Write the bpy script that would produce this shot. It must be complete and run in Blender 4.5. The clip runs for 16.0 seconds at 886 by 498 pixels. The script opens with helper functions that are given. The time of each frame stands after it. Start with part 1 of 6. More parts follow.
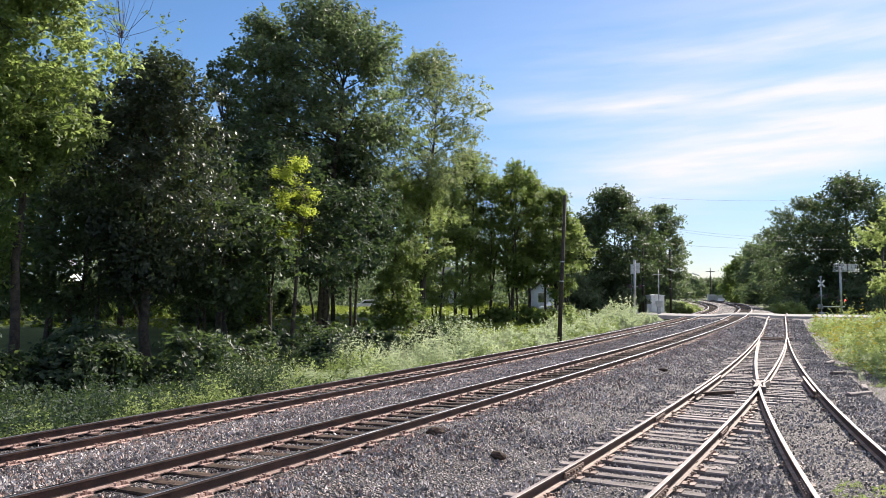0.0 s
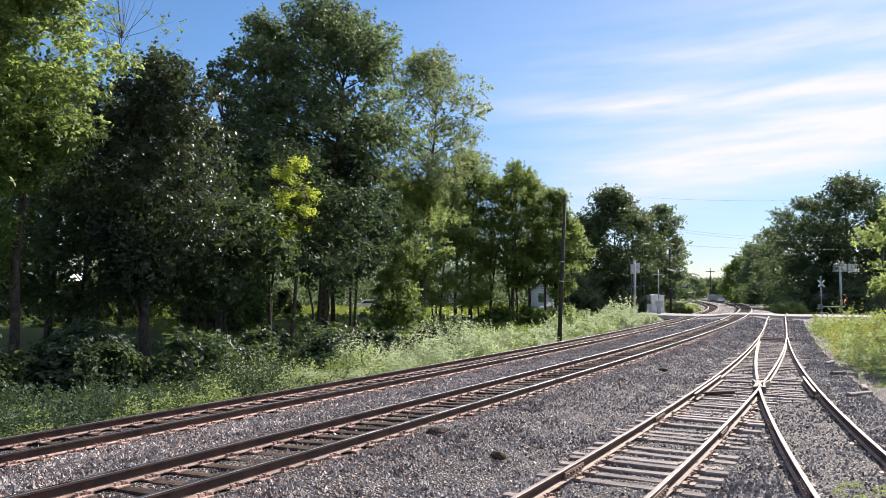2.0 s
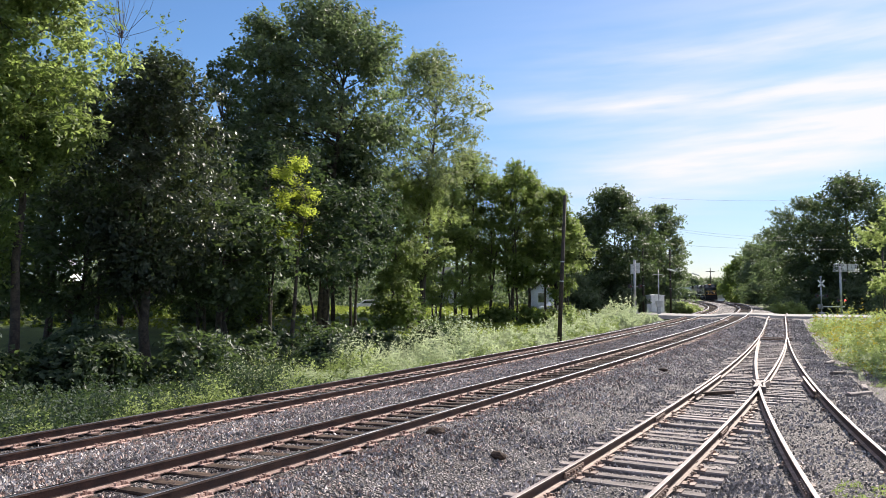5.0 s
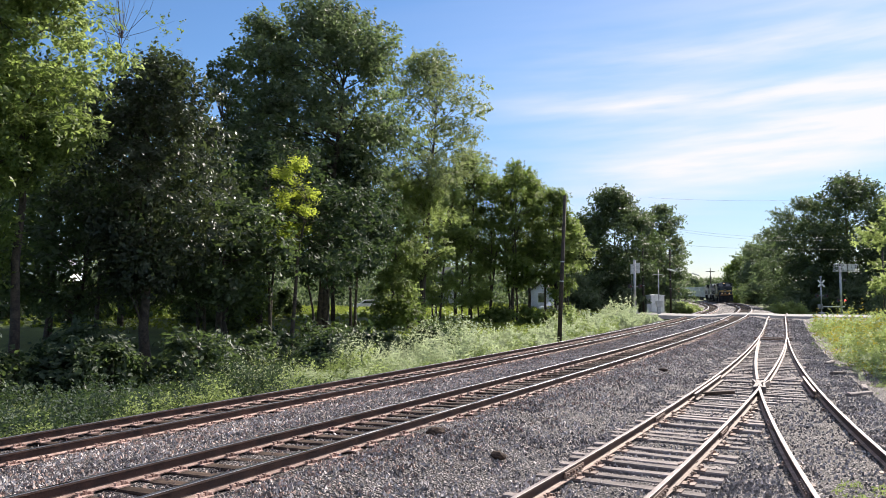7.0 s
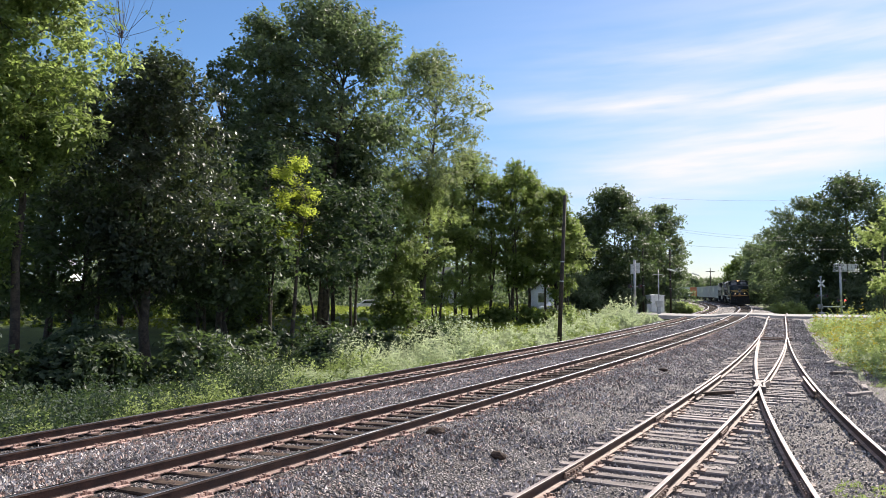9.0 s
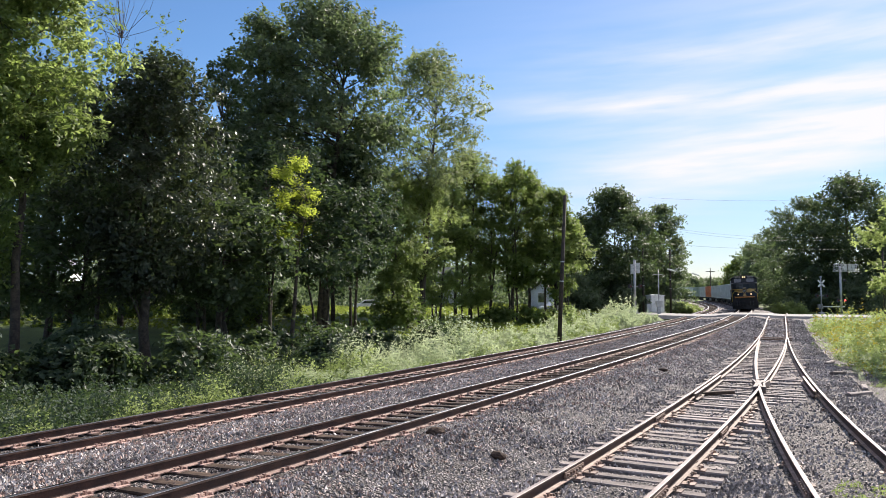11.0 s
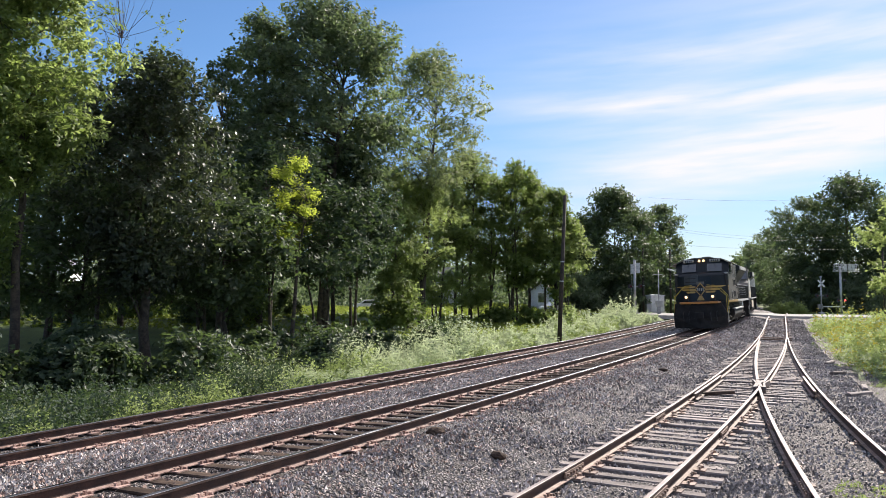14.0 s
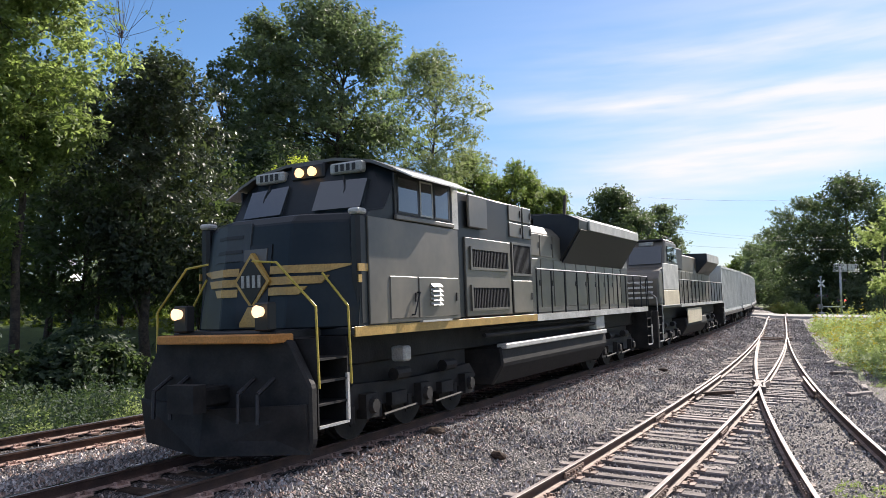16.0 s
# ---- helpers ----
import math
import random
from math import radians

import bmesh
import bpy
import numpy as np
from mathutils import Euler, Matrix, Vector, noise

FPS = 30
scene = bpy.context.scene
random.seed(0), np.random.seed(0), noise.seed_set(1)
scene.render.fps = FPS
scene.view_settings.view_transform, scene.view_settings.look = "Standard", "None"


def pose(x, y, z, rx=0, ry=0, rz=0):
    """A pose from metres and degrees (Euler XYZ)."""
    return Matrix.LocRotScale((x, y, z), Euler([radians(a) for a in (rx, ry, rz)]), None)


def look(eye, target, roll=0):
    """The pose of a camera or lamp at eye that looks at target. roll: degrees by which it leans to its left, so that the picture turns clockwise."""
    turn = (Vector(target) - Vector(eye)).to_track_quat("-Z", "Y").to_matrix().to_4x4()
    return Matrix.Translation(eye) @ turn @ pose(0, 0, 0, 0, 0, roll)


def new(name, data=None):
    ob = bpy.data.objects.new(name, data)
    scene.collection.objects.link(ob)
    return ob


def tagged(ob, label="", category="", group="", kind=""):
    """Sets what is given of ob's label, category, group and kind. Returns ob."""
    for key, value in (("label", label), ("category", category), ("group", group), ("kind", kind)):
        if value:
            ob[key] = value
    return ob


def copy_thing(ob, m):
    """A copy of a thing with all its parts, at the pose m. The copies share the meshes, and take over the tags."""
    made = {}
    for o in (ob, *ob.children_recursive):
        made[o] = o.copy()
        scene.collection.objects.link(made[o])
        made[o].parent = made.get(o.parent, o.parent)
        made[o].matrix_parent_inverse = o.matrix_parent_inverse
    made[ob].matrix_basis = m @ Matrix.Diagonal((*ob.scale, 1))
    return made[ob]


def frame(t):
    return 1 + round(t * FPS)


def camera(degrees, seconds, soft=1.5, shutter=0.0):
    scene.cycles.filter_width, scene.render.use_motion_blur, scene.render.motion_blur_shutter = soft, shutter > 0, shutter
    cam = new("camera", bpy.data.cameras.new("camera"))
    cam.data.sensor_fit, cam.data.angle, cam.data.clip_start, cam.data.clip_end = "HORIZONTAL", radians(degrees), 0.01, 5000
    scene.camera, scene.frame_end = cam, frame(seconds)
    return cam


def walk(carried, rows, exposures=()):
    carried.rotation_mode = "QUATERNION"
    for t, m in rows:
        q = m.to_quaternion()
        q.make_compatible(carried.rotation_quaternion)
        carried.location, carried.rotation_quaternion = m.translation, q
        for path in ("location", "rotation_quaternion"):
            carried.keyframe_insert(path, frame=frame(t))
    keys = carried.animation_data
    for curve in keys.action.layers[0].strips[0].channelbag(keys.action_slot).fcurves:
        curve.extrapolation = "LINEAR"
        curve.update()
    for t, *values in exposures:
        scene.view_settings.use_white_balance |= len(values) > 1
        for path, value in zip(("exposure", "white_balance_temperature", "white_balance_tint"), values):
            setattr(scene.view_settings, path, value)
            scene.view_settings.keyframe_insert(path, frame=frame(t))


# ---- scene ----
# camera: stands still, 2.3 m above the rail heads, looking slightly up
cam = camera(60.66, 16.0, soft=0.55)
EYE = pose(0, 0, 2.30, 93.246, 0, 0)
walk(cam, [(0.0, EYE), (16.0, EYE)], exposures=[(0.0, 0.95, 6600, 14), (16.0, 0.95, 6600, 14)])

# daylight: sun ahead, to the right, a third of the way up the sky, thin streaky cloud
SUN_AZ, SUN_EL = radians(37.6), radians(35)
SUN_DIR = Vector((math.sin(SUN_AZ) * math.cos(SUN_EL), math.cos(SUN_AZ) * math.cos(SUN_EL), math.sin(SUN_EL)))
sun_data = bpy.data.lights.new("sun", "SUN")
sun_data.energy, sun_data.angle, sun_data.color = 5.0, radians(0.55), (1.0, 0.94, 0.84)
sun = new("sun", sun_data)
sun.matrix_world = look(SUN_DIR * 200, (0, 0, 0))


def make_world():
    w = bpy.data.worlds.new("sky")
    scene.world = w
    w.use_nodes = True
    nt = w.node_tree
    nt.nodes.clear()
    N, L = nt.nodes.new, nt.links.new
    out, bg = N("ShaderNodeOutputWorld"), N("ShaderNodeBackground")
    sky = N("ShaderNodeTexSky")
    sky.sky_type, sky.sun_disc = "NISHITA", False
    sky.sun_elevation, sky.sun_rotation = SUN_EL, SUN_AZ
    sky.air_density, sky.dust_density, sky.ozone_density = 1.0, 0.15, 3.0
    co, sep = N("ShaderNodeTexCoord"), N("ShaderNodeSeparateXYZ")
    L(co.outputs["Generated"], sep.inputs[0])

    def m(op, a, b=None):
        n = N("ShaderNodeMath")
        n.operation = op
        for i, v in enumerate((a, b)):
            if v is None:
                continue
            if isinstance(v, (int, float)):
                n.inputs[i].default_value = v
            else:
                L(v, n.inputs[i])
        return n.outputs[0]

    zz = m("ADD", m("MAXIMUM", sep.outputs[2], 0.0), 0.10)
    cx, cy = m("DIVIDE", sep.outputs[0], zz), m("DIVIDE", sep.outputs[1], zz)
    comb = N("ShaderNodeCombineXYZ")
    L(cx, comb.inputs[0]), L(cy, comb.inputs[1])

    def layer(rot, sx, sy, off, scale, detail, lo, hi, dist):
        mp, no, rp = N("ShaderNodeMapping"), N("ShaderNodeTexNoise"), N("ShaderNodeMapRange")
        mp.inputs["Rotation"].default_value = (0, 0, radians(rot))
        mp.inputs["Scale"].default_value = (sx, sy, 1)
        mp.inputs["Location"].default_value = off
        L(comb.outputs[0], mp.inputs[0]), L(mp.outputs[0], no.inputs["Vector"])
        no.inputs["Scale"].default_value, no.inputs["Detail"].default_value = scale, detail
        no.inputs["Distortion"].default_value = dist
        rp.interpolation_type = "SMOOTHSTEP"
        rp.inputs["From Min"].default_value, rp.inputs["From Max"].default_value = lo, hi
        L(no.outputs["Fac"], rp.inputs["Value"])
        return rp.outputs["Result"]

    broad = layer(14, 0.42, 1.25, (0.7, 0.35, 0), 1.0, 4, 0.42, 0.72, 0.3)
    thin = layer(10, 0.35, 2.6, (2.1, 1.4, 0), 1.5, 7, 0.45, 0.78, 0.5)
    veil = m("MINIMUM", m("ADD", m("MULTIPLY", broad, 0.85), m("MULTIPLY", thin, 0.45)), 1.0)
    side = N("ShaderNodeMapRange")          # the cloud thins out away from the sun's side
    side.interpolation_type = "SMOOTHSTEP"
    side.inputs["From Min"].default_value, side.inputs["From Max"].default_value = -0.25, 0.25
    L(sep.outputs[0], side.inputs["Value"])
    veil = m("MULTIPLY", veil, m("ADD", m("MULTIPLY", side.outputs["Result"], 0.85), 0.15))
    high = N("ShaderNodeMapRange")          # a thin even veil added overhead, out of view, to brighten the shade
    high.interpolation_type = "SMOOTHSTEP"
    high.inputs["From Min"].default_value, high.inputs["From Max"].default_value = 0.42, 0.75
    high.inputs["To Max"].default_value = 2.2
    L(sep.outputs[2], high.inputs["Value"])
    veil = m("ADD", veil, high.outputs["Result"])
    rise = N("ShaderNodeMapRange")          # clear air just above the horizon
    rise.interpolation_type = "SMOOTHSTEP"
    rise.inputs["From Min"].default_value, rise.inputs["From Max"].default_value = 0.03, 0.13
    L(sep.outputs[2], rise.inputs["Value"])
    veil = m("MULTIPLY", veil, rise.outputs["Result"])
    # long cirrus bands ahead, on the sun's side, ragged by stretched noise
    az, el = m("ARCTAN2", sep.outputs[0], sep.outputs[1]), m("ARCSINE", sep.outputs[2])
    flow = N("ShaderNodeCombineXYZ")
    L(m("MULTIPLY", az, 2.2), flow.inputs[0]), L(m("ADD", m("MULTIPLY", el, 17.0), m("MULTIPLY", az, -0.7)), flow.inputs[1])
    rag, fine = N("ShaderNodeTexNoise"), N("ShaderNodeTexNoise")
    rag.inputs["Scale"].default_value, rag.inputs["Detail"].default_value = 1.3, 5
    fine.inputs["Scale"].default_value, fine.inputs["Detail"].default_value = 3.4, 7
    L(flow.outputs[0], rag.inputs["Vector"]), L(flow.outputs[0], fine.inputs["Vector"])
    bent = m("ADD", el, m("MULTIPLY", m("SUBTRACT", rag.outputs["Fac"], 0.5), 0.042))
    wisp = N("ShaderNodeMapRange")
    wisp.inputs["From Min"].default_value, wisp.inputs["From Max"].default_value = 0.3, 0.7
    wisp.inputs["To Min"].default_value, wisp.inputs["To Max"].default_value = 0.5, 1.1
    L(fine.outputs["Fac"], wisp.inputs["Value"])
    total = m("MULTIPLY", veil, 0.22)
    for c0, c1, width, a0, a1, amount in ((0.238, 0.0, 0.013, 0.0, 0.30, 0.62), (0.106, 0.150, 0.027, 0.04, 0.30, 0.88), (0.301, -0.02, 0.012, 0.08, 0.5, 0.50), (0.350, -0.03, 0.012, 0.2, 0.6, 0.30), (0.20, 0.0, 0.010, 0.0, 0.4, 0.30), (0.25, 0.0, 0.07, -0.12, 0.30, 0.27)):
        off = m("DIVIDE", m("SUBTRACT", bent, m("ADD", m("MULTIPLY", az, c1), c0)), width)
        band = m("EXPONENT", m("MULTIPLY", m("MULTIPLY", off, off), -0.5))
        reach = N("ShaderNodeMapRange")
        reach.interpolation_type = "SMOOTHSTEP"
        reach.inputs["From Min"].default_value, reach.inputs["From Max"].default_value = a0, a1
        L(az, reach.inputs["Value"])
        band = m("MULTIPLY", m("MULTIPLY", band, reach.outputs["Result"]), m("MULTIPLY", wisp.outputs["Result"], amount))
        total = m("ADD", total, band)
    veil = m("MINIMUM", total, 0.94)
    mix = N("ShaderNodeMix")
    mix.data_type = "RGBA"
    mix.inputs["B"].default_value = (8.3, 8.3, 9.0, 1)
    tint = N("ShaderNodeMix")            # a clean, cool blue
    tint.data_type, tint.blend_type = "RGBA", "MULTIPLY"
    tint.inputs["Factor"].default_value = 1.0
    low = N("ShaderNodeMapRange")
    low.inputs["From Min"].default_value, low.inputs["From Max"].default_value = 0.0, 0.30
    low.interpolation_type = "SMOOTHSTEP"
    L(sep.outputs[2], low.inputs["Value"])
    L(ramp(nt, low.outputs["Result"], [(0.0, (0.70, 0.76, 0.92)), (1.0, (0.77, 1.01, 1.20))]), tint.inputs["B"])
    L(sky.outputs[0], tint.inputs["A"])
    L(veil, mix.inputs["Factor"]), L(tint.outputs["Result"], mix.inputs["A"])
    L(mix.outputs["Result"], bg.inputs[0])
    bg.inputs[1].default_value = 0.062
    L(bg.outputs[0], out.inputs[0])


# ---- materials ----
def ramp(nt, fac, stops):
    r = nt.nodes.new("ShaderNodeValToRGB")
    el = r.color_ramp.elements
    while len(el) < len(stops):
        el.new(0.5)
    for e, (p, c) in zip(el, stops):
        e.position, e.color = p, (*c, 1)
    nt.links.new(fac, r.inputs[0])
    return r.outputs[0]


make_world()


def mat(name, c1, c2, scale=4.0, rough=0.7, metal=0.0, bump=0.3, fine=40.0, vary="", amount=0.35, coat=0.0, lo=0.35, hi=0.65, depth=0.01, spec=0.5, grain=1.0):
    """Two colours mixed by coarse noise, fine grain over them, relief; vary: 'object' or 'island' shifts the value piece by piece."""
    ma = bpy.data.materials.new(name)
    ma.use_nodes = True
    nt = ma.node_tree
    N, L = nt.nodes.new, nt.links.new
    p = nt.nodes["Principled BSDF"]
    co = N("ShaderNodeTexCoord")
    a, b = N("ShaderNodeTexNoise"), N("ShaderNodeTexNoise")
    a.inputs["Scale"].default_value, a.inputs["Detail"].default_value = scale, 5
    b.inputs["Scale"].default_value, b.inputs["Detail"].default_value = fine, 4
    L(co.outputs["Object"], a.inputs["Vector"]), L(co.outputs["Object"], b.inputs["Vector"])
    col = ramp(nt, a.outputs["Fac"], [(lo, c1), (hi, c2)])
    mr = N("ShaderNodeMapRange")
    mr.inputs["From Min"].default_value, mr.inputs["From Max"].default_value = 0.3, 0.7
    mr.inputs["To Min"].default_value, mr.inputs["To Max"].default_value = 1 - 0.22 * grain, 1 + 0.2 * grain
    L(b.outputs["Fac"], mr.inputs["Value"])
    value = mr.outputs[0]
    if vary:
        src = N("ShaderNodeObjectInfo").outputs["Random"] if vary == "object" else N("ShaderNodeNewGeometry").outputs["Random Per Island"]
        v = N("ShaderNodeMapRange")
        v.inputs["To Min"].default_value, v.inputs["To Max"].default_value = 1 - amount, 1 + amount
        L(src, v.inputs["Value"])
        mu = N("ShaderNodeMath")
        mu.operation = "MULTIPLY"
        L(value, mu.inputs[0]), L(v.outputs[0], mu.inputs[1])
        value = mu.outputs[0]
    hs = N("ShaderNodeHueSaturation")
    L(col, hs.inputs["Color"]), L(value, hs.inputs["Value"])
    L(hs.outputs[0], p.inputs["Base Color"])
    rr = N("ShaderNodeMapRange")
    rr.inputs["To Min"].default_value, rr.inputs["To Max"].default_value = max(0.03, rough - 0.12), min(1, rough + 0.12)
    L(a.outputs["Fac"], rr.inputs["Value"]), L(rr.outputs[0], p.inputs["Roughness"])
    p.inputs["Metallic"].default_value, p.inputs["Coat Weight"].default_value = metal, coat
    p.inputs["Specular IOR Level"].default_value = spec
    if bump:
        bu = N("ShaderNodeBump")
        bu.inputs["Strength"].default_value, bu.inputs["Distance"].default_value = bump, depth
        L(b.outputs["Fac"], bu.inputs["Height"]), L(bu.outputs[0], p.inputs["Normal"])
    return ma


def leaf_mat(name, dark, light, glow, trans=0.45, rough=0.42, spec=0.3):
    """Leaves: the colour differs leaf by leaf and bough by bough; light passes through them."""
    ma = bpy.data.materials.new(name)
    ma.use_nodes = True
    nt = ma.node_tree
    N, L = nt.nodes.new, nt.links.new
    p, out = nt.nodes["Principled BSDF"], nt.nodes["Material Output"]
    geo, co, no = N("ShaderNodeNewGeometry"), N("ShaderNodeTexCoord"), N("ShaderNodeTexNoise")
    no.inputs["Scale"].default_value, no.inputs["Detail"].default_value = 0.95, 3
    L(co.outputs["Object"], no.inputs["Vector"])
    mx = N("ShaderNodeMath")
    mx.operation = "MULTIPLY_ADD"
    mx.inputs[1].default_value = 0.42
    L(geo.outputs["Random Per Island"], mx.inputs[0])
    sc = N("ShaderNodeMath")
    sc.operation = "MULTIPLY"
    sc.inputs[1].default_value = 0.72
    L(no.outputs["Fac"], sc.inputs[0]), L(sc.outputs[0], mx.inputs[2])
    col = ramp(nt, mx.outputs[0], [(0.2, dark), (0.85, light)])
    gl = ramp(nt, mx.outputs[0], [(0.2, tuple(c * 0.6 for c in glow)), (0.85, glow)])
    L(col, p.inputs["Base Color"])
    p.inputs["Roughness"].default_value = rough
    p.inputs["Specular IOR Level"].default_value = spec
    tr, ms = N("ShaderNodeBsdfTranslucent"), N("ShaderNodeMixShader")
    L(gl, tr.inputs["Color"])
    ms.inputs[0].default_value = trans
    L(p.outputs[0], ms.inputs[1]), L(tr.outputs[0], ms.inputs[2]), L(ms.outputs[0], out.inputs["Surface"])
    return ma


def glow_mat(name, color, strength):
    ma = bpy.data.materials.new(name)
    ma.use_nodes = True
    p = ma.node_tree.nodes["Principled BSDF"]
    p.inputs["Base Color"].default_value = (*color, 1)
    p.inputs["Emission Color"].default_value = (*color, 1)
    p.inputs["Emission Strength"].default_value = strength
    return ma


def glass_mat(name, tint, rough=0.05):
    ma = bpy.data.materials.new(name)
    ma.use_nodes = True
    p = ma.node_tree.nodes["Principled BSDF"]
    p.inputs["Base Color"].default_value = (*tint, 1)
    p.inputs["Roughness"].default_value = rough
    p.inputs["Metallic"].default_value = 0.6
    p.inputs["Coat Weight"].default_value = 1.0
    p.inputs["Coat Roughness"].default_value = 0.02
    return ma


M_SOIL = mat("soil_and_grass", (0.055, 0.08, 0.018), (0.12, 0.165, 0.038), 0.25, 0.95, bump=0.7, fine=9, depth=0.06)


def ballast_mat():
    """Packed crushed stone: cells of differing grey with relief, browner in patches; shade in the gaps is painted dark.
    """
    ma = bpy.data.materials.new("packed_ballast")
    ma.use_nodes = True
    nt = ma.node_tree
    N, L = nt.nodes.new, nt.links.new
    p = nt.nodes["Principled BSDF"]
    co, warp, vo, big = N("ShaderNodeTexCoord"), N("ShaderNodeTexNoise"), N("ShaderNodeTexVoronoi"), N("ShaderNodeTexNoise")
    warp.inputs["Scale"].default_value = 30
    big.inputs["Scale"].default_value, big.inputs["Detail"].default_value = 0.7, 4
    vo.inputs["Scale"].default_value = 24
    mx = N("ShaderNodeVectorMath")
    mx.operation = "MULTIPLY_ADD"
    mx.inputs[1].default_value = (0.02, 0.02, 0.02)
    L(co.outputs["Object"], warp.inputs["Vector"]), L(co.outputs["Object"], big.inputs["Vector"])
    L(warp.outputs["Color"], mx.inputs[0]), L(co.outputs["Object"], mx.inputs[2]), L(mx.outputs[0], vo.inputs["Vector"])
    sep = N("ShaderNodeSeparateColor")
    L(vo.outputs["Color"], sep.inputs[0])
    cell = ramp(nt, sep.outputs[0], [(0.0, (0.05, 0.045, 0.045)), (0.5, (0.16, 0.145, 0.142)), (1.0, (0.42, 0.39, 0.38))])
    gap_shade = N("ShaderNodeMapRange")
    gap_shade.inputs["From Min"].default_value, gap_shade.inputs["From Max"].default_value = 0.35, 0.62
    gap_shade.inputs["To Min"].default_value, gap_shade.inputs["To Max"].default_value = 1.0, 0.10
    L(vo.outputs["Distance"], gap_shade.inputs["Value"])
    tone = ramp(nt, big.outputs["Fac"], [(0.35, (0.92, 0.84, 0.80)), (0.65, (1.05, 1.0, 1.0))])
    m1, m2 = N("ShaderNodeMix"), N("ShaderNodeMix")
    for q in (m1, m2):
        q.data_type, q.blend_type = "RGBA", "MULTIPLY"
        q.inputs["Factor"].default_value = 1.0
    L(cell, m1.inputs["A"]), L(gap_shade.outputs[0], m1.inputs["B"])
    L(m1.outputs["Result"], m2.inputs["A"]), L(tone, m2.inputs["B"])
    L(m2.outputs["Result"], p.inputs["Base Color"])
    p.inputs["Roughness"].default_value = 0.85
    bu = N("ShaderNodeBump")
    bu.inputs["Strength"].default_value, bu.inputs["Distance"].default_value = 1.0, 0.05
    bu.invert = True
    L(vo.outputs["Distance"], bu.inputs["Height"]), L(bu.outputs[0], p.inputs["Normal"])
    return ma


M_BALLAST = ballast_mat()
M_STONE_OILY = mat("oil_darkened_stone", (0.075, 0.062, 0.058), (0.18, 0.15, 0.14), 0.9, 0.75, bump=0.4, fine=60, vary="island", amount=0.6)
M_STONE = mat("ballast_stone", (0.21, 0.192, 0.186), (0.43, 0.395, 0.38), 0.9, 0.8, bump=0.4, fine=60, vary="island", amount=0.8)
M_STONE_RUST = mat("rusty_stone", (0.24, 0.165, 0.135), (0.44, 0.325, 0.275), 0.9, 0.85, bump=0.4, fine=60, vary="island", amount=0.5)
M_ASPHALT = mat("worn_asphalt", (0.16, 0.155, 0.15), (0.26, 0.25, 0.24), 0.6, 0.85, bump=0.5, fine=30)
M_CONCRETE = mat("concrete", (0.34, 0.32, 0.29), (0.48, 0.46, 0.42), 1.5, 0.85, bump=0.3, fine=25)
M_TIE = mat("creosoted_timber", (0.030, 0.021, 0.017), (0.085, 0.060, 0.046), 3.0, 0.9, bump=0.7, fine=26, vary="object", amount=0.4, spec=0.12)
M_TIE_GREY = mat("weathered_timber", (0.12, 0.10, 0.095), (0.29, 0.245, 0.225), 3.0, 0.88, bump=0.8, fine=26, vary="object", amount=0.35)
M_PLATE = mat("rusted_plate", (0.22, 0.135, 0.11), (0.44, 0.305, 0.26), 7.0, 0.75, bump=0.4, fine=60, vary="object", amount=0.3)
M_PLATE_DULL = mat("dull_rusted_plate", (0.16, 0.10, 0.075), (0.30, 0.22, 0.18), 7.0, 0.75, bump=0.4, fine=60, vary="object", amount=0.3)
M_RAIL = mat("brown_rail_rust", (0.035, 0.020, 0.016), (0.085, 0.048, 0.036), 3.0, 0.8, bump=0.3, fine=50)
M_RAIL_TOP = mat("polished_rail_head", (0.30, 0.29, 0.30), (0.46, 0.45, 0.46), 2.0, 0.30, metal=1.0, bump=0.05, fine=50)
M_RAIL_OLD = mat("dull_rail_head", (0.16, 0.13, 0.122), (0.28, 0.235, 0.222), 2.0, 0.62, metal=0.25, bump=0.15, fine=50)
M_BARK = mat("bark", (0.03, 0.024, 0.019), (0.085, 0.068, 0.052), 5.0, 0.95, bump=1.0, fine=20, depth=0.03)
M_POLE = mat("creosoted_pole", (0.022, 0.018, 0.016), (0.06, 0.048, 0.04), 6.0, 0.9, bump=0.6, fine=30)
M_GALV = mat("galvanised_steel", (0.34, 0.35, 0.36), (0.52, 0.53, 0.54), 5.0, 0.45, metal=0.6, bump=0.1)
M_WHITE = mat("white_paint", (0.66, 0.66, 0.64), (0.80, 0.80, 0.78), 2.0, 0.5, bump=0.1)
M_BLACK = mat("black_fitting", (0.018, 0.018, 0.02), (0.04, 0.04, 0.042), 6.0, 0.5, bump=0.15)
M_RED = mat("red_lens", (0.05, 0.004, 0.004), (0.09, 0.008, 0.008), 6.0, 0.2, bump=0)
M_RED_ON = glow_mat("lit_red_lens", (1.0, 0.06, 0.05), 1.4)
M_WIRE = mat("cable", (0.02, 0.02, 0.022), (0.04, 0.04, 0.045), 3.0, 0.6, bump=0)

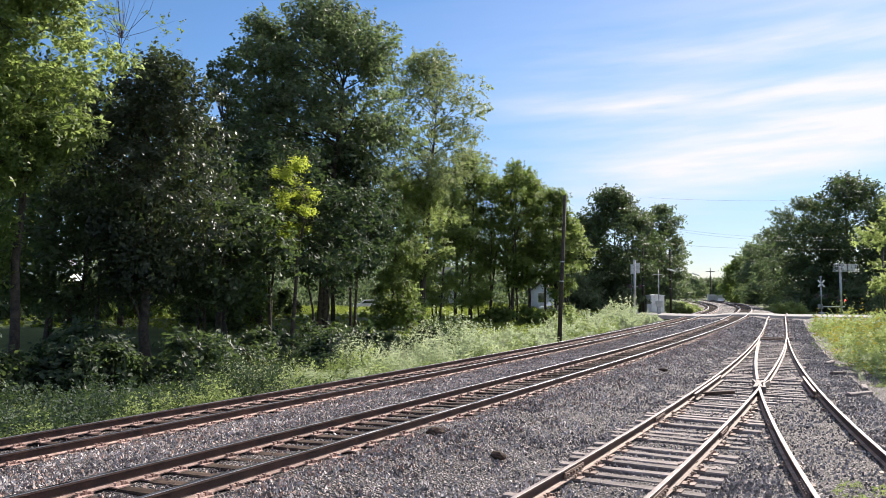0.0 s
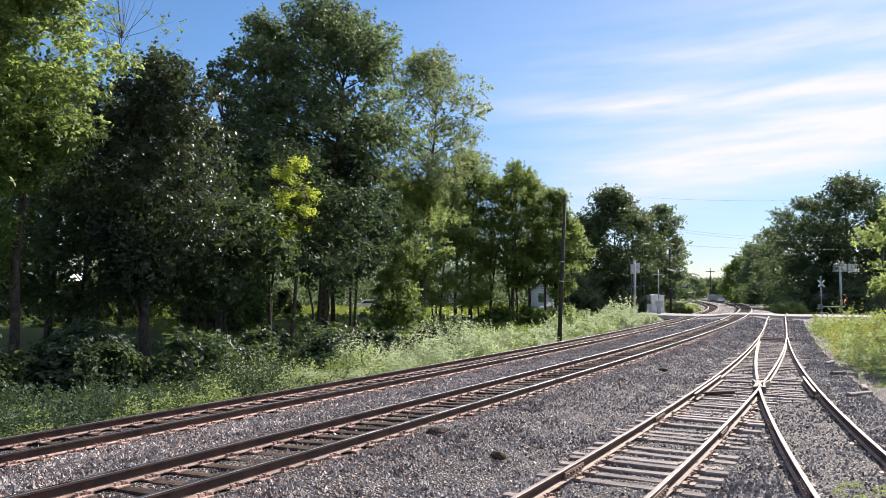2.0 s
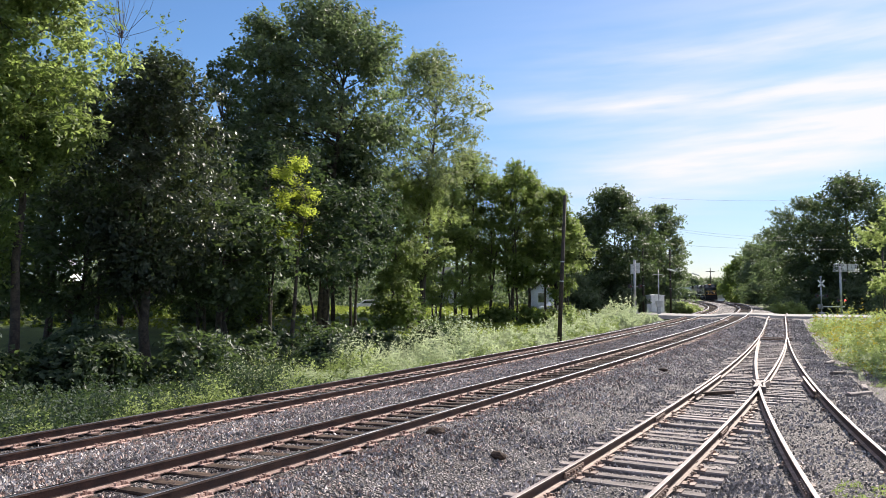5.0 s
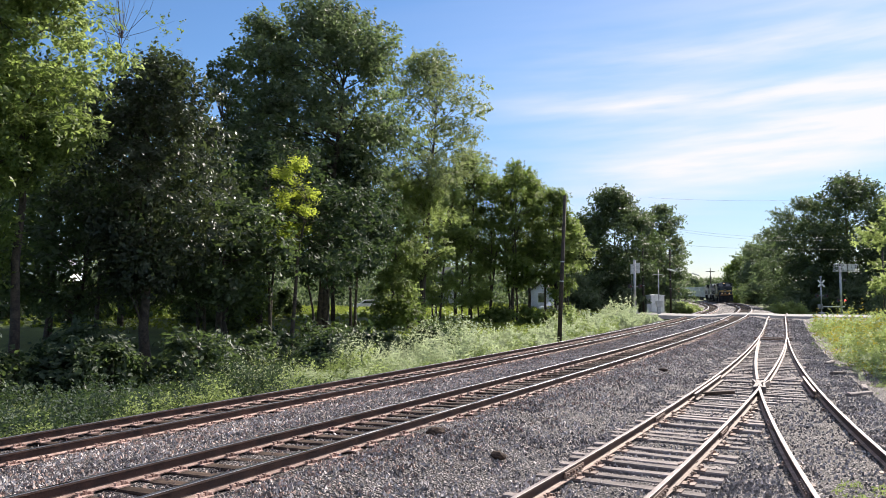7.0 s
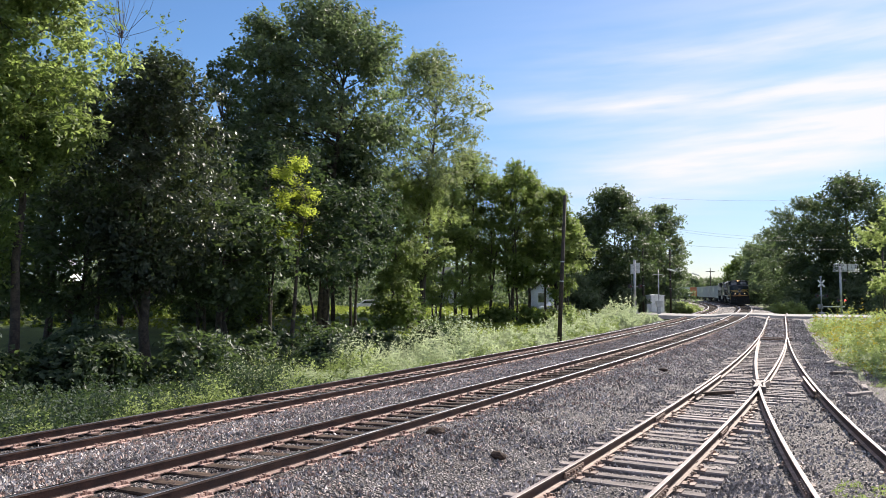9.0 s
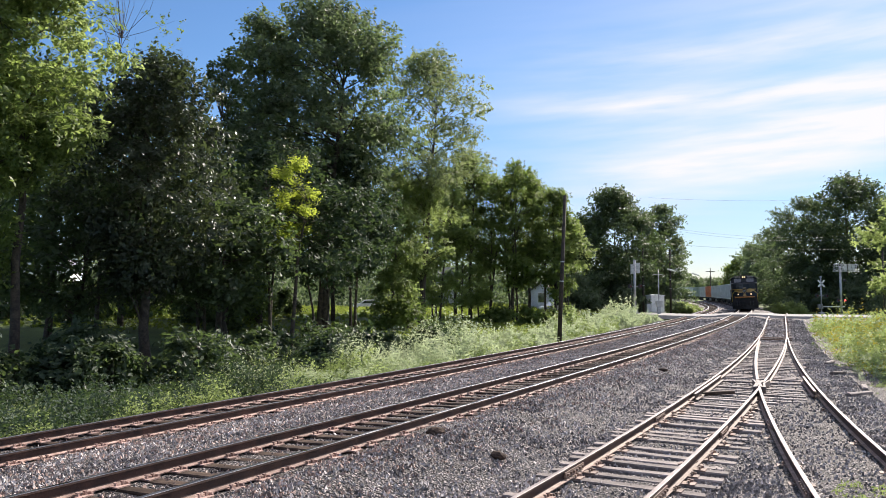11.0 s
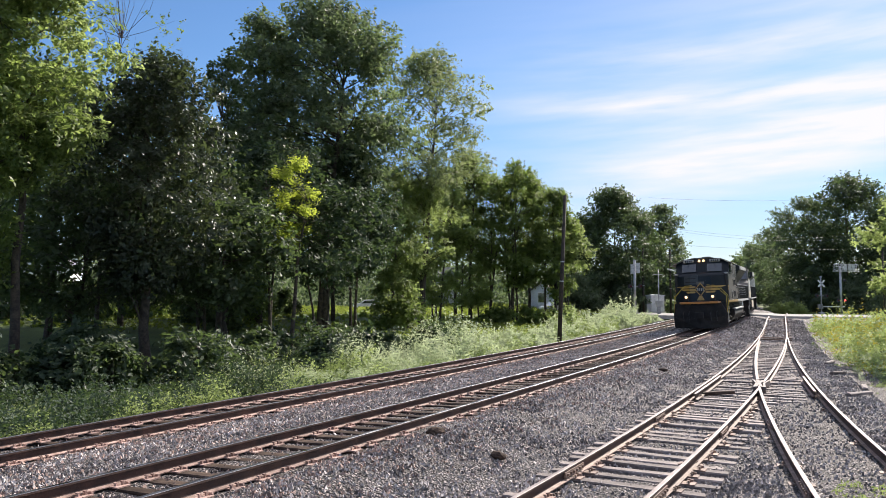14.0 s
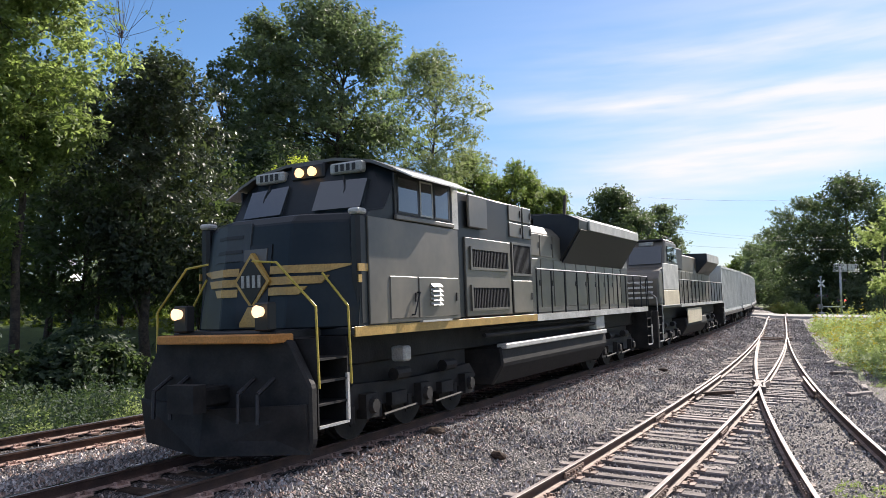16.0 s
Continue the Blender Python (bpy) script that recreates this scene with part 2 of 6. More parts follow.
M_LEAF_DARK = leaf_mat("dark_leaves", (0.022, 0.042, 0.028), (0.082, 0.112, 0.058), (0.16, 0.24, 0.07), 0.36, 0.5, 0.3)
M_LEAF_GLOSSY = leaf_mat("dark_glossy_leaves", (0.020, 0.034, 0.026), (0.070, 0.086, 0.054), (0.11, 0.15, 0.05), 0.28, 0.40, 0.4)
# leaf colour darkened to stand for the shade under the trees
M_LEAF_SHADED = leaf_mat("shade_darkened_leaves", (0.020, 0.040, 0.030), (0.062, 0.094, 0.056), (0.10, 0.16, 0.05), 0.32, 0.6, 0.25)
M_LEAF_MID = leaf_mat("green_leaves", (0.045, 0.075, 0.024), (0.125, 0.165, 0.055), (0.32, 0.44, 0.10), 0.44, 0.5, 0.3)
# dull leaf colour made paler and bluer to stand for distant haze
M_LEAF_FAR = leaf_mat("haze_lightened_leaves", (0.040, 0.062, 0.042), (0.12, 0.155, 0.092), (0.24, 0.33, 0.13), 0.40, 0.55, 0.35)
M_LEAF_LIGHT = leaf_mat("light_green_leaves", (0.065, 0.10, 0.030), (0.17, 0.21, 0.065), (0.46, 0.58, 0.19), 0.50, 0.5, 0.3)
M_LEAF_AIRY = leaf_mat("grey_green_leaves", (0.080, 0.105, 0.058), (0.185, 0.22, 0.12), (0.36, 0.44, 0.17), 0.46, 0.5, 0.3)
M_LEAF_YELLOW = leaf_mat("yellow_green_leaves", (0.065, 0.095, 0.014), (0.18, 0.22, 0.03), (0.62, 0.74, 0.10), 0.58)
M_WEED = leaf_mat("grey_green_weeds", (0.16, 0.205, 0.125), (0.40, 0.46, 0.31), (0.62, 0.72, 0.42), 0.52, 0.5)
M_WEED_BRIGHT = leaf_mat("bright_weeds", (0.09, 0.13, 0.045), (0.26, 0.32, 0.12), (0.46, 0.58, 0.19), 0.47, 0.55)
M_GRASS = leaf_mat("grass", (0.10, 0.14, 0.025), (0.22, 0.26, 0.055), (0.42, 0.52, 0.09), 0.42, 0.6)
M_GOLDENROD = leaf_mat("goldenrod_flowers", (0.22, 0.19, 0.02), (0.42, 0.36, 0.04), (0.50, 0.44, 0.06), 0.4, 0.7)


# ---- mesh helpers ----
def mesh_np(name, verts, faces, materials, index=None, smooth=False):
    """A mesh from arrays: verts (n, 3), faces (m, 3 or 4)."""
    me = bpy.data.meshes.new(name)
    verts, faces = np.asarray(verts, dtype=np.float32), np.asarray(faces, dtype=np.int32)
    k = faces.shape[1]
    me.vertices.add(len(verts))
    me.vertices.foreach_set("co", verts.ravel())
    me.loops.add(len(faces) * k)
    me.loops.foreach_set("vertex_index", faces.ravel())
    me.polygons.add(len(faces))
    me.polygons.foreach_set("loop_start", np.arange(0, len(faces) * k, k, dtype=np.int32))
    for ma in materials:
        me.materials.append(ma)
    if index is not None:
        me.polygons.foreach_set("material_index", np.asarray(index, dtype=np.int32))
    me.polygons.foreach_set("use_smooth", np.full(len(faces), smooth))
    me.update(calc_edges=True)
    return me


def part(name, bm, material, parent=None, label="", smooth=False):
    """Links a bmesh as one mesh object under a thing or under a part."""
    me = bpy.data.meshes.new(name)
    bmesh.ops.recalc_face_normals(bm, faces=bm.faces)
    bm.to_mesh(me)
    bm.free()
    me.materials.append(material)
    if smooth:
        me.polygons.foreach_set("use_smooth", np.full(len(me.polygons), True))
    ob = new(name, me)
    if parent:
        ob.parent = parent
    return tagged(ob, label) if label else ob


def share(name, me, parent, m):
    ob = new(name, me)
    ob.parent = parent
    ob.matrix_basis = m
    return ob


def box(bm, x0, x1, y0, y1, z0, z1, m=None):
    vs = [bm.verts.new(Vector((x, y, z)) if m is None else m @ Vector((x, y, z))) for z in (z0, z1) for y in (y0, y1) for x in (x0, x1)]
    for f in ((0, 2, 3, 1), (4, 5, 7, 6), (0, 1, 5, 4), (2, 6, 7, 3), (1, 3, 7, 5), (0, 4, 6, 2)):
        bm.faces.new([vs[i] for i in f])
    return bm


def prism(bm, pts, a0, a1, axis="y"):
    """Extrudes an outline; axis x: pts are (y, z); y: (x, z); z: (x, y)."""
    def v(p, a):
        return {"x": (a, p[0], p[1]), "y": (p[0], a, p[1]), "z": (p[0], p[1], a)}[axis]
    lo, hi = [bm.verts.new(v(p, a0)) for p in pts], [bm.verts.new(v(p, a1)) for p in pts]
    n = len(pts)
    for i in range(n):
        bm.faces.new((lo[i], lo[(i + 1) % n], hi[(i + 1) % n], hi[i]))
    bm.faces.new(lo[::-1])
    bm.faces.new(hi)
    return bm


def rod(bm, a, b, r0, r1=None, n=8):
    """A tapered rod between two points."""
    a, b = Vector(a), Vector(b)
    r1 = r0 if r1 is None else r1
    q = (b - a).to_track_quat("Z", "Y").to_matrix()
    rings = []
    for p, r in ((a, r0), (b, r1)):
        rings.append([bm.verts.new(p + q @ Vector((r * math.cos(t), r * math.sin(t), 0))) for t in (2 * math.pi * i / n for i in range(n))])
    for i in range(n):
        bm.faces.new((rings[0][i], rings[0][(i + 1) % n], rings[1][(i + 1) % n], rings[1][i]))
    bm.faces.new(rings[0][::-1])
    bm.faces.new(rings[1])
    return bm


def rods(bm, pts, r, n=6):
    for a, b in zip(pts, pts[1:]):
        rod(bm, a, b, r, r, n)
    return bm


def soft(bm, w=0.02, n=1):
    bmesh.ops.remove_doubles(bm, verts=bm.verts, dist=1e-5)
    bmesh.ops.bevel(bm, geom=list(bm.edges), offset=w, segments=n, affect="EDGES", profile=0.6, clamp_overlap=True)
    return bm


BM = bmesh.new

# ---- the lie of the tracks ----
KNOT_S = [-60, 20, 50, 80, 110, 150, 175, 210, 520]
KNOT_K = [-0.0001, -0.0014, -0.0013, -0.001, -0.0024, -0.0006, -0.0010, -0.0016, -0.0022]


def lay_line(x0, y0, heading, ds=0.5, s_min=-40.0, s_max=520.0):
    """Stations (s, x, y, heading) of the right-hand main track's centre line."""
    rows = []
    for step, end in ((-ds, s_min), (ds, s_max)):
        s, x, y, h, run = 0.0, x0, y0, heading, []
        while (s > end) if step < 0 else (s < end):
            run.append((s, x, y, h))
            h += step * np.interp(s, KNOT_S, KNOT_K)
            x, y, s = x + step * math.sin(h), y + step * math.cos(h), s + step
        rows.append(run)
    return np.array(rows[0][:0:-1] + rows[1])


LINE = lay_line(2.199, 20.0, 0.4965)
GAP_A = -4.54                 # the left-hand main track lies this far beside it


def on_line(s, u=0.0):
    """x, y and heading at station s, u metres to the right of the centre line."""
    x, y, h = (np.interp(s, LINE[:, 0], LINE[:, i]) for i in (1, 2, 3))
    return x + u * np.cos(h), y - u * np.sin(h), h


X_B = lambda y: np.interp(y, LINE[:, 2], LINE[:, 1])
_ax, _ay, _ = on_line(LINE[:, 0], GAP_A)
X_A = lambda y: np.interp(y, _ay, _ax)


def x_siding(y):
    v = np.minimum(y, 92) / 50
    return ((2.059 * v - 7.492) * v + 31.438) * v - 4.249 + np.maximum(y - 92, 0) * 0.42


def x_branch(y):
    v = np.minimum(y, 50) / 50
    b = ((-3.933 * v + 10.797) * v + 12.021) * v + 2.860
    return np.where(y < 50, b, x_siding(y))


ROAD_S, ROAD_HALF = 67.5, 3.9
_rx, _ry, _rh = on_line(ROAD_S)
Z_A, Z_B, Z_S = -0.18, 0.03, -0.38        # rail heads


def z_siding(y):
    """The siding's rail heads climb to the level of the road."""
    t = np.clip((np.asarray(y, float) - 54) / 20, 0, 1)
    return Z_S + 0.28 * t * t * (3 - 2 * t)




def road_uv(x, y):
    """Distance across (along the rails) and along the road from where it crosses."""
    dx, dy = x - _rx, y - _ry
    return dx * math.sin(_rh) + dy * math.cos(_rh), dx * math.cos(_rh) - dy * math.sin(_rh)


def wave(x, y, scale, seed=0.0):
    return (np.sin(x / scale + seed) * np.cos(y / scale * 1.13 + seed * 2.1) + np.sin(x / scale * 2.3 + y / scale * 1.7 + seed * 3.3) * 0.5) / 1.5


def bed_height(x, y):
    a, b, s, c = X_A(y), X_B(y), x_siding(y), x_branch(y)
    ks = np.stack([a - 3.4, a - 1.75, a - 0.97, a - 0.86, a + 0.86, a + 0.97, a + 1.6, b - 1.6, b - 0.97, b - 0.86, b + 0.86, b + 0.97, b + 1.7, b + 3.2, s - 1.6, c + 1.7, c + 3.4])
    ks = np.maximum.accumulate(ks + np.arange(17)[:, None] * 1e-3, axis=0)
    q = z_siding(y)
    zs = [-0.95 + 0 * q] + [Z_A + v + 0 * q for v in (-0.235, -0.213, -0.245, -0.195, -0.150, -0.14)] + [Z_B + v + 0 * q for v in (-0.24, -0.215, -0.25, -0.19, -0.145, -0.14)] + [q - 0.19, q - 0.225, q - 0.222, q - 0.26]
    out = zs[0] + 0 * x
    for i in range(16):
        t = np.clip((x - ks[i]) / np.maximum(ks[i + 1] - ks[i], 1e-6), 0, 1)
        out = np.where(x >= ks[i], zs[i] + (zs[i + 1] - zs[i]) * t, out)
    return out


def smooth01(t):
    t = np.clip(t, 0, 1)
    return t * t * (3 - 2 * t)


def land_height(x, y):
    """The natural ground: a ditch and flat woods beside the line, a low bank on the other side."""
    x, y = np.asarray(x, float), np.asarray(y, float)
    yy = np.clip(y, -30, 240)
    a, c = X_A(yy), x_branch(yy)
    left = a - 3.2 - x
    z = np.full(x.shape, -0.80)
    z = np.where(left > 0, -0.85 - 0.15 * smooth01(left / 4) + 1.35 * smooth01((left - 8) / 22), z)
    right = x - (c + 2.6)
    z = np.where(right > 0, -0.72 + 0.75 * smooth01(right / 5) * smooth01((62 - y) / 16), z)
    z = z + 0.10 * wave(x, y, 2.3, 0.7) * smooth01((np.maximum(left, right)) / 3)
    across, along = road_uv(x, y)
    flat = smooth01(1 - (np.abs(across) - 5.0) / 7.0) * smooth01(np.maximum(left + 0.8, right + 0.8) / 2.0)
    z = z * (1 - flat) + (-0.16) * flat
    return z
# ---- ground, ballast, road ----
def sheet(name, xs, ys, fz, material, label, category, keep=None):
    gx, gy = np.meshgrid(xs, ys)
    z = fz(gx, gy)
    n, m = gx.shape
    idx = np.arange(n * m).reshape(n, m)
    f = np.stack([idx[:-1, :-1], idx[:-1, 1:], idx[1:, 1:], idx[1:, :-1]], -1).reshape(-1, 4)
    ob = new(name, mesh_np(name, np.stack([gx, gy, z], -1).reshape(-1, 3), f, [material], smooth=True))
    return tagged(ob, label, category, kind="structure")


def spaced(*runs):
    out = [np.arange(a, b, d) for a, b, d in runs]
    return np.concatenate(out + [[runs[-1][1]]])


def build_ground():
    xs = spaced((-3000, -600, 300), (-600, -120, 40), (-120, -40, 4), (-40, 60, 0.7), (60, 140, 4), (140, 600, 46), (600, 3000, 300))
    ys = spaced((-400, -40, 45), (-40, -6, 4), (-6, 110, 0.7), (110, 260, 5), (260, 800, 60), (800, 4000, 320))
    sheet("ground", xs, ys, lambda x, y: land_height(x, y), M_SOIL, "grassy soil with leaf litter and weeds", "ground")


def build_ballast():
    ys = np.concatenate([np.arange(-6, 40, 0.4), np.arange(40, 215, 1.0)])
    cols = np.linspace(0, 1, 70)
    left = X_A(ys) - 3.4
    right = np.where(ys < 86, x_branch(np.minimum(ys, 86)) + 3.3, X_B(ys) + 3.4)
    gx = left[:, None] + (right - left)[:, None] * cols[None, :]
    gy = np.repeat(ys[:, None], 70, 1)
    z = bed_height(gx.reshape(-1), gy.reshape(-1)).reshape(gx.shape)
    z = z + 0.025 * wave(gx, gy, 0.45, 1.3) + 0.012 * wave(gx, gy, 0.17, 0.2)
    idx = np.arange(gx.size).reshape(gx.shape)
    f = np.stack([idx[:-1, :-1], idx[:-1, 1:], idx[1:, 1:], idx[1:, :-1]], -1).reshape(-1, 4)
    ob = new("ballast_bed", mesh_np("ballast_bed", np.stack([gx, gy, z], -1).reshape(-1, 3), f, [M_BALLAST], smooth=True))
    tagged(ob, "grey crushed-stone ballast bed under the tracks", "ballast", kind="structure")


def stone_shapes(count, rng):
    """Angular half-sunk stones: an uneven four-cornered foot and a slanting ridge."""
    base = np.array([(1, 0.75, -0.5), (-1, 0.8, -0.5), (-0.9, -0.8, -0.5), (0.9, -0.75, -0.5), (0.45, 0.1, 0.62), (-0.45, -0.1, 0.55)], float)
    faces = np.array([(0, 1, 5), (0, 5, 4), (1, 2, 5), (2, 3, 4), (2, 4, 5), (3, 0, 4)])
    v = base[None] * rng.uniform(0.6, 1.35, (count, 6, 3)) * np.array([1.0, 0.85, 1.6]) + rng.normal(0, 0.12, (count, 6, 3))
    return v, faces


def turned(v, rng):
    """Each small mesh turned at random about the upright, then tipped a little."""
    a, tx, ty = rng.uniform(0, 2 * math.pi, len(v)), rng.normal(0, 0.35, len(v)), rng.normal(0, 0.35, len(v))
    c, s = np.cos(a)[:, None], np.sin(a)[:, None]
    x, y, z = v[..., 0] * c - v[..., 1] * s, v[..., 0] * s + v[..., 1] * c, v[..., 2]
    return np.stack([x + z * tx[:, None], y + z * ty[:, None], z - x * tx[:, None] - y * ty[:, None]], -1)


def scatter_stones(name, count, y0, y1, size, seed, material, label, near_rails=0.0, sink=0.0):
    rng = np.random.default_rng(seed)
    y = y0 + (y1 - y0) * rng.random(count) ** 1.75
    left, right = X_A(y) - 2.5, x_branch(y) + 2.4
    if near_rails:
        pick = rng.random(count)
        centre = np.where(pick < 0.5, X_A(y), X_B(y))
        u = rng.normal(0, 1.35, count) if near_rails > 1 else rng.uniform(-near_rails, near_rails, count)
        ok = (np.abs(u) > 1.15) | (rng.random(count) < (0.08 if near_rails > 1 else 1.0))
        x, y = (centre + u)[ok], y[ok]
    else:
        x = left + (right - left) * rng.random(count)
        half = x / np.maximum(y, 1)
        ok = (half > -0.68) & (half < 0.66)
        gauge = np.minimum(np.abs(x - X_A(y)), np.abs(x - X_B(y))) < 1.2
        old = np.minimum(np.abs(x - x_siding(y)), np.abs(x - x_branch(y)) + 0.25) < 1.3
        ok &= rng.random(count) < np.where(gauge, 0.03, np.where(old, 0.42, 1.0))
        x, y = x[ok], y[ok]
    v, faces = stone_shapes(len(x), rng)
    sc = size * rng.uniform(0.55, 1.25, len(x)) * (1 + 0.012 * np.maximum(y - 14, 0))
    v = turned(v * sc[:, None, None], rng)
    z = bed_height(x, y) + sc * rng.uniform(0.1, 0.7, len(x)) - sink
    v += np.stack([x, y, z], -1)[:, None, :]
    f = faces[None] + (np.arange(len(x)) * 6)[:, None, None]
    ob = new(name, mesh_np(name, v.reshape(-1, 3), f.reshape(-1, 3), [material]))
    tagged(ob, label, "ballast", kind="stuff")


def build_road():
    bm = BM()
    rows = []
    for u in np.concatenate([np.arange(-70, -12, 4.0), np.arange(-12, 16, 0.8), np.arange(16, 90, 4.0)]):
        z = float(np.interp(u, [-70, -9, -6.6, -2.7, -1.5, 1.5, 2.8, 3.6, 6.0, 8.5], [-0.10, -0.10, -0.185, -0.185, 0.0, 0.04, 0.0, -0.10, -0.10, -0.10]))
        c = Vector((_rx + u * math.cos(_rh), _ry - u * math.sin(_rh), z))
        d = Vector((math.sin(_rh), math.cos(_rh), 0))
        w = ROAD_HALF + (0.8 * smooth01((u - 5) / 10))
        rows.append([bm.verts.new(c - d * (w + 0.5) - Vector((0, 0, 0.35))), bm.verts.new(c - d * w), bm.verts.new(c), bm.verts.new(c + d * w), bm.verts.new(c + d * (w + 0.5) - Vector((0, 0, 0.35)))])
    for a, b in zip(rows, rows[1:]):
        for i in range(4):
            bm.faces.new((a[i], a[i + 1], b[i + 1], b[i]))
    tagged(part("road", bm, M_ASPHALT), "sun-bleached asphalt road over the level crossing", "road", kind="structure")


build_ground()
build_ballast()
build_road()


# ---- rails and timbers ----
def rail_profile():
    """Half-metre-scale section of a flat-bottomed rail, head at z = 0."""
    half = [(0.036, -0.004), (0.037, -0.03), (0.012, -0.045), (0.009, -0.12), (0.02, -0.143), (0.075, -0.158), (0.075, -0.172)]
    return [(-0.028, 0.0)] + [(0.028, 0.0)] + half + [(-x, z) for x, z in half[::-1]]


PROFILE = rail_profile()


def rail_mesh(name, xs, ys, zs, top):
    """A rail swept along a line of stations."""
    n, k = len(xs), len(PROFILE)
    tx, ty = np.gradient(xs), np.gradient(ys)
    ln = np.hypot(tx, ty)
    nx, ny = ty / ln, -tx / ln
    pr = np.array(PROFILE)
    v = np.stack([xs[:, None] + nx[:, None] * pr[None, :, 0], ys[:, None] + ny[:, None] * pr[None, :, 0], zs[:, None] + pr[None, :, 1]], -1)
    idx = np.arange(n * k).reshape(n, k)
    nxt = np.roll(idx, -1, axis=1)
    f = np.stack([idx[:-1], nxt[:-1], nxt[1:], idx[1:]], -1)
    mi = np.zeros((n - 1, k), int)
    mi[:, 0] = mi[:, 1] = mi[:, k - 1] = 1
    # foot faces: rust in a paler tone, imitating sun on the foot
    mi[:, 6] = mi[:, 7] = mi[:, 9] = mi[:, 10] = 2
    return mesh_np(name, v.reshape(-1, 3), f.reshape(-1, 4), [M_RAIL, top, M_PLATE if top is M_RAIL_TOP else M_PLATE_DULL], mi.reshape(-1))


def tie_mesh(seed, material, length=2.6):
    """A sawn timber with uneven edges and a few splits, its top at z = 0."""
    rng = random.Random(seed)
    bm = BM()
    cuts = [-length / 2, -length / 6, length / 6, length / 2]
    ring = []
    for x in cuts:
        w = 0.112 + rng.uniform(-0.012, 0.012)
        e = x + rng.uniform(-0.03, 0.03)
        t = rng.uniform(-0.008, 0.004)
        ring.append([bm.verts.new(p) for p in ((e, -w, -0.17), (e, -w, t - 0.018), (e, -w + 0.018, t), (e, w - 0.02, t), (e, w, t - 0.02), (e, w, -0.17))])
    for a, b in zip(ring, ring[1:]):
        for i in range(6):
            bm.faces.new((a[i], b[i], b[(i + 1) % 6], a[(i + 1) % 6]))
    bm.faces.new(ring[0])
    bm.faces.new(ring[-1][::-1])
    bmesh.ops.recalc_face_normals(bm, faces=bm.faces)
    me = bpy.data.meshes.new("tie")
    bm.to_mesh(me)
    bm.free()
    me.materials.append(material)
    return me


def plate_mesh(material):
    """A tie plate with its spikes, seated under the rail."""
    bm = BM()
    box(bm, -0.19, 0.19, -0.098, 0.098, 0.0, 0.018)
    for x, y in ((-0.098, 0.05), (-0.098, -0.05), (0.098, 0.05), (0.098, -0.05)):
        s = 1 if x > 0 else -1
        box(bm, x - 0.014, x + 0.014, y - 0.012, y + 0.012, 0.018, 0.05)
        box(bm, x - 0.022 - s * 0.012, x + 0.022 - s * 0.012, y - 0.016, y + 0.016, 0.05, 0.066)
    box(bm, 0.076, 0.135, 0.105, 0.135, -0.01, 0.045)
    box(bm, -0.135, -0.076, -0.135, -0.105, -0.01, 0.045)
    bmesh.ops.recalc_face_normals(bm, faces=bm.faces)
    me = bpy.data.meshes.new("tie_plate")
    bm.to_mesh(me)
    bm.free()
    me.materials.append(material)
    return me


TIES_DARK, TIES_GREY = [tie_mesh(i, M_TIE) for i in range(5)], [tie_mesh(i + 9, M_TIE_GREY) for i in range(5)]
PLATE_RUST, PLATE_DULL = plate_mesh(M_PLATE), plate_mesh(M_PLATE_DULL)


def lay_ties(track, stations, z, meshes, plate, seed, jitter=0.02, roll=0.0, sunk=0.0):
    """Timbers at stations of (x, y, heading), each with two plates."""
    rng = random.Random(seed)
    for x, y, h in stations:
        m = pose(x, y, (z(y) if callable(z) else z) - 0.19 + rng.uniform(-jitter, jitter) * 0.5 - (rng.uniform(0.05, 0.12) if rng.random() < sunk else 0), 0, roll, -math.degrees(h) + rng.uniform(-1, 1) * jitter * 60) @ pose(rng.uniform(-1, 1) * jitter * 2, 0, 0, 0, 0, 180 * rng.randrange(2))
        tie = share("tie", rng.choice(meshes), track, m)
        for side in (-0.755, 0.755):
            share("tie_plate", plate, tie, pose(side, 0, 0.0))


def far_ties(track, stations, z, material, seed):
    rng = np.random.default_rng(seed)
    st = np.array(stations)
    c = np.array([(x, y, q) for q in (-0.15, 0.0) for y in (-0.11, 0.11) for x in (-1.3, 1.3)])
    fa = np.array([(0, 2, 3, 1), (4, 5, 7, 6), (0, 1, 5, 4), (2, 6, 7, 3), (1, 3, 7, 5), (0, 4, 6, 2)])
    co, si = np.cos(-st[:, 2]), np.sin(-st[:, 2])
    v = np.stack([st[:, 0, None] + co[:, None] * c[None, :, 0] - si[:, None] * c[None, :, 1], st[:, 1, None] + si[:, None] * c[None, :, 0] + co[:, None] * c[None, :, 1],
                  np.broadcast_to(c[None, :, 2] + z - 0.19, (len(st), 8)) + rng.uniform(-0.01, 0.01, (len(st), 1))], -1)
    f = fa[None] + (np.arange(len(st)) * 8)[:, None, None]
    ob = new("far_ties", mesh_np("far_ties", v.reshape(-1, 3), f.reshape(-1, 4), [material]))
    ob.parent = track
    tagged(ob, kind="stuff")


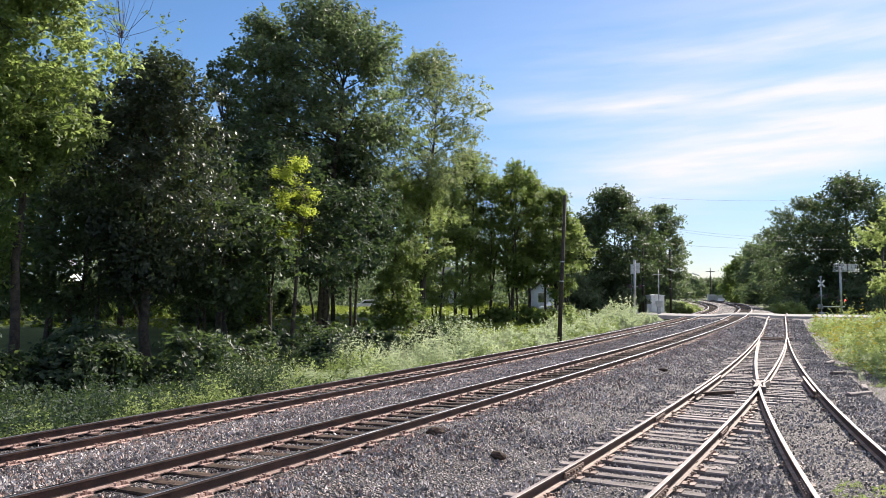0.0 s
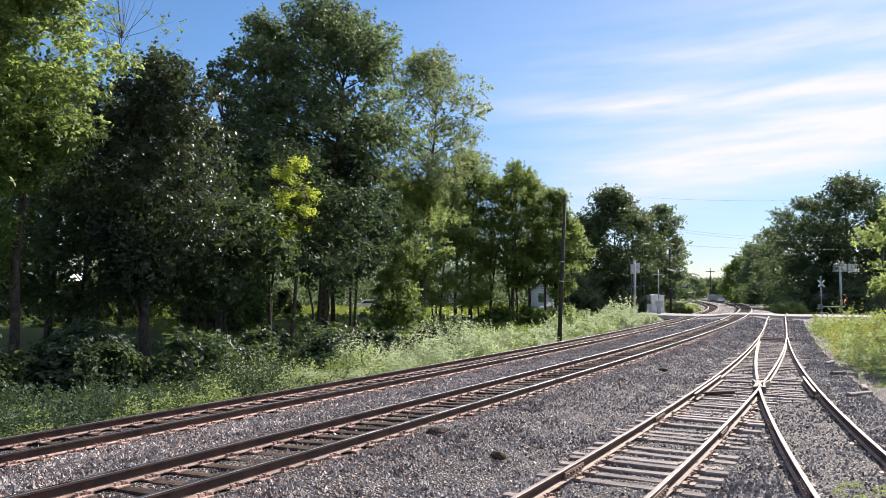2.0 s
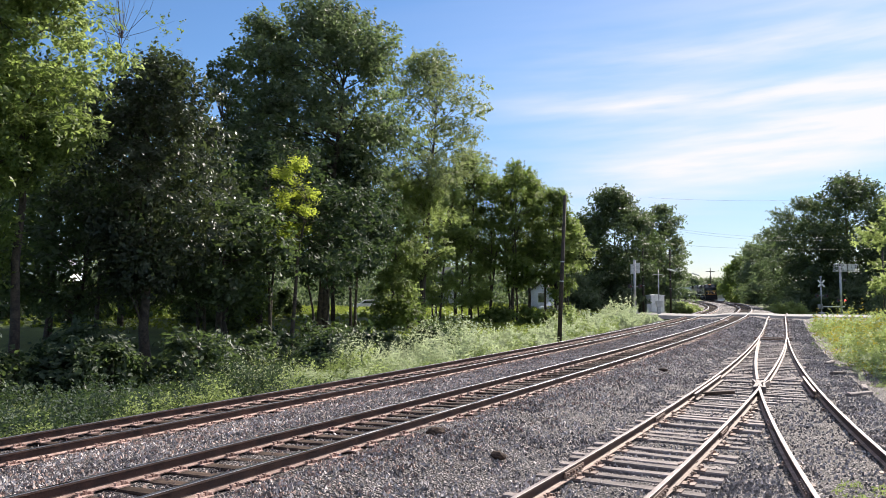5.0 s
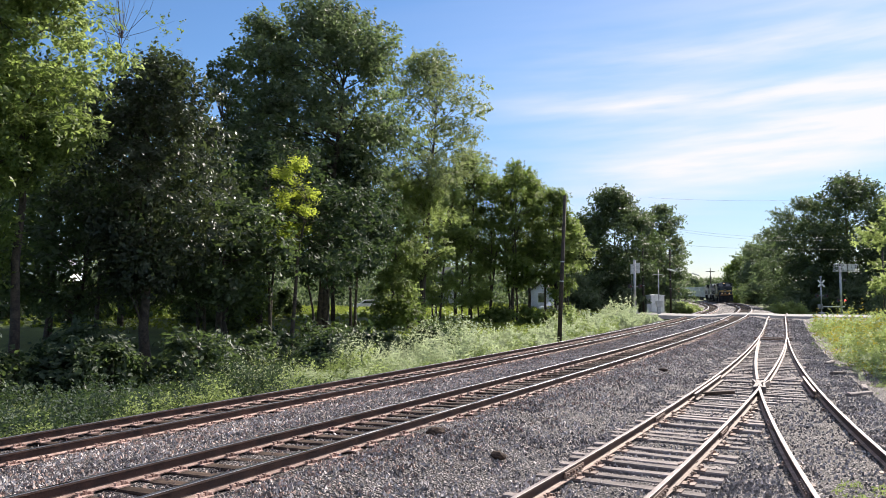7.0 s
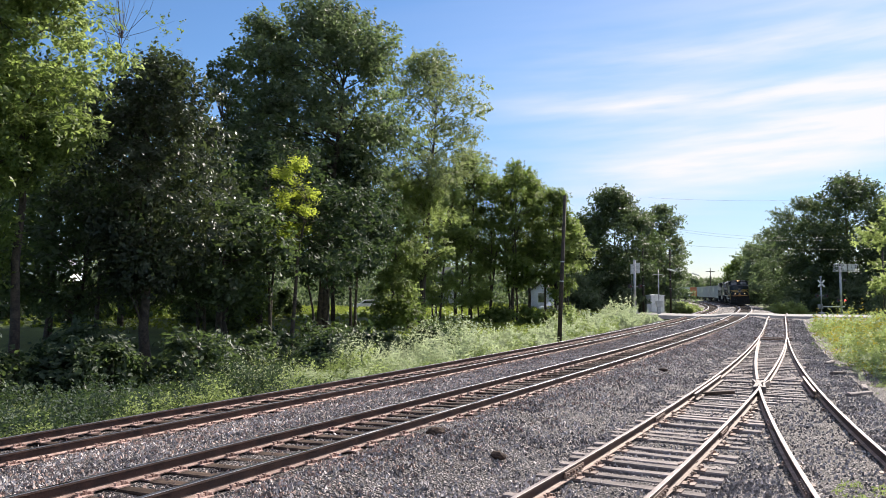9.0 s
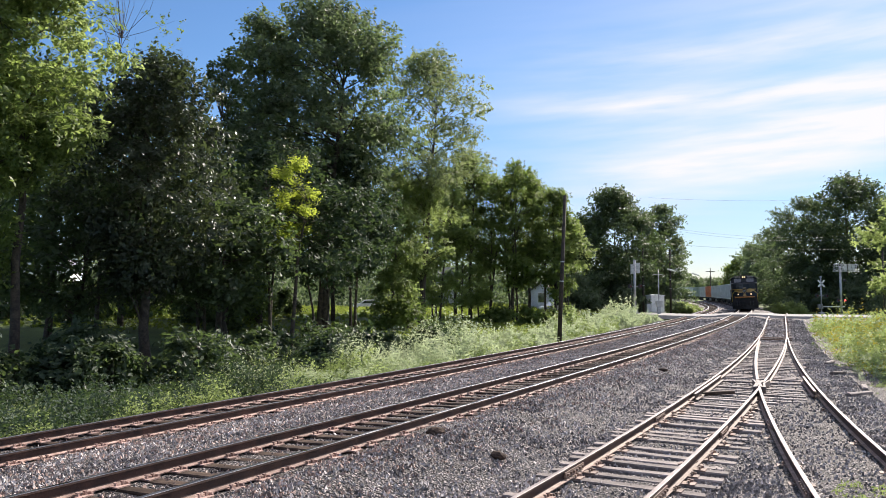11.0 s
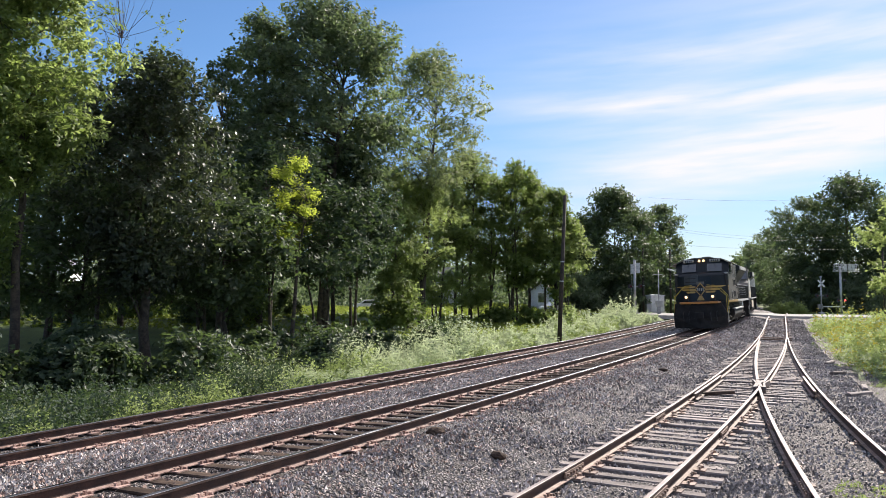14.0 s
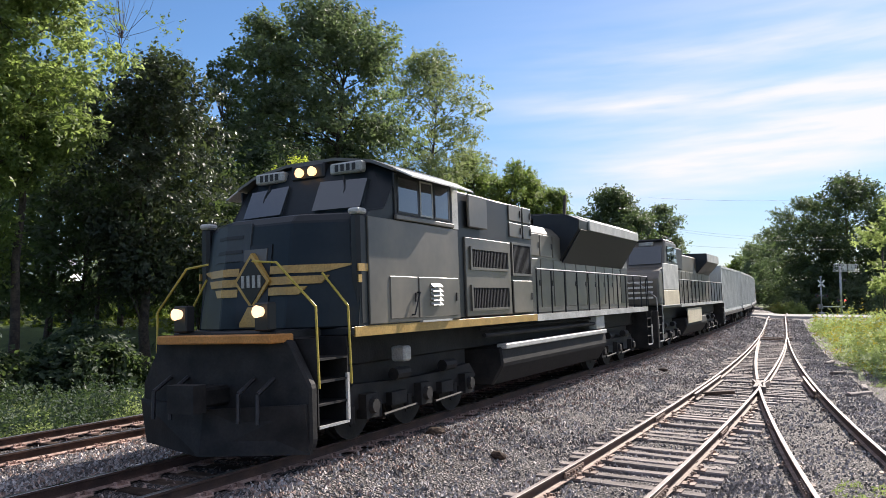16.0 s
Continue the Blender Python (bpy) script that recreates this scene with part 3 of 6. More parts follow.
def main_track(u, z, cant, label, seed):
    track = tagged(new("railway_track"), label, "railway track", group="tracks through the crossing")
    s = np.concatenate([np.arange(-34, 110, 0.5), np.arange(110, 330, 2.0)])
    for side in (-1, 1):
        x, y, _ = on_line(s, u + side * 0.755)
        ob = new("rail", rail_mesh("rail", x, y, np.full(len(s), z + side * cant / 2), M_RAIL_TOP))
        ob.parent = track
        tagged(ob, "rusty steel rail with a polished head")
    roll = -math.degrees(math.atan2(cant, 1.51))
    near = [tuple(float(v) for v in on_line(q, u)) for q in np.arange(-24, 63.5, 0.5)]
    lay_ties(track, near, z, TIES_DARK, PLATE_RUST, seed, roll=roll)
    far_ties(track, [tuple(float(v) for v in on_line(q, u)) for q in np.arange(72, 200, 0.5)], z, M_TIE, seed)


main_track(GAP_A, Z_A, 0.05, "main track with rusty rails and dark timber ties beside the weeds", 3)
main_track(0.0, Z_B, 0.06, "main track with rusty rails and dark timber ties in grey ballast", 4)


def heading_of(fx, y):
    return np.arctan((fx(y + 0.2) - fx(y - 0.2)) / 0.4)


def along(fx, y0, y1, step):
    """Stations along a line x = fx(y), evenly spaced along it."""
    out, y = [], y0
    while y < y1:
        ya = np.array([y])
        h = float(heading_of(fx, ya)[0])
        out.append((float(fx(ya)[0]), y, h))
        y += step * math.cos(h)
    return out


def offset_rail(fx, ys, u):
    h = heading_of(fx, ys)
    return fx(ys) + u * np.cos(h), ys - u * np.sin(h)


FROG_Y = 22.5
M_FROG = mat("worn_cast_steel", (0.10, 0.08, 0.072), (0.20, 0.165, 0.15), 4.0, 0.7, metal=0.1, bump=0.2)


def siding():
    track = tagged(new("siding_track"), "old siding with dull rails, grey weathered ties and a turnout", "railway track", group="tracks through the crossing")

    def rail(fx, y0, y1, u, label="dull rusty rail of the siding", ease=0.0):
        ys = np.arange(y0, y1, 0.4)
        x, y = offset_rail(fx, ys, u)
        ob = new("rail", rail_mesh("rail", x, y, z_siding(ys) - ease, M_RAIL_OLD))
        ob.parent = track
        return tagged(ob, label)

    rail(x_siding, -4, 88, -0.755)
    rail(x_siding, -4, FROG_Y - 0.6, 0.755)
    rail(x_siding, FROG_Y + 0.7, 45.0, 0.755, "closure rail of the turnout")
    rail(x_branch, -4, FROG_Y - 0.6, -0.755)
    rail(x_branch, FROG_Y + 0.7, 46.0, -0.755, "closure rail of the turnout")
    rail(x_branch, -4, 46.0, 0.755)
    rail(x_siding, 45.0, 88, 0.755)
    # guard rails beside the outer rails
    rail(x_siding, FROG_Y - 2.6, FROG_Y + 2.0, -0.755 + 0.13, "short guard rail beside the running rail")
    rail(x_branch, FROG_Y - 1.6, FROG_Y + 2.4, 0.755 - 0.13, "short guard rail beside the running rail")
    # frog: a cast crossing of the two inner rails with splayed wings
    fy = np.array([FROG_Y])
    fx = float((offset_rail(x_siding, fy, 0.755)[0][0] + offset_rail(x_branch, fy, -0.755)[0][0]) / 2)
    h = float(heading_of(x_siding, fy)[0] + heading_of(x_branch, fy)[0]) / 2
    bm = BM()
    for a in (-1, 1):
        lean = math.tan(radians(5.5)) * a
        prism(bm, [(-0.9 * lean - 0.045, -0.9), (-0.9 * lean + 0.045, -0.9), (0.9 * lean + 0.045, 0.9), (0.9 * lean - 0.045, 0.9)], -0.17, 0.004 - 0.002 * (a > 0), "z")
        prism(bm, [(a * 0.14, -0.95), (a * 0.14 + 0.06, -0.95), (a * 0.10 + 0.06, 0.1), (a * 0.22 + 0.06, 0.95), (a * 0.22, 0.95), (a * 0.10, 0.1)], -0.165, -0.004, "z")
    box(bm, -0.17, 0.17, -0.75, 0.75, -0.19, -0.15)
    frog = part("frog", bm, M_FROG, track, "cast steel frog where the rails cross")
    frog.matrix_basis = pose(fx, FROG_Y, Z_S, 0, 0, -math.degrees(h))
    # timbers: single-track ones, long ones under the turnout
    left = along(x_siding, -3, 20.5, 0.46)
    lay_ties(track, left, Z_S, TIES_GREY, PLATE_DULL, 21, jitter=0.05, sunk=0.12)
    lay_ties(track, along(x_branch, -3, 20.5, 0.62), Z_S - 0.045, TIES_GREY, PLATE_DULL, 22, jitter=0.035, sunk=0.85)
    long_meshes = [tie_mesh(40 + i, M_TIE_GREY, 3.0) for i in range(3)]
    rng = random.Random(5)
    for x, y, hd in along(x_siding, 20.7, 46, 0.52):
        xb = float(x_branch(np.array([y]))[0])
        share("tie", rng.choice(long_meshes), track, pose(x * 0.7 + xb * 0.3 + rng.uniform(-0.12, 0.12), y, Z_S - 0.19 + rng.uniform(-0.025, 0.012), 0, 0, -math.degrees(hd) + rng.uniform(-2, 2)))
    lay_ties(track, along(x_siding, 46.2, 74, 0.53), lambda y: float(z_siding(y)), TIES_GREY, PLATE_DULL, 23, jitter=0.03, sunk=0.15)
    # joint bars bolted on the webs
    for fx_, y, u in ((x_siding, 11.6, -0.755), (x_siding, 16.6, -0.755), (x_siding, 10.9, 0.755), (x_siding, 15.6, 0.755), (x_branch, 15.8, -0.755), (x_branch, 10.6, -0.755), (x_branch, 20.6, 0.755)):
        ya = np.array([y])
        x, yy = offset_rail(fx_, ya, u)
        bm = BM()
        for sd in (-1, 1):
            box(bm, sd * 0.035 - 0.014, sd * 0.035 + 0.014, -0.42, 0.42, -0.13, -0.045)
            for q in (-0.33, -0.2, -0.07, 0.07, 0.2, 0.33):
                box(bm, sd * 0.06 - 0.02, sd * 0.06 + 0.02, q - 0.018, q + 0.018, -0.105, -0.07)
        ob = part("joint_bar", bm, M_PLATE_DULL, track, "bolted joint bar on the rail")
        ob.matrix_basis = pose(float(x[0]), float(yy[0]), Z_S, 0, 0, -math.degrees(float(heading_of(fx_, ya)[0])))
    # switch rods near the points
    for y in (44.6, 46.2):
        ya = np.array([y])
        x, hd = float(x_siding(ya)[0]), float(heading_of(x_siding, ya)[0])
        bm = rod(BM(), (-1.05, 0, -0.10), (1.05, 0, -0.10), 0.045)
        ob = part("switch_rod", bm, M_PLATE_DULL, track, "steel switch rod between the rails")
        ob.matrix_basis = pose(x, y, Z_S, 0, 0, -math.degrees(hd))


siding()
scatter_stones("ballast_stones", 170000, 7.0, 55.0, 0.0215, 11, M_STONE, "loose grey crushed ballast stones")
scatter_stones("rusty_ballast_stones", 46000, 7.0, 50.0, 0.023, 12, M_STONE_RUST, "brownish ballast stones beside the rusty rails", 1.3)
scatter_stones("oily_ballast_stones", 26000, 9.0, 55.0, 0.026, 14, M_STONE_OILY, "oil-darkened ballast stones between the rails", 0.72, 0.03)
scatter_stones("far_ballast_stones", 17000, 44.0, 70.0, 0.045, 13, M_STONE, "grey ballast stones towards the crossing")
# ---- trees, bushes, weeds ----
def leaf_cloud(name, points, sizes, normals, material, rng, narrow=0.42, fold=0.25, jitter=0.55):
    """Folded diamond leaves at the points, facing roughly along the normals."""
    n = len(points)
    nr = normals + rng.normal(0, jitter, (n, 3))
    nr /= np.linalg.norm(nr, axis=1)[:, None] + 1e-9
    t = np.cross(nr, rng.normal(size=(n, 3)))
    t /= np.linalg.norm(t, axis=1)[:, None] + 1e-9
    b = np.cross(nr, t)
    s = sizes[:, None]
    v = np.stack([points - t * s * 0.5, points + b * s * narrow * 0.5 + nr * s * fold * 0.3, points + t * s * 0.5, points - b * s * narrow * 0.5 + nr * s * fold * 0.3], 1)
    f = np.arange(n * 4).reshape(n, 4)
    tri = np.concatenate([f[:, [0, 1, 2]], f[:, [0, 2, 3]]], 1).reshape(-1, 3)
    return mesh_np(name, v.reshape(-1, 3), tri, [material])


def tube(verts, faces, pts, radii, n=6):
    """Adds a bent tapering limb to growing lists."""
    pts = np.asarray(pts, float)
    base = len(verts)
    tan = np.gradient(pts, axis=0)
    for p, t, r in zip(pts, tan, radii):
        t = t / (np.linalg.norm(t) + 1e-9)
        a = np.cross(t, (0.31, 0.95, 0.1) if abs(t[2]) > 0.5 else (0, 0, 1))
        a /= np.linalg.norm(a) + 1e-9
        b = np.cross(t, a)
        for i in range(n):
            w = 2 * math.pi * i / n
            verts.append(p + r * (a * math.cos(w) + b * math.sin(w)))
    for k in range(len(pts) - 1):
        for i in range(n):
            q = base + k * n
            faces.append((q + i, q + (i + 1) % n, q + n + (i + 1) % n, q + n + i))


def tree(label, x, y, height, radius, stem, leaves, leaf, material, seed, clumps=60, loose=0.0, lean=(0.0, 0.0), trunk=0.0, core=0.35, category="tree", top=0.55, group="trees beside the line", stems=1, spray=1.0):
    """A tree: tapered trunk, limbs to the boughs, a crown of leafy clumps with gaps. stem: the clear height under the crown; top: how pointed."""
    rng = np.random.default_rng(seed)
    z0 = float(land_height(np.array([x]), np.array([y]))[0])
    ob = tagged(new("tree"), label, category, group=group)
    ob.matrix_basis = pose(x, y, z0 - 0.05)
    trunk = trunk or 0.008 * height + 0.03
    mid, half = (stem + height) / 2, (height - stem) / 2
    # boughs
    zc = rng.uniform(-1, 1, clumps)
    ang = rng.uniform(0, 2 * math.pi, clumps)
    lob = 1 + 0.20 * np.sin(ang * 3 + seed) + 0.15 * np.sin(ang * 5 + zc * 4 + seed * 1.7) + 0.12 * np.sin(zc * 7 + seed)
    wid = np.sqrt(np.clip(1 - np.abs(zc) ** 2.6, 0.02, 1)) * np.clip(1 - top * np.maximum(zc, 0) ** 1.3, 0.2, 1) * lob
    r = rng.random(clumps) ** 0.40 * wid * radius * 1.06
    c = np.stack([r * np.cos(ang) + lean[0] * (zc + 1) / 2 * height * 0.5, r * np.sin(ang) + lean[1] * (zc + 1) / 2 * height * 0.5, mid + zc * half * 0.93], -1)
    size = radius * rng.uniform(0.16, 0.31, clumps)
    # wood
    verts, faces = [], []
    for k in range(stems):
        off = rng.normal(0, 0.35 * (stems > 1), 2)
        drift = rng.normal(0, 0.05 * height * (1 if stems == 1 else 1.6), 2)
        hs = np.linspace(0, height * 0.82, 7)
        axis = np.stack([off[0] + drift[0] * (hs / height) ** 1.4 + rng.normal(0, 0.06, 7) * (hs > 0) + lean[0] * hs * 0.5, off[1] + drift[1] * (hs / height) ** 1.4 + rng.normal(0, 0.06, 7) * (hs > 0) + lean[1] * hs * 0.5, hs], -1)
        tr = trunk / math.sqrt(stems)
        tube(verts, faces, axis, tr * np.array([1.35, 1.0, 0.88, 0.72, 0.52, 0.32, 0.12]), 8)
        if k == 0:
            main = axis
    for i in range(min(clumps, 46)):
        hz = np.clip(c[i, 2] - rng.uniform(0.15, 0.4) * half, height * 0.12, height * 0.78)
        p0 = np.array([np.interp(hz, main[:, 2], main[:, 0]), np.interp(hz, main[:, 2], main[:, 1]), hz])
        bend = (p0 + c[i]) / 2 + rng.normal(0, 0.06 * radius, 3) + (0, 0, 0.05 * radius)
        rr = trunk * 0.34 * (1 - hz / height * 0.6)
        tube(verts, faces, [p0, bend, c[i], c[i] + (c[i] - bend) * 0.35], [rr, rr * 0.6, rr * 0.32, rr * 0.08], 5)
    wood = new("trunk", mesh_np("trunk", verts, faces, [M_BARK], smooth=True))
    wood.parent = ob
    # leaves: each bough bears sprays, each spray a twig's worth of leaves that share a tilt
    if leaves:
        per = 13
        leaves, leaf = int(leaves * 0.84), leaf * 1.07
        n = max(1, leaves // per)
        which = rng.choice(clumps, n, p=size ** 2 / (size ** 2).sum())
        o = rng.normal(size=(n, 3)) + np.array([0, 0, 0.25])
        o /= np.linalg.norm(o, axis=1)[:, None]
        base = c[which] + o * (size[which] * rng.random(n) ** 0.33)[:, None] * np.array([1.25, 1.25, 0.72])
        out = base - np.array([0, 0, mid - 0.25 * half])
        out /= np.linalg.norm(out, axis=1)[:, None] + 1e-9
        way = o * 0.6 + out * 0.7 + rng.normal(0, 0.4, (n, 3)) + np.array([0, 0, -0.1])
        way /= np.linalg.norm(way, axis=1)[:, None]
        tilt = o * 0.45 + out * 0.25 + np.array([0, 0, 0.75]) + rng.normal(0, 0.45, (n, 3))
        tilt /= np.linalg.norm(tilt, axis=1)[:, None]
        side = np.cross(way, tilt)
        k = np.repeat(np.arange(n), per)
        m = len(k)
        step = rng.uniform(-0.5, 1.0, m) * rng.uniform(1.6, 3.4, n)[k] * leaf * spray
        p = base[k] + way[k] * step[:, None] + side[k] * (rng.normal(0, 0.75, m) * leaf * spray)[:, None] + rng.normal(0, 1, (m, 3)) * (0.25 * leaf + loose)
        p[:, 2] = np.maximum(p[:, 2] - 0.12 * np.maximum(step, 0), 0.3)
        sz = leaf * 1.12 * rng.uniform(0.6, 1.3, m)
        if core < 0.45:
            # broader leaves in the depth of each bough close the crown
            q = int(leaves * 0.10)
            w = rng.choice(clumps, q, p=size ** 2 / (size ** 2).sum())
            p = np.concatenate([p, c[w] + rng.normal(0, 0.42, (q, 3)) * size[w][:, None] * np.array([1.2, 1.2, 0.8])])
            p[:, 2] = np.maximum(p[:, 2], 0.3)
            sz = np.concatenate([sz, leaf * rng.uniform(1.3, 1.9, q)])
            tilt, k = np.concatenate([tilt, rng.normal(size=(q, 3))]), np.concatenate([k, n + np.arange(q)])
        crown = new("crown", leaf_cloud("crown", p, sz, tilt[k], material, rng, narrow=0.58, jitter=0.32))
        crown.parent = ob
    return ob


def place(px, depth):
    return (px - 784) / 1340 * depth, depth


def build_trees():
    T = tree
    # the near row behind the weeds
    T("tall tree with light yellow-green leaves over dark undergrowth", *place(28, 26), 15.6, 2.2, 6.8, 30000, 0.15, M_LEAF_LIGHT, 1, 130, top=0.1)
    T("tall green tree at the wood's edge", *place(-70, 25), 15.0, 2.7, 3.0, 20000, 0.15, M_LEAF_MID, 2, 100, top=0.1)
    T("dark glossy-leaved tree with a domed crown and slanting trunk", *place(262, 31), 13.2, 2.9, 3.0, 44000, 0.15, M_LEAF_GLOSSY, 3, 170, lean=(0.05, 0.0), top=0.50, trunk=0.19)
    T("bare-topped tree with thin sparse twigs", *place(172, 42), 21.0, 3.8, 11.0, 3400, 0.14, M_LEAF_MID, 4, 46, lean=(0.12, 0), core=0.6, trunk=0.10)
    T("thin dark tree with sparse twigs behind the dome", *place(388, 44), 16.4, 1.9, 7.0, 5200, 0.18, M_LEAF_DARK, 7, 46, lean=(0.03, 0), top=0.2)
    T("tall dark broad-crowned tree towering over the others", *place(568, 50), 22.3, 5.2, 8.0, 60000, 0.22, M_LEAF_FAR, 5, 150, top=0.20, trunk=0.30, stems=2)
    T("tall dark tree crowding the broad-crowned one", *place(458, 51), 21.4, 2.5, 9.5, 15000, 0.21, M_LEAF_FAR, 58, 60, top=0.25)
    T("tall airy tree with pale grey-green leaves and open limbs", *place(748, 64), 23.2, 5.2, 11.0, 36000, 0.19, M_LEAF_AIRY, 6, 64, lean=(0.02, 0.0), core=0.5, top=0.45, trunk=0.2)
    T("small tree with a bright yellow-green sunlit bough", *place(512, 37), 9.9, 1.3, 5.6, 5200, 0.12, M_LEAF_YELLOW, 17, 26, loose=0.05, lean=(0.10, 0), top=0.0)
    T("dark tree with a dense low crown and two trunks", *place(618, 52), 12.9, 2.9, 3.6, 34000, 0.18, M_LEAF_SHADED, 8, 120, stems=2, top=0.2)
    T("light green young tree beside the darker one", *place(742, 64), 12.4, 2.9, 4.2, 24000, 0.17, M_LEAF_LIGHT, 9, 80, top=0.3)
    T("slim green tree with a bare leaning trunk", *place(832, 76), 16.8, 3.3, 6.0, 22000, 0.19, M_LEAF_MID, 10, 70, lean=(-0.03, 0), top=0.4)
    T("dark green tree of many thin stems", *place(918, 76), 16.4, 3.1, 3.4, 20000, 0.20, M_LEAF_MID, 11, 75, stems=3, top=0.4)
    T("green tree behind the leaning pole", *place(984, 76), 14.0, 2.2, 2.6, 14000, 0.20, M_LEAF_MID, 12, 60)
    T("big round dark tree beside the crossing", *place(1090, 96), 16.2, 5.5, 0.3, 44000, 0.27, M_LEAF_DARK, 13, 150, top=0.4)
    T("green tree beside the crossing road", *place(1168, 104), 15.4, 3.7, 0.3, 26000, 0.27, M_LEAF_FAR, 14, 100, top=0.35)
    T("dark green tree between the crossing trees", *place(1040, 100), 12.5, 3.4, 0.3, 18000, 0.27, M_LEAF_DARK, 15, 80, top=0.4)
    for i, (px, d, h, r) in enumerate([(722, 66, 6.4, 2.0), (766, 70, 6.0, 1.7), (818, 74, 7.0, 1.9), (848, 76, 6.4, 1.6), (700, 58, 5.0, 1.5)]):
        T("small leafy tree hanging low before the lawn", *place(px, d), h, r, 1.3, 8000, 0.17, M_LEAF_LIGHT, 90 + i, 34, top=0.3, group="small trees before the lawn")
    # darker trees filling the wood behind
    fill = [(-60, 36, 15), (90, 38, 14), (215, 46, 14), (335, 38, 10.5), (400, 47, 13), (455, 42, 11.0), (590, 60, 15), (20, 52, 17), (150, 56, 15), (300, 62, 15), (430, 60, 15), (575, 41, 8.5), (130, 31, 8), (400, 35, 7.5)]
    for i, (px, d, h) in enumerate(fill):
        # four of these take the leaf colour darkened for deep shade
        T("shaded tree deep in the wood", *place(px, d), h, 2.6 + 0.03 * d, 2.3 + 0.09 * h * (i % 3), 10500, 0.21, M_LEAF_SHADED if i in (5, 6, 10, 11) else M_LEAF_DARK, 30 + i, 70, stems=1 + i % 2, top=0.3, group="trees of the dark wood")
    more = [(696, 60, 12.4, 2.4), (782, 72, 13.6, 2.6), (806, 77, 15.0, 2.8), (866, 78, 15.6, 2.5), (905, 80, 15.2, 2.6), (956, 78, 14.4, 2.4), (936, 82, 15.2, 2.4), (1004, 79, 10.4, 2.0)]
    for i, (px, d, h, r) in enumerate(more):
        T("sunlit green tree in the row behind the weeds", *place(px, d), h, r, 4.8 + (i % 3) * 0.8, 12000, 0.19, M_LEAF_MID if i in (4, 6) else M_LEAF_LIGHT, 120 + i, 60, stems=1 + i % 2, top=0.4, group="trees of the row behind the weeds")
    # shrubs below them
    rng = random.Random(8)
    for i in range(38):
        y = 15 + 0.72 * i + rng.uniform(-1, 1)
        off = rng.uniform(9.5, 14.5) if y < 32 else rng.uniform(7.5, 13.0)
        x = float(X_A(np.array([y]))[0]) - off
        h = rng.uniform(1.2, 2.2) if y < 28 else rng.uniform(0.9, 1.6)
        T("shaded leafy shrub below the trees", x, y, h, h * rng.uniform(0.5, 0.8), 0.1, 2200, 0.14 + 0.002 * y, M_LEAF_SHADED if i % 2 else M_LEAF_DARK, 200 + i, 22, category="shrub", group="shrubs below the trees", stems=3)
    for i in range(18):
        px, d = -20 + 30 * i + rng.uniform(-14, 14), rng.uniform(40, 66)
        h = rng.uniform(1.8, 3.6)
        # every third bush has a brighter leaf colour, imitating sunlit spots
        T("tall shaded bush in the depth of the wood", *place(px, d), h, h * rng.uniform(0.42, 0.6), 0.2, 3600, 0.2, M_LEAF_MID if i % 3 == 0 else M_LEAF_DARK, 400 + i, 26, category="bush", group="bushes in the wood", stems=3)
    for i, (px, d, h, r) in enumerate([(690, 57, 2.4, 1.7), (722, 60, 2.0, 1.4), (884, 73, 1.3, 1.2), (930, 74, 1.5, 1.2), (978, 75, 1.2, 1.1), (1008, 77, 1.6, 1.3)]):
        T("leafy green shrub below the sunlit row of trees", *place(px, d), h, r, 0.1, 2600, 0.24, M_LEAF_MID, 260 + i, 24, category="shrub", group="shrubs below the sunlit row", stems=3)
    for i, (px, d, h, r) in enumerate([(1398, 112, 1.5, 2.0), (1372, 104, 0.9, 1.5), (1394, 102, 1.2, 1.8), (1430, 118, 5, 4), (1470, 114, 5, 4.5), (1515, 110, 5, 4.5), (1560, 106, 5, 4.5), (1600, 100, 5, 4), (1105, 94, 4, 3.6), (1135, 100, 5, 3.6), (1060, 92, 4.5, 3.6), (1204, 106, 1.3, 1.6), (1216, 108, 1.1, 1.5), (1020, 88, 4, 3)]):
        T("dense green bush beside the road", *place(px, d), h, r, 0.0, 6000, 0.26, M_LEAF_LIGHT if i in (1, 2, 11, 12) else M_LEAF_FAR, 300 + i, 30, category="bush", group="bushes beside the road", stems=3)
    # beyond the line
    T("large dense tree across the road", *place(1500, 118), 21.0, 8.2, 0.2, 60000, 0.32, M_LEAF_DARK, 50, 140, top=0.30)
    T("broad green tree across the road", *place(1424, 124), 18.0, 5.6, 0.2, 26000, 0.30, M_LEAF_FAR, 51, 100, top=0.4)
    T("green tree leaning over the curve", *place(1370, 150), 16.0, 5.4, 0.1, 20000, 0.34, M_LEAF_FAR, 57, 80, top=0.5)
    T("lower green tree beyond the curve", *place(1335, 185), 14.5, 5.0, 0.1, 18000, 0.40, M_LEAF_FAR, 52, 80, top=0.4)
    T("lower pale tree beyond the curve", *place(1306, 205), 11.5, 4.4, 0.1, 14000, 0.42, M_LEAF_MID, 53, 70, top=0.4)
    T("tall dark tree across the road", *place(1610, 116), 18.6, 7.0, 0.2, 24000, 0.36, M_LEAF_DARK, 54, 80)
    T("dark tree across the road", *place(1720, 110), 17.0, 7.0, 0.2, 8000, 0.5, M_LEAF_DARK, 55, 60)
    T("sunlit tree with long drooping boughs on the bank", *place(1640, 34), 8.2, 2.0, 1.2, 9000, 0.15, M_LEAF_LIGHT, 56, 50)
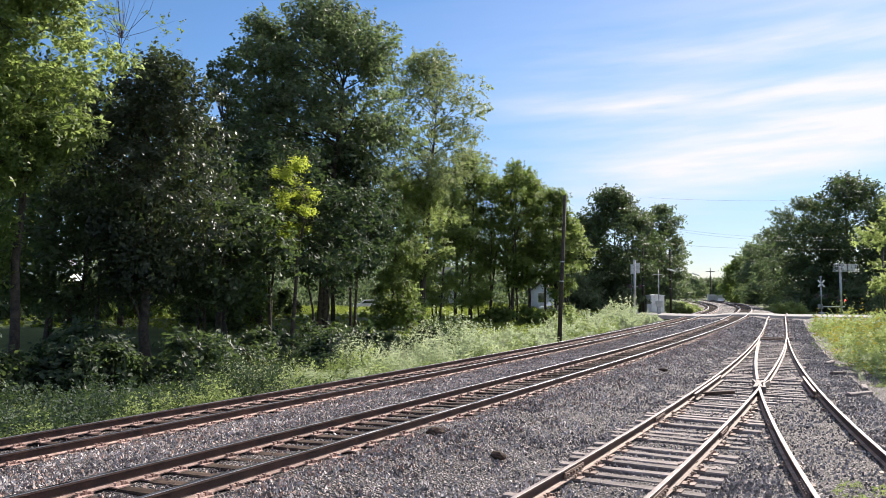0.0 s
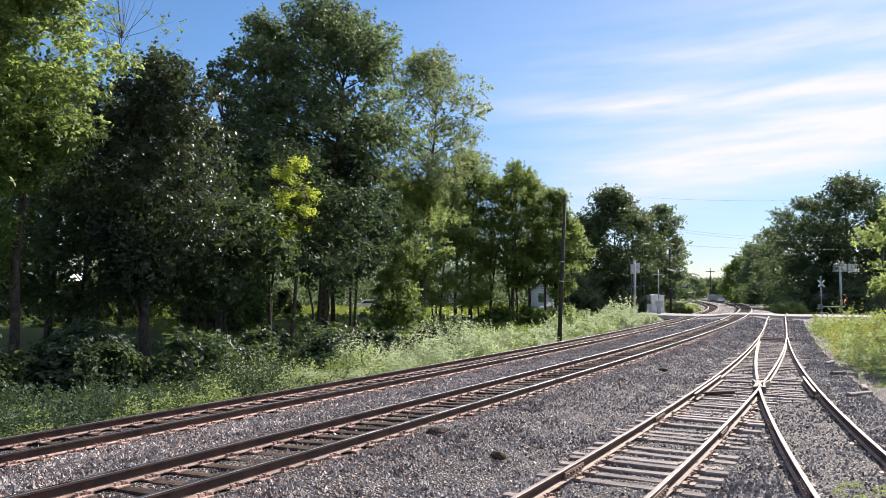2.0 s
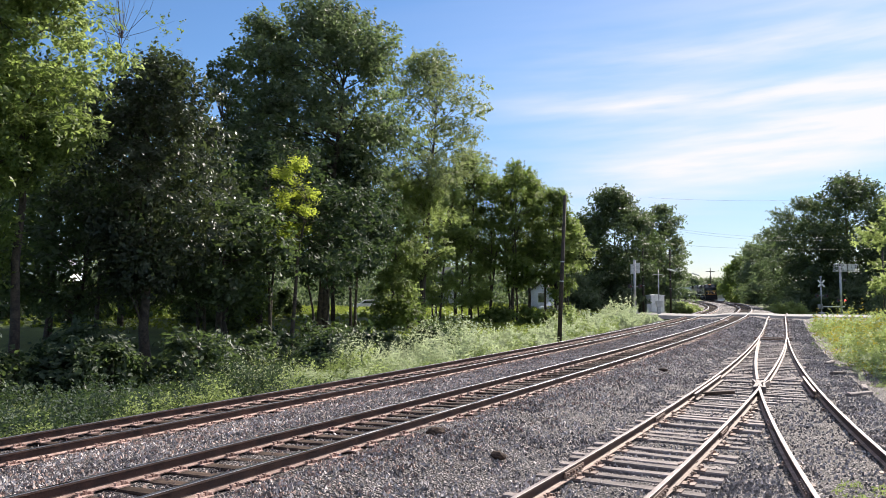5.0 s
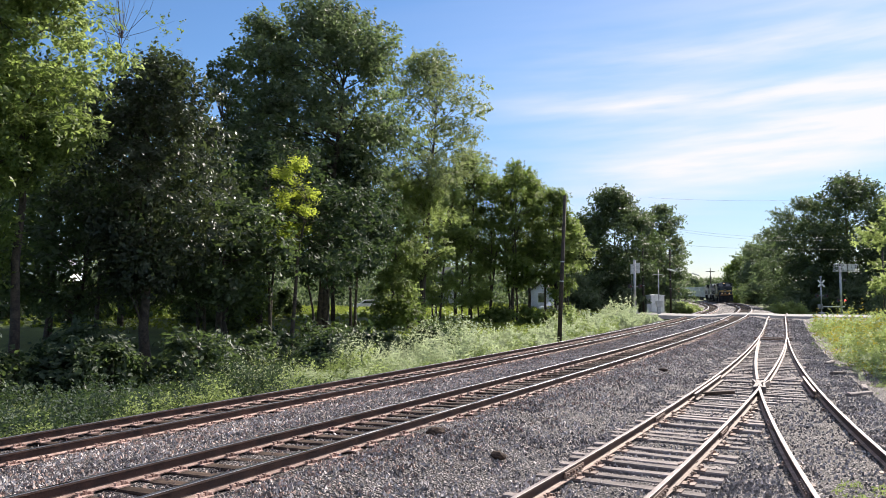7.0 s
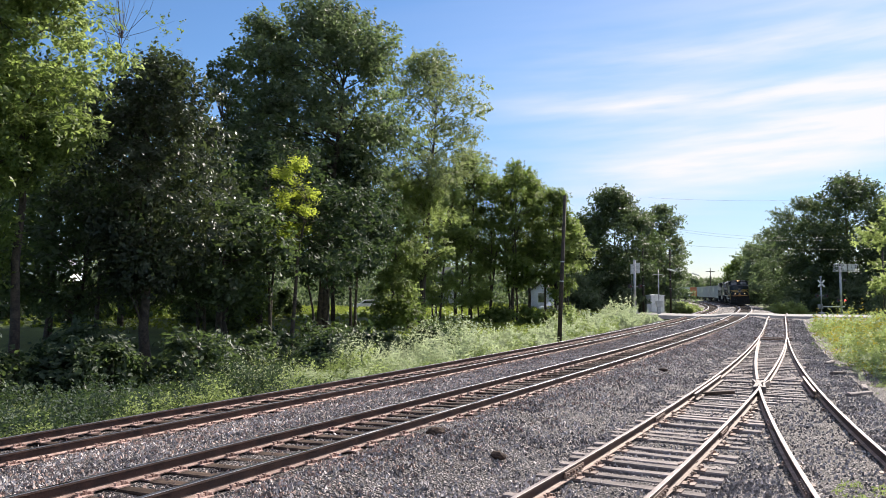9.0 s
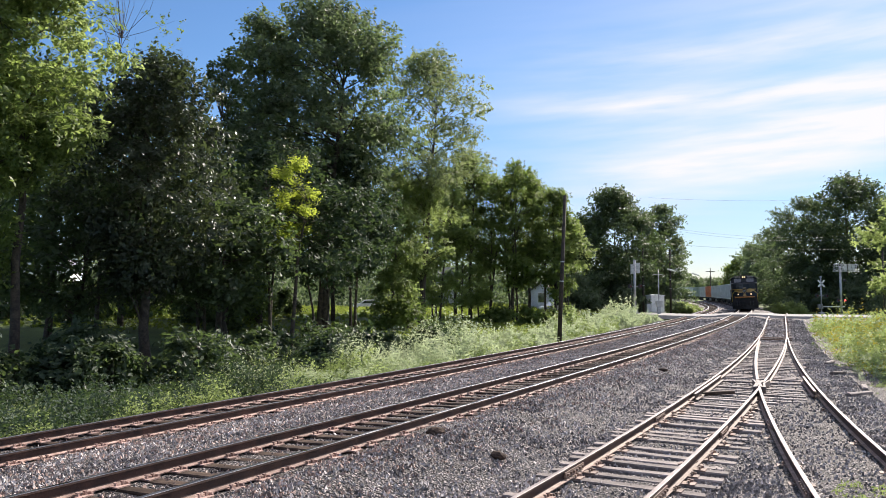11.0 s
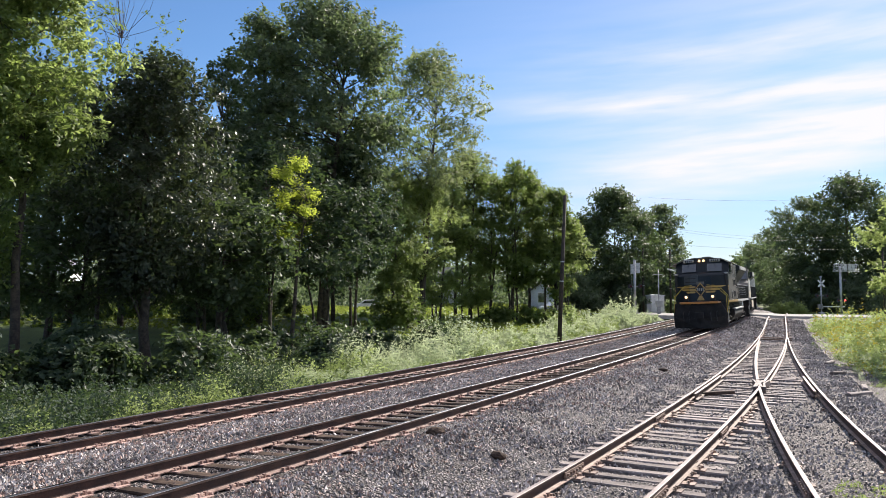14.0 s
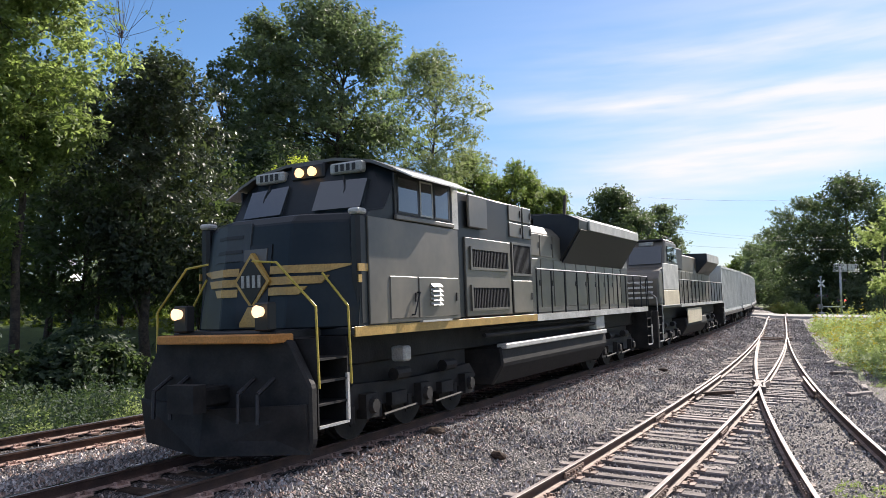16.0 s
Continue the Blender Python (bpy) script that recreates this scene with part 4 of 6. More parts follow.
    for i, (px, d, h, r) in enumerate([(1226, 345, 9.5, 6), (1250, 375, 9.5, 7), (1275, 370, 8.5, 6), (1292, 340, 9, 5), (1190, 330, 10, 6), (1150, 200, 12, 7), (1110, 190, 12, 8)]):
        T("far green tree with leaves lightened for haze", *place(px, d), h, r, 0.1, 7000, 0.5, M_LEAF_FAR, 70 + i, 50, group="far trees")


build_trees()


def band_weeds(name, label, material, count, region, height, size, seed, upright=0.6, category="weeds", narrow=0.22, per=46, dome=0.0):
    """A bank of weeds: many plants of uneven height, each a spray of narrow leaves. region(rng, n) gives x, y."""
    rng = np.random.default_rng(seed)
    n = max(1, count // per)
    px, py = region(rng, n)
    mound = 0.3 + 0.7 * smooth01(0.5 + 0.9 * wave(px, py, 1.7, seed * 0.37)) * (0.5 + 0.5 * smooth01(0.5 + wave(px, py, 4.1, seed)))
    ph = height(px, py) * mound * rng.uniform(0.55, 1.15, n)
    if dome:
        ph = ph * (0.35 + 1.15 * smooth01(0.5 + 0.8 * wave(px, py, 1.1, 4.2)))
    lean = rng.normal(0, 0.22, (n, 2))
    k = rng.integers(0, n, count)
    up = rng.random(count) ** 0.75
    spread = 0.30 * ph[k] * (1.1 - 0.85 * up) + 0.05
    ang = rng.uniform(0, 2 * math.pi, count)
    rad = spread * np.sqrt(rng.random(count))
    x = px[k] + rad * np.cos(ang) + lean[k, 0] * up * ph[k]
    y = py[k] + rad * np.sin(ang) + lean[k, 1] * up * ph[k]
    z = land_height(px, py)[k] + ph[k] * up
    if dome:
        # bushy rounded plants: stems fan out from the root, leafy towards their plumed tips
        fan = 34
        so = rng.normal(size=(n, fan, 3)) * np.array([1, 1, 0.6]) + np.array([0, 0, 0.55])
        so[..., 2] = np.abs(so[..., 2])
        so /= np.linalg.norm(so, axis=2)[..., None]
        sl = rng.uniform(0.72, 1.12, (n, fan))
        j = rng.integers(0, fan, count)
        o = so[k, j]
        shell = (0.5 + 0.52 * rng.random(count) ** 0.7) * sl[k, j]
        wide = dome * np.sqrt(ph[k])
        fuzz = rng.normal(0, 0.075, (count, 3)) * (1.25 - 0.6 * shell)[:, None]
        x, y = px[k] + o[:, 0] * wide * shell + fuzz[:, 0], py[k] + o[:, 1] * wide * shell + fuzz[:, 1]
        z = land_height(px, py)[k] - 0.1 + o[:, 2] * (ph[k] + 0.1) * shell + fuzz[:, 2]
        o = o * 0.8 + np.array([0, 0, 0.35])
    d = np.hypot(x, y)
    sz = size * rng.uniform(0.5, 1.4, count) * np.maximum(1, d / 26)
    nr = (o if dome else np.stack([np.cos(ang), np.sin(ang), np.full(count, 0.5)], -1) * np.array([1, 1, 1 - upright])) + rng.normal(0, 0.4, (count, 3))
    tagged(new(name, leaf_cloud(name, np.stack([x, y, z], -1), sz, nr, material, rng, narrow=narrow)), label, category, kind="stuff")


def verge(u0, u1, y0, y1, bias=1.6):
    def region(rng, n):
        y = y0 + (y1 - y0) * rng.random(n) ** bias
        return X_A(y) - (u0 + (u1 - u0) * rng.random(n)), y
    return region


def bank(u0, u1, y0, y1, bias=1.3):
    def region(rng, n):
        y = y0 + (y1 - y0) * rng.random(n) ** bias
        return x_branch(y) + u0 + (u1 - u0) * rng.random(n), y
    return region


band_weeds("verge_weeds", "grey-green feathery weeds mounding beside the main track", M_WEED, 120000, verge(3.3, 8.0, 25.5, 74, 1.25), lambda x, y: 0.9 + 1.05 * smooth01((y - 22) / 9) + 0.75 * smooth01((y - 48) / 14), 0.09, 1, per=700, dome=1.0, narrow=0.40)
band_weeds("verge_green_weeds", "fresh green bushy weeds among the grey-green ones", M_WEED_BRIGHT, 50000, verge(3.6, 9.5, 24.5, 74, 1.2), lambda x, y: 0.8 + 0.9 * smooth01((y - 22) / 9) + 0.5 * smooth01((y - 50) / 14), 0.095, 41, per=600, dome=1.0, narrow=0.45)
band_weeds("verge_undergrowth", "dark leafy undergrowth below the trees", M_LEAF_SHADED, 60000, verge(6.0, 15.0, 10, 40, 1.3), lambda x, y: 1.6 + 0 * x, 0.12, 2, category="undergrowth", per=240, dome=0.9, narrow=0.5)
# leafy undergrowth, its shade put into the dark leaf colour
band_weeds("verge_dark_undergrowth", "leafy undergrowth beside the ballast, darkened for shade", M_LEAF_SHADED, 40000, verge(3.1, 7.5, 9, 25, 1.0), lambda x, y: 1.75 + 0 * x, 0.10, 22, per=240, dome=0.75, narrow=0.5)
band_weeds("verge_bright_weeds", "bright green low weeds at the ballast's edge", M_WEED_BRIGHT, 20000, verge(2.6, 3.7, 19, 70), lambda x, y: 0.85 + 0 * x, 0.08, 3, per=110, dome=0.42, narrow=0.5)
band_weeds("ballast_edge_weeds", "low bright weeds along the ballast's edge", M_WEED_BRIGHT, 9000, verge(2.3, 3.1, 10, 20, 1.0), lambda x, y: 0.85 + 0 * x, 0.075, 33, per=110, dome=0.34, narrow=0.5)
band_weeds("lawn_grass", "sunlit rough grass behind the trees", M_GRASS, 34000, verge(10, 60, 42, 110, 1.0), lambda x, y: 0.3 + 0 * x, 0.2, 4, per=5)
band_weeds("bank_weeds", "yellow-green weeds and goldenrod on the bank", M_WEED_BRIGHT, 52000, bank(3.0, 13.0, 22, 62, 1.15), lambda x, y: 2.3 + 0 * x, 0.09, 5, per=330, dome=0.85, narrow=0.36)
band_weeds("bank_brush", "pale grey-green brush on the bank", M_WEED, 18000, bank(3.0, 12.0, 20, 62), lambda x, y: 1.3 + 0 * x, 0.08, 15, per=150, dome=0.6, narrow=0.36)
band_weeds("bank_goldenrod", "yellow-flowering goldenrod on the bank", M_GOLDENROD, 7000, bank(2.8, 10.0, 26, 62), lambda x, y: 2.2 + 0 * x, 0.06, 16, per=60, dome=0.4, narrow=0.6)
band_weeds("bank_low_weeds", "low weeds creeping over the ballast's edge", M_WEED, 9000, bank(2.6, 4.8, 12, 45), lambda x, y: 0.35 + 0 * x, 0.07, 6)


def spot(x0, x1, y0, y1):
    return lambda rng, n: (rng.uniform(x0, x1, n), rng.uniform(y0, y1, n))


band_weeds("sprouting_weeds", "small yellow-green weeds sprouting in the ballast", M_WEED_BRIGHT, 2600, spot(5.7, 7.6, 10.0, 11.6), lambda x, y: 0.55 + 0 * x, 0.05, 7, narrow=0.4)
band_weeds("sprouting_weeds_between_rails", "small yellow-green weeds sprouting between the rails", M_WEED_BRIGHT, 700, spot(5.5, 5.9, 12.0, 12.6), lambda x, y: 0.55 + 0 * x, 0.05, 8, narrow=0.4)


def far_woods():
    """A low belt of distant woods all along the horizon ahead."""
    rng = np.random.default_rng(77)
    n = 60000
    a = rng.uniform(-0.8, 0.8, n)
    d = rng.uniform(390, 520, n)
    x, y = d * np.sin(a), d * np.cos(a)
    h = 6 + 4 * smooth01(0.5 + wave(x, y, 19.0, 0.4)) + 2.5 * wave(x, y, 7.0, 1.9)
    p = np.stack([x, y, land_height(x, y) + h * rng.random(n) ** 0.7], -1)
    o = rng.normal(size=(n, 3)) + np.array([0, 0, 0.4])
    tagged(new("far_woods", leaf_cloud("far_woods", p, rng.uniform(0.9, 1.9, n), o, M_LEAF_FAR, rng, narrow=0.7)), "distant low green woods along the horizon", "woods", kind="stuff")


far_woods()


def back_thicket():
    """A thicket that closes the wood behind the lawn."""
    rng = np.random.default_rng(78)
    n = 42000
    d = rng.uniform(106, 128, n)
    t = rng.uniform(-0.66, 0.20, n)
    x, y = t * d, d
    h = 5.5 + 3.5 * smooth01(0.5 + wave(x, y, 6.0, 0.9)) + 1.2 * wave(x, y, 2.1, 2.2)
    p = np.stack([x, y, land_height(x, y) + h * rng.random(n)], -1)
    o = rng.normal(size=(n, 3)) + np.array([0, 0, 0.4])
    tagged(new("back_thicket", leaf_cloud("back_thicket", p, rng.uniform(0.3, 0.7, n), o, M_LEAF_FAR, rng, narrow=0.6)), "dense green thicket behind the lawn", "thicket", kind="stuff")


back_thicket()
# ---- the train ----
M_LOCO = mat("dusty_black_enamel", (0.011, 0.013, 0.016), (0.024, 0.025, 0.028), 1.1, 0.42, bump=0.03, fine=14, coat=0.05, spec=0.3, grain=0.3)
# dusty black enamel, its colour lightened and warmed for grazing sun
M_LOCO_LIT = mat("sunlit_dusty_black_enamel", (0.080, 0.076, 0.070), (0.175, 0.156, 0.130), 0.7, 0.38, bump=0.03, fine=9, coat=0.12, spec=0.4, grain=0.22)
M_NOSE_GREY = mat("dusty_grey_enamel", (0.040, 0.048, 0.055), (0.065, 0.074, 0.082), 1.1, 0.5, bump=0.03, fine=14, spec=0.2, grain=0.3)
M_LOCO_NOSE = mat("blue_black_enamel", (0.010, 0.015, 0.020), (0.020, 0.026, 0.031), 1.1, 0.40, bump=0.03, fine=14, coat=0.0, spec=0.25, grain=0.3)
M_UNDER = mat("grimy_running_gear", (0.008, 0.008, 0.009), (0.028, 0.026, 0.026), 3.0, 0.7, bump=0.4, fine=24, spec=0.3, grain=0.6)
M_YELLOW = mat("yellow_stripe_paint", (0.36, 0.215, 0.048), (0.47, 0.295, 0.08), 3.0, 0.45, bump=0.08, coat=0.2)
M_ORANGE = mat("amber_sill_paint", (0.42, 0.17, 0.035), (0.55, 0.24, 0.06), 3.0, 0.5, bump=0.08)
M_RAILING = mat("yellow_handrail", (0.40, 0.30, 0.04), (0.52, 0.40, 0.07), 3.0, 0.45, bump=0)
M_GRILLE = mat("dark_grille", (0.010, 0.010, 0.012), (0.025, 0.025, 0.03), 8.0, 0.6, bump=0.2)
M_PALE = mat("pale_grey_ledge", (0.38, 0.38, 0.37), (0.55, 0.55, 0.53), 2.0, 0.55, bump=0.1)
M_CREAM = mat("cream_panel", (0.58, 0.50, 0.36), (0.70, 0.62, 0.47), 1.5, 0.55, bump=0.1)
M_CABGLASS = glass_mat("cab_glass", (0.07, 0.088, 0.105), 0.04)
M_SIDEGLASS = glass_mat("dark_side_glass", (0.05, 0.06, 0.065), 0.05)
M_LAMP_ON = glow_mat("lit_headlight", (1.0, 0.62, 0.28), 1.0)
M_DITCH_ON = glow_mat("lit_ditch_light", (1.0, 0.66, 0.36), 0.95)
M_BOARD = mat("number_board", (0.30, 0.30, 0.29), (0.40, 0.40, 0.39), 5.0, 0.4, bump=0)
M_BOX_GREY = mat("pale_grey_container", (0.42, 0.44, 0.44), (0.56, 0.58, 0.57), 0.8, 0.55, bump=0.1)
M_BOX_ORANGE = mat("orange_container", (0.48, 0.13, 0.05), (0.60, 0.19, 0.08), 0.8, 0.55, bump=0.1)
M_BOX_GREEN = mat("grey_green_container", (0.20, 0.25, 0.23), (0.30, 0.34, 0.31), 0.8, 0.6, bump=0.1)

WHEEL_R = 0.52


def wheelset(parent, y):
    bm = BM()
    rod(bm, (-0.8, 0, 0), (0.8, 0, 0), 0.09, n=10)
    for s in (-1, 1):
        rod(bm, (s * 0.72, 0, 0), (s * 0.86, 0, 0), WHEEL_R - 0.02, WHEEL_R, 24)
        rod(bm, (s * 0.68, 0, 0), (s * 0.72, 0, 0), WHEEL_R + 0.025, WHEEL_R + 0.025, 24)
        for k in range(3):
            a = 2 * math.pi * k / 3
            rod(bm, (s * 0.86, 0.27 * math.cos(a), 0.27 * math.sin(a)), (s * 0.875, 0.27 * math.cos(a), 0.27 * math.sin(a)), 0.07, n=8)
    ob = part("wheelset", bm, M_UNDER, parent, "worn steel wheels on an axle")
    ob.matrix_basis = pose(0, y, WHEEL_R)
    return ob


def truck(parent, yc, axles, step):
    """A bogie: side frames with axle boxes, springs and brake gear."""
    half = step * (axles - 1) / 2
    bm = BM()
    for s in (-1, 1):
        x0, x1 = (0.98, 1.12) if s > 0 else (-1.12, -0.98)
        prism(bm, [(yc - half - 0.55, 0.62), (yc - half - 0.3, 0.86), (yc - 0.5, 0.80), (yc + 0.5, 0.80), (yc + half + 0.3, 0.86), (yc + half + 0.55, 0.62), (yc + half + 0.3, 0.48), (yc - half - 0.3, 0.48)], x0, x1, "x")
        for i in range(axles):
            y = yc - half + i * step
            box(bm, s * 1.17 - 0.09, s * 1.17 + 0.09, y - 0.17, y + 0.17, 0.34, 0.70)
            rod(bm, (s * 1.24, y, 0.52), (s * 1.33, y, 0.52), 0.13, 0.10, 12)
            for q in (-0.36, 0.36):
                rod(bm, (s * 1.1, y + q, 0.30), (s * 1.1, y + q, 0.55), 0.07, n=8)
        for i in range(axles - 1):
            y = yc - half + (i + 0.5) * step
            box(bm, s * 1.16 - 0.07, s * 1.16 + 0.07, y - 0.22, y + 0.22, 0.44, 0.64)
            rod(bm, (s * 1.2, y - 0.28, 0.92), (s * 1.2, y + 0.12, 0.92), 0.10, n=10)
            rod(bm, (s * 1.25, y - 0.5, 0.38), (s * 1.25, y + 0.5, 0.34), 0.025, n=6)
    box(bm, -0.95, 0.95, yc - half - 0.45, yc + half + 0.45, 0.55, 1.12)
    part("truck_frame", bm, M_UNDER, parent, "grimy cast bogie frame with axle boxes")
    return [wheelset(parent, yc - half + i * step) for i in range(axles)]


def cylinder_lamp(name, parent, p, r, material, label):
    bm = rod(BM(), (p[0], p[1] - 0.06, p[2]), (p[0], p[1] + 0.03, p[2]), r * 0.8, r, 16)
    return part(name, bm, material, parent, label)


def railing(parent, pts, posts, foot, r=0.018, material=None, name="handrail"):
    bm = rods(BM(), pts, r, 6)
    for p in posts:
        rod(bm, (p[0], p[1], foot), p, r, n=6)
    return part(name, bm, material or M_LOCO, parent)


def grille(parent, x, y0, y1, z0, z1, s, label="dark slatted air intake"):
    """A framed intake with upright slats on the side wall at x."""
    frame_ = BM()
    t = 0.05
    for a in ((y0, y1, z0, z0 + t), (y0, y1, z1 - t, z1), (y0, y0 + t, z0 + t, z1 - t), (y1 - t, y1, z0 + t, z1 - t)):
        box(frame_, x - 0.03, x + 0.03, *a)
    part("intake_frame", frame_, M_LOCO_LIT, parent)
    bm = box(BM(), x - 0.012 - s * 0.01, x + 0.012 - s * 0.01, y0 + t, y1 - t, z0 + t, z1 - t)
    n = max(3, int((y1 - y0) / 0.07))
    for i in range(n):
        y = y0 + t + (y1 - y0 - 2 * t) * (i + 0.5) / n
        box(bm, x - 0.012 + s * 0.008, x + 0.012 + s * 0.008, y - 0.012, y + 0.012, z0 + t, z1 - t)
    part("intake_grille", bm, M_GRILLE, parent, label)


def bolt_door(parent, x, s, y0, y1, z0, z1, material, name="hood_door"):
    """A raised door with a latch and hinges on a side wall."""
    bm = soft(box(BM(), x - 0.015, x + 0.015, y0, y1, z0, z1), 0.01)
    d = part(name, bm, material, parent)
    part("latch", box(BM(), x + s * 0.02 - 0.012, x + s * 0.02 + 0.012, y0 + 0.04, y0 + 0.09, (z0 + z1) / 2 - 0.07, (z0 + z1) / 2 + 0.07), M_GRILLE, d)


def steps(parent, s, y0, y1, top=1.60, n=4):
    """Side-facing corner steps below the platform, the lowest edged white."""
    xi, xo = s * 0.98, s * 1.50
    a, b = min(xi, xo), max(xi, xo)
    for i in range(n):
        z = 0.42 + i * (top - 0.42) / n
        part("step", box(BM(), a, b, y0 + 0.015, y1 - 0.015, z, z + 0.03), M_UNDER, parent)
    part("step_back", box(BM(), min(xi, xi - s * 0.03), max(xi, xi - s * 0.03), y0, y1, 0.42, top), M_UNDER, parent)
    for y in (y0, y1):
        part("step_side", box(BM(), a, b, y - 0.012, y + 0.012, 0.42, top), M_UNDER, parent)
    part("step_edge", box(BM(), xo - 0.015, xo + 0.015, y0, y1, 0.425, 0.46), M_PALE, parent, "white-edged step")
    part("step_edge", box(BM(), xo - 0.018, xo + 0.018, y0 - 0.02, y0 + 0.03, 0.462, 1.1), M_PALE, parent, "white step upright")


def lead_locomotive():
    ob = tagged(new("locomotive"), "black diesel freight locomotive with yellow nose stripes and lit headlights", "locomotive", group="locomotives of the train")
    wheels = truck(ob, -3.75, 3, 1.62) + truck(ob, -15.6, 3, 1.62)
    # underframe, pilot and plough
    part("underframe", soft(box(BM(), -1.0, 1.0, -18.9, -0.6, 1.12, 1.62), 0.03), M_UNDER, ob)
    part("platform", soft(prism(BM(), [(-1.55, -18.3), (-0.98, -18.3), (-0.98, -19.0), (0.98, -19.0), (0.98, -18.3), (1.55, -18.3), (1.55, -1.25), (0.98, -1.25), (0.98, -0.35), (-0.98, -0.35), (-0.98, -1.25), (-1.55, -1.25)], 1.60, 1.72, "z"), 0.02), M_LOCO, ob, "black walkway platform")
    bm = prism(BM(), [(-1.5, 0.16), (-1.55, 0.30), (-1.55, 1.0), (-1.2, 1.6), (1.2, 1.6), (1.55, 1.0), (1.55, 0.30), (1.5, 0.16), (0.0, 0.12)], -0.45, -0.30, "y")
    part("pilot", soft(bm, 0.03), M_UNDER, ob, "black pilot plate")
    bm = BM()
    a = [bm.verts.new(p) for p in ((-1.5, -0.32, 0.14), (0, 0.12, 0.10), (1.5, -0.32, 0.14), (1.5, -0.22, 0.78), (0, 0.02, 0.70), (-1.5, -0.22, 0.78))]
    b = [bm.verts.new(v.co + Vector((0, -0.06, 0))) for v in a]
    for q in ((0, 1, 4, 5), (1, 2, 3, 4)):
        bm.faces.new([a[i] for i in q])
        bm.faces.new([b[i] for i in q[::-1]])
    for i in range(6):
        bm.faces.new((a[i], b[i], b[(i + 1) % 6], a[(i + 1) % 6]))
    part("snow_plough", bm, M_UNDER, ob, "black angled snow plough")
    bm = soft(box(BM(), -0.16, 0.16, -0.45, 0.28, 0.74, 1.0), 0.04)
    box(bm, -0.24, 0.24, 0.20, 0.42, 0.70, 1.06)
    part("coupler", bm, M_UNDER, ob, "knuckle coupler")
    for x in (-0.95, -0.62, 0.62, 0.95):
        part("air_hose", rods(BM(), [(x, -0.3, 1.1), (x + 0.02, 0.0, 0.92), (x - 0.03, 0.06, 0.55)], 0.03), M_GRILLE, ob)
    bm = soft(prism(BM(), [(-1.2, -0.42), (-1.05, -0.12), (1.05, -0.12), (1.2, -0.42)], 1.56, 1.68, "z"), 0.015)
    part("anticlimber", bm, M_ORANGE, ob, "amber-painted anticlimber ledge")
    for s in (-1, 1):
        part("sill_stripe", soft(box(BM(), s * 1.555 - 0.012, s * 1.555 + 0.012, -8.2, -1.3, 1.58, 1.725), 0.004), M_YELLOW, ob, "yellow stripe along the sill")
        part("side_sill", box(BM(), s * 1.552 - 0.012, s * 1.552 + 0.012, -18.3, -8.22, 1.57, 1.722), M_PALE, ob, "pale sill edge")
        steps(ob, s, -1.18, -0.52)
        steps(ob, s, -18.95, -18.35)
    # nose and cab as one shell: a flat prow with facets falling back to the sides
    sec = [(-0.90, 1.72), (-1.12, 3.26), (-1.24, 3.38), (-1.85, 3.44), (-2.02, 3.48), (-2.34, 4.10), (-2.42, 4.24), (-4.5, 4.24), (-4.5, 1.72)]
    bm = BM()
    def ring(x, inset, drop):
        return [bm.verts.new((x, y - (inset * (1, 1, 1, 0.5, 0.3)[i] if i < 5 else (inset * 0.3 if i < 7 else 0)), z - (drop if 4 < i < 8 else 0))) for i, (y, z) in enumerate(sec)]
    rings = [ring(-1.55, 0.52, 0.16), ring(-1.2, 0.30, 0.0), ring(-0.62, 0.0, -0.10), ring(0.62, 0.0, -0.10), ring(1.2, 0.30, 0.0), ring(1.55, 0.52, 0.16)]
    n = len(sec)
    for p, q in zip(rings, rings[1:]):
        for i in range(n):
            bm.faces.new((p[i], p[(i + 1) % n], q[(i + 1) % n], q[i]))
    bm.faces.new(rings[0])
    bm.faces.new(rings[-1][::-1])
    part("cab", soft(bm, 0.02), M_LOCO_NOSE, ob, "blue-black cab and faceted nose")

    def prow(x, z, out=0.0):
        """A point of the nose's front, out metres proud of it."""
        y = -0.90 - (z - 1.72) * 0.143
        a = abs(x)
        return Vector((x, y - 0.517 * max(0.0, min(a, 1.2) - 0.62) - 0.63 * max(0.0, a - 1.2) + out, z))

    def nose_panel(name, xs, lo, hi, material, label, out=0.022):
        """A painted band that follows the facets of the nose between heights lo(x) and hi(x)."""
        bm = BM()
        cols = [[bm.verts.new(prow(x, z, o)) for z, o in ((lo(x), -0.01), (lo(x), out), (hi(x), out), (hi(x), -0.01))] for x in xs]
        for p, q in zip(cols, cols[1:]):
            for i in range(4):
                bm.faces.new((p[i], q[i], q[(i + 1) % 4], p[(i + 1) % 4]))
        bm.faces.new(cols[0]), bm.faces.new(cols[-1][::-1])
        return part(name, bm, material, ob, label)
    bm = BM()
    prism(bm, [(-1.60, 4.08), (-1.18, 4.26), (-0.5, 4.37), (0.5, 4.37), (1.18, 4.26), (1.60, 4.08), (1.60, 4.13), (1.18, 4.31), (0.5, 4.42), (-0.5, 4.42), (-1.18, 4.31), (-1.60, 4.13)], -4.6, -2.36, "y")
    part("cab_roof", bm, M_LOCO_LIT, ob, "grey cab roof")
    # windscreens, lying on the sloping front
    for s in (-1, 1):
        x0, x1 = s * 0.32, s * 1.18
        bm = BM()
        pts = [(x0, -2.03 + 0.07, 3.53), (x1, -2.09 + 0.05, 3.53), (x1, -2.33 + 0.06, 4.0), (x0, -2.28 + 0.08, 4.02)]
        front = [bm.verts.new(p) for p in pts]
        back = [bm.verts.new((p[0], p[1] - 0.10, p[2] - 0.02)) for p in pts]
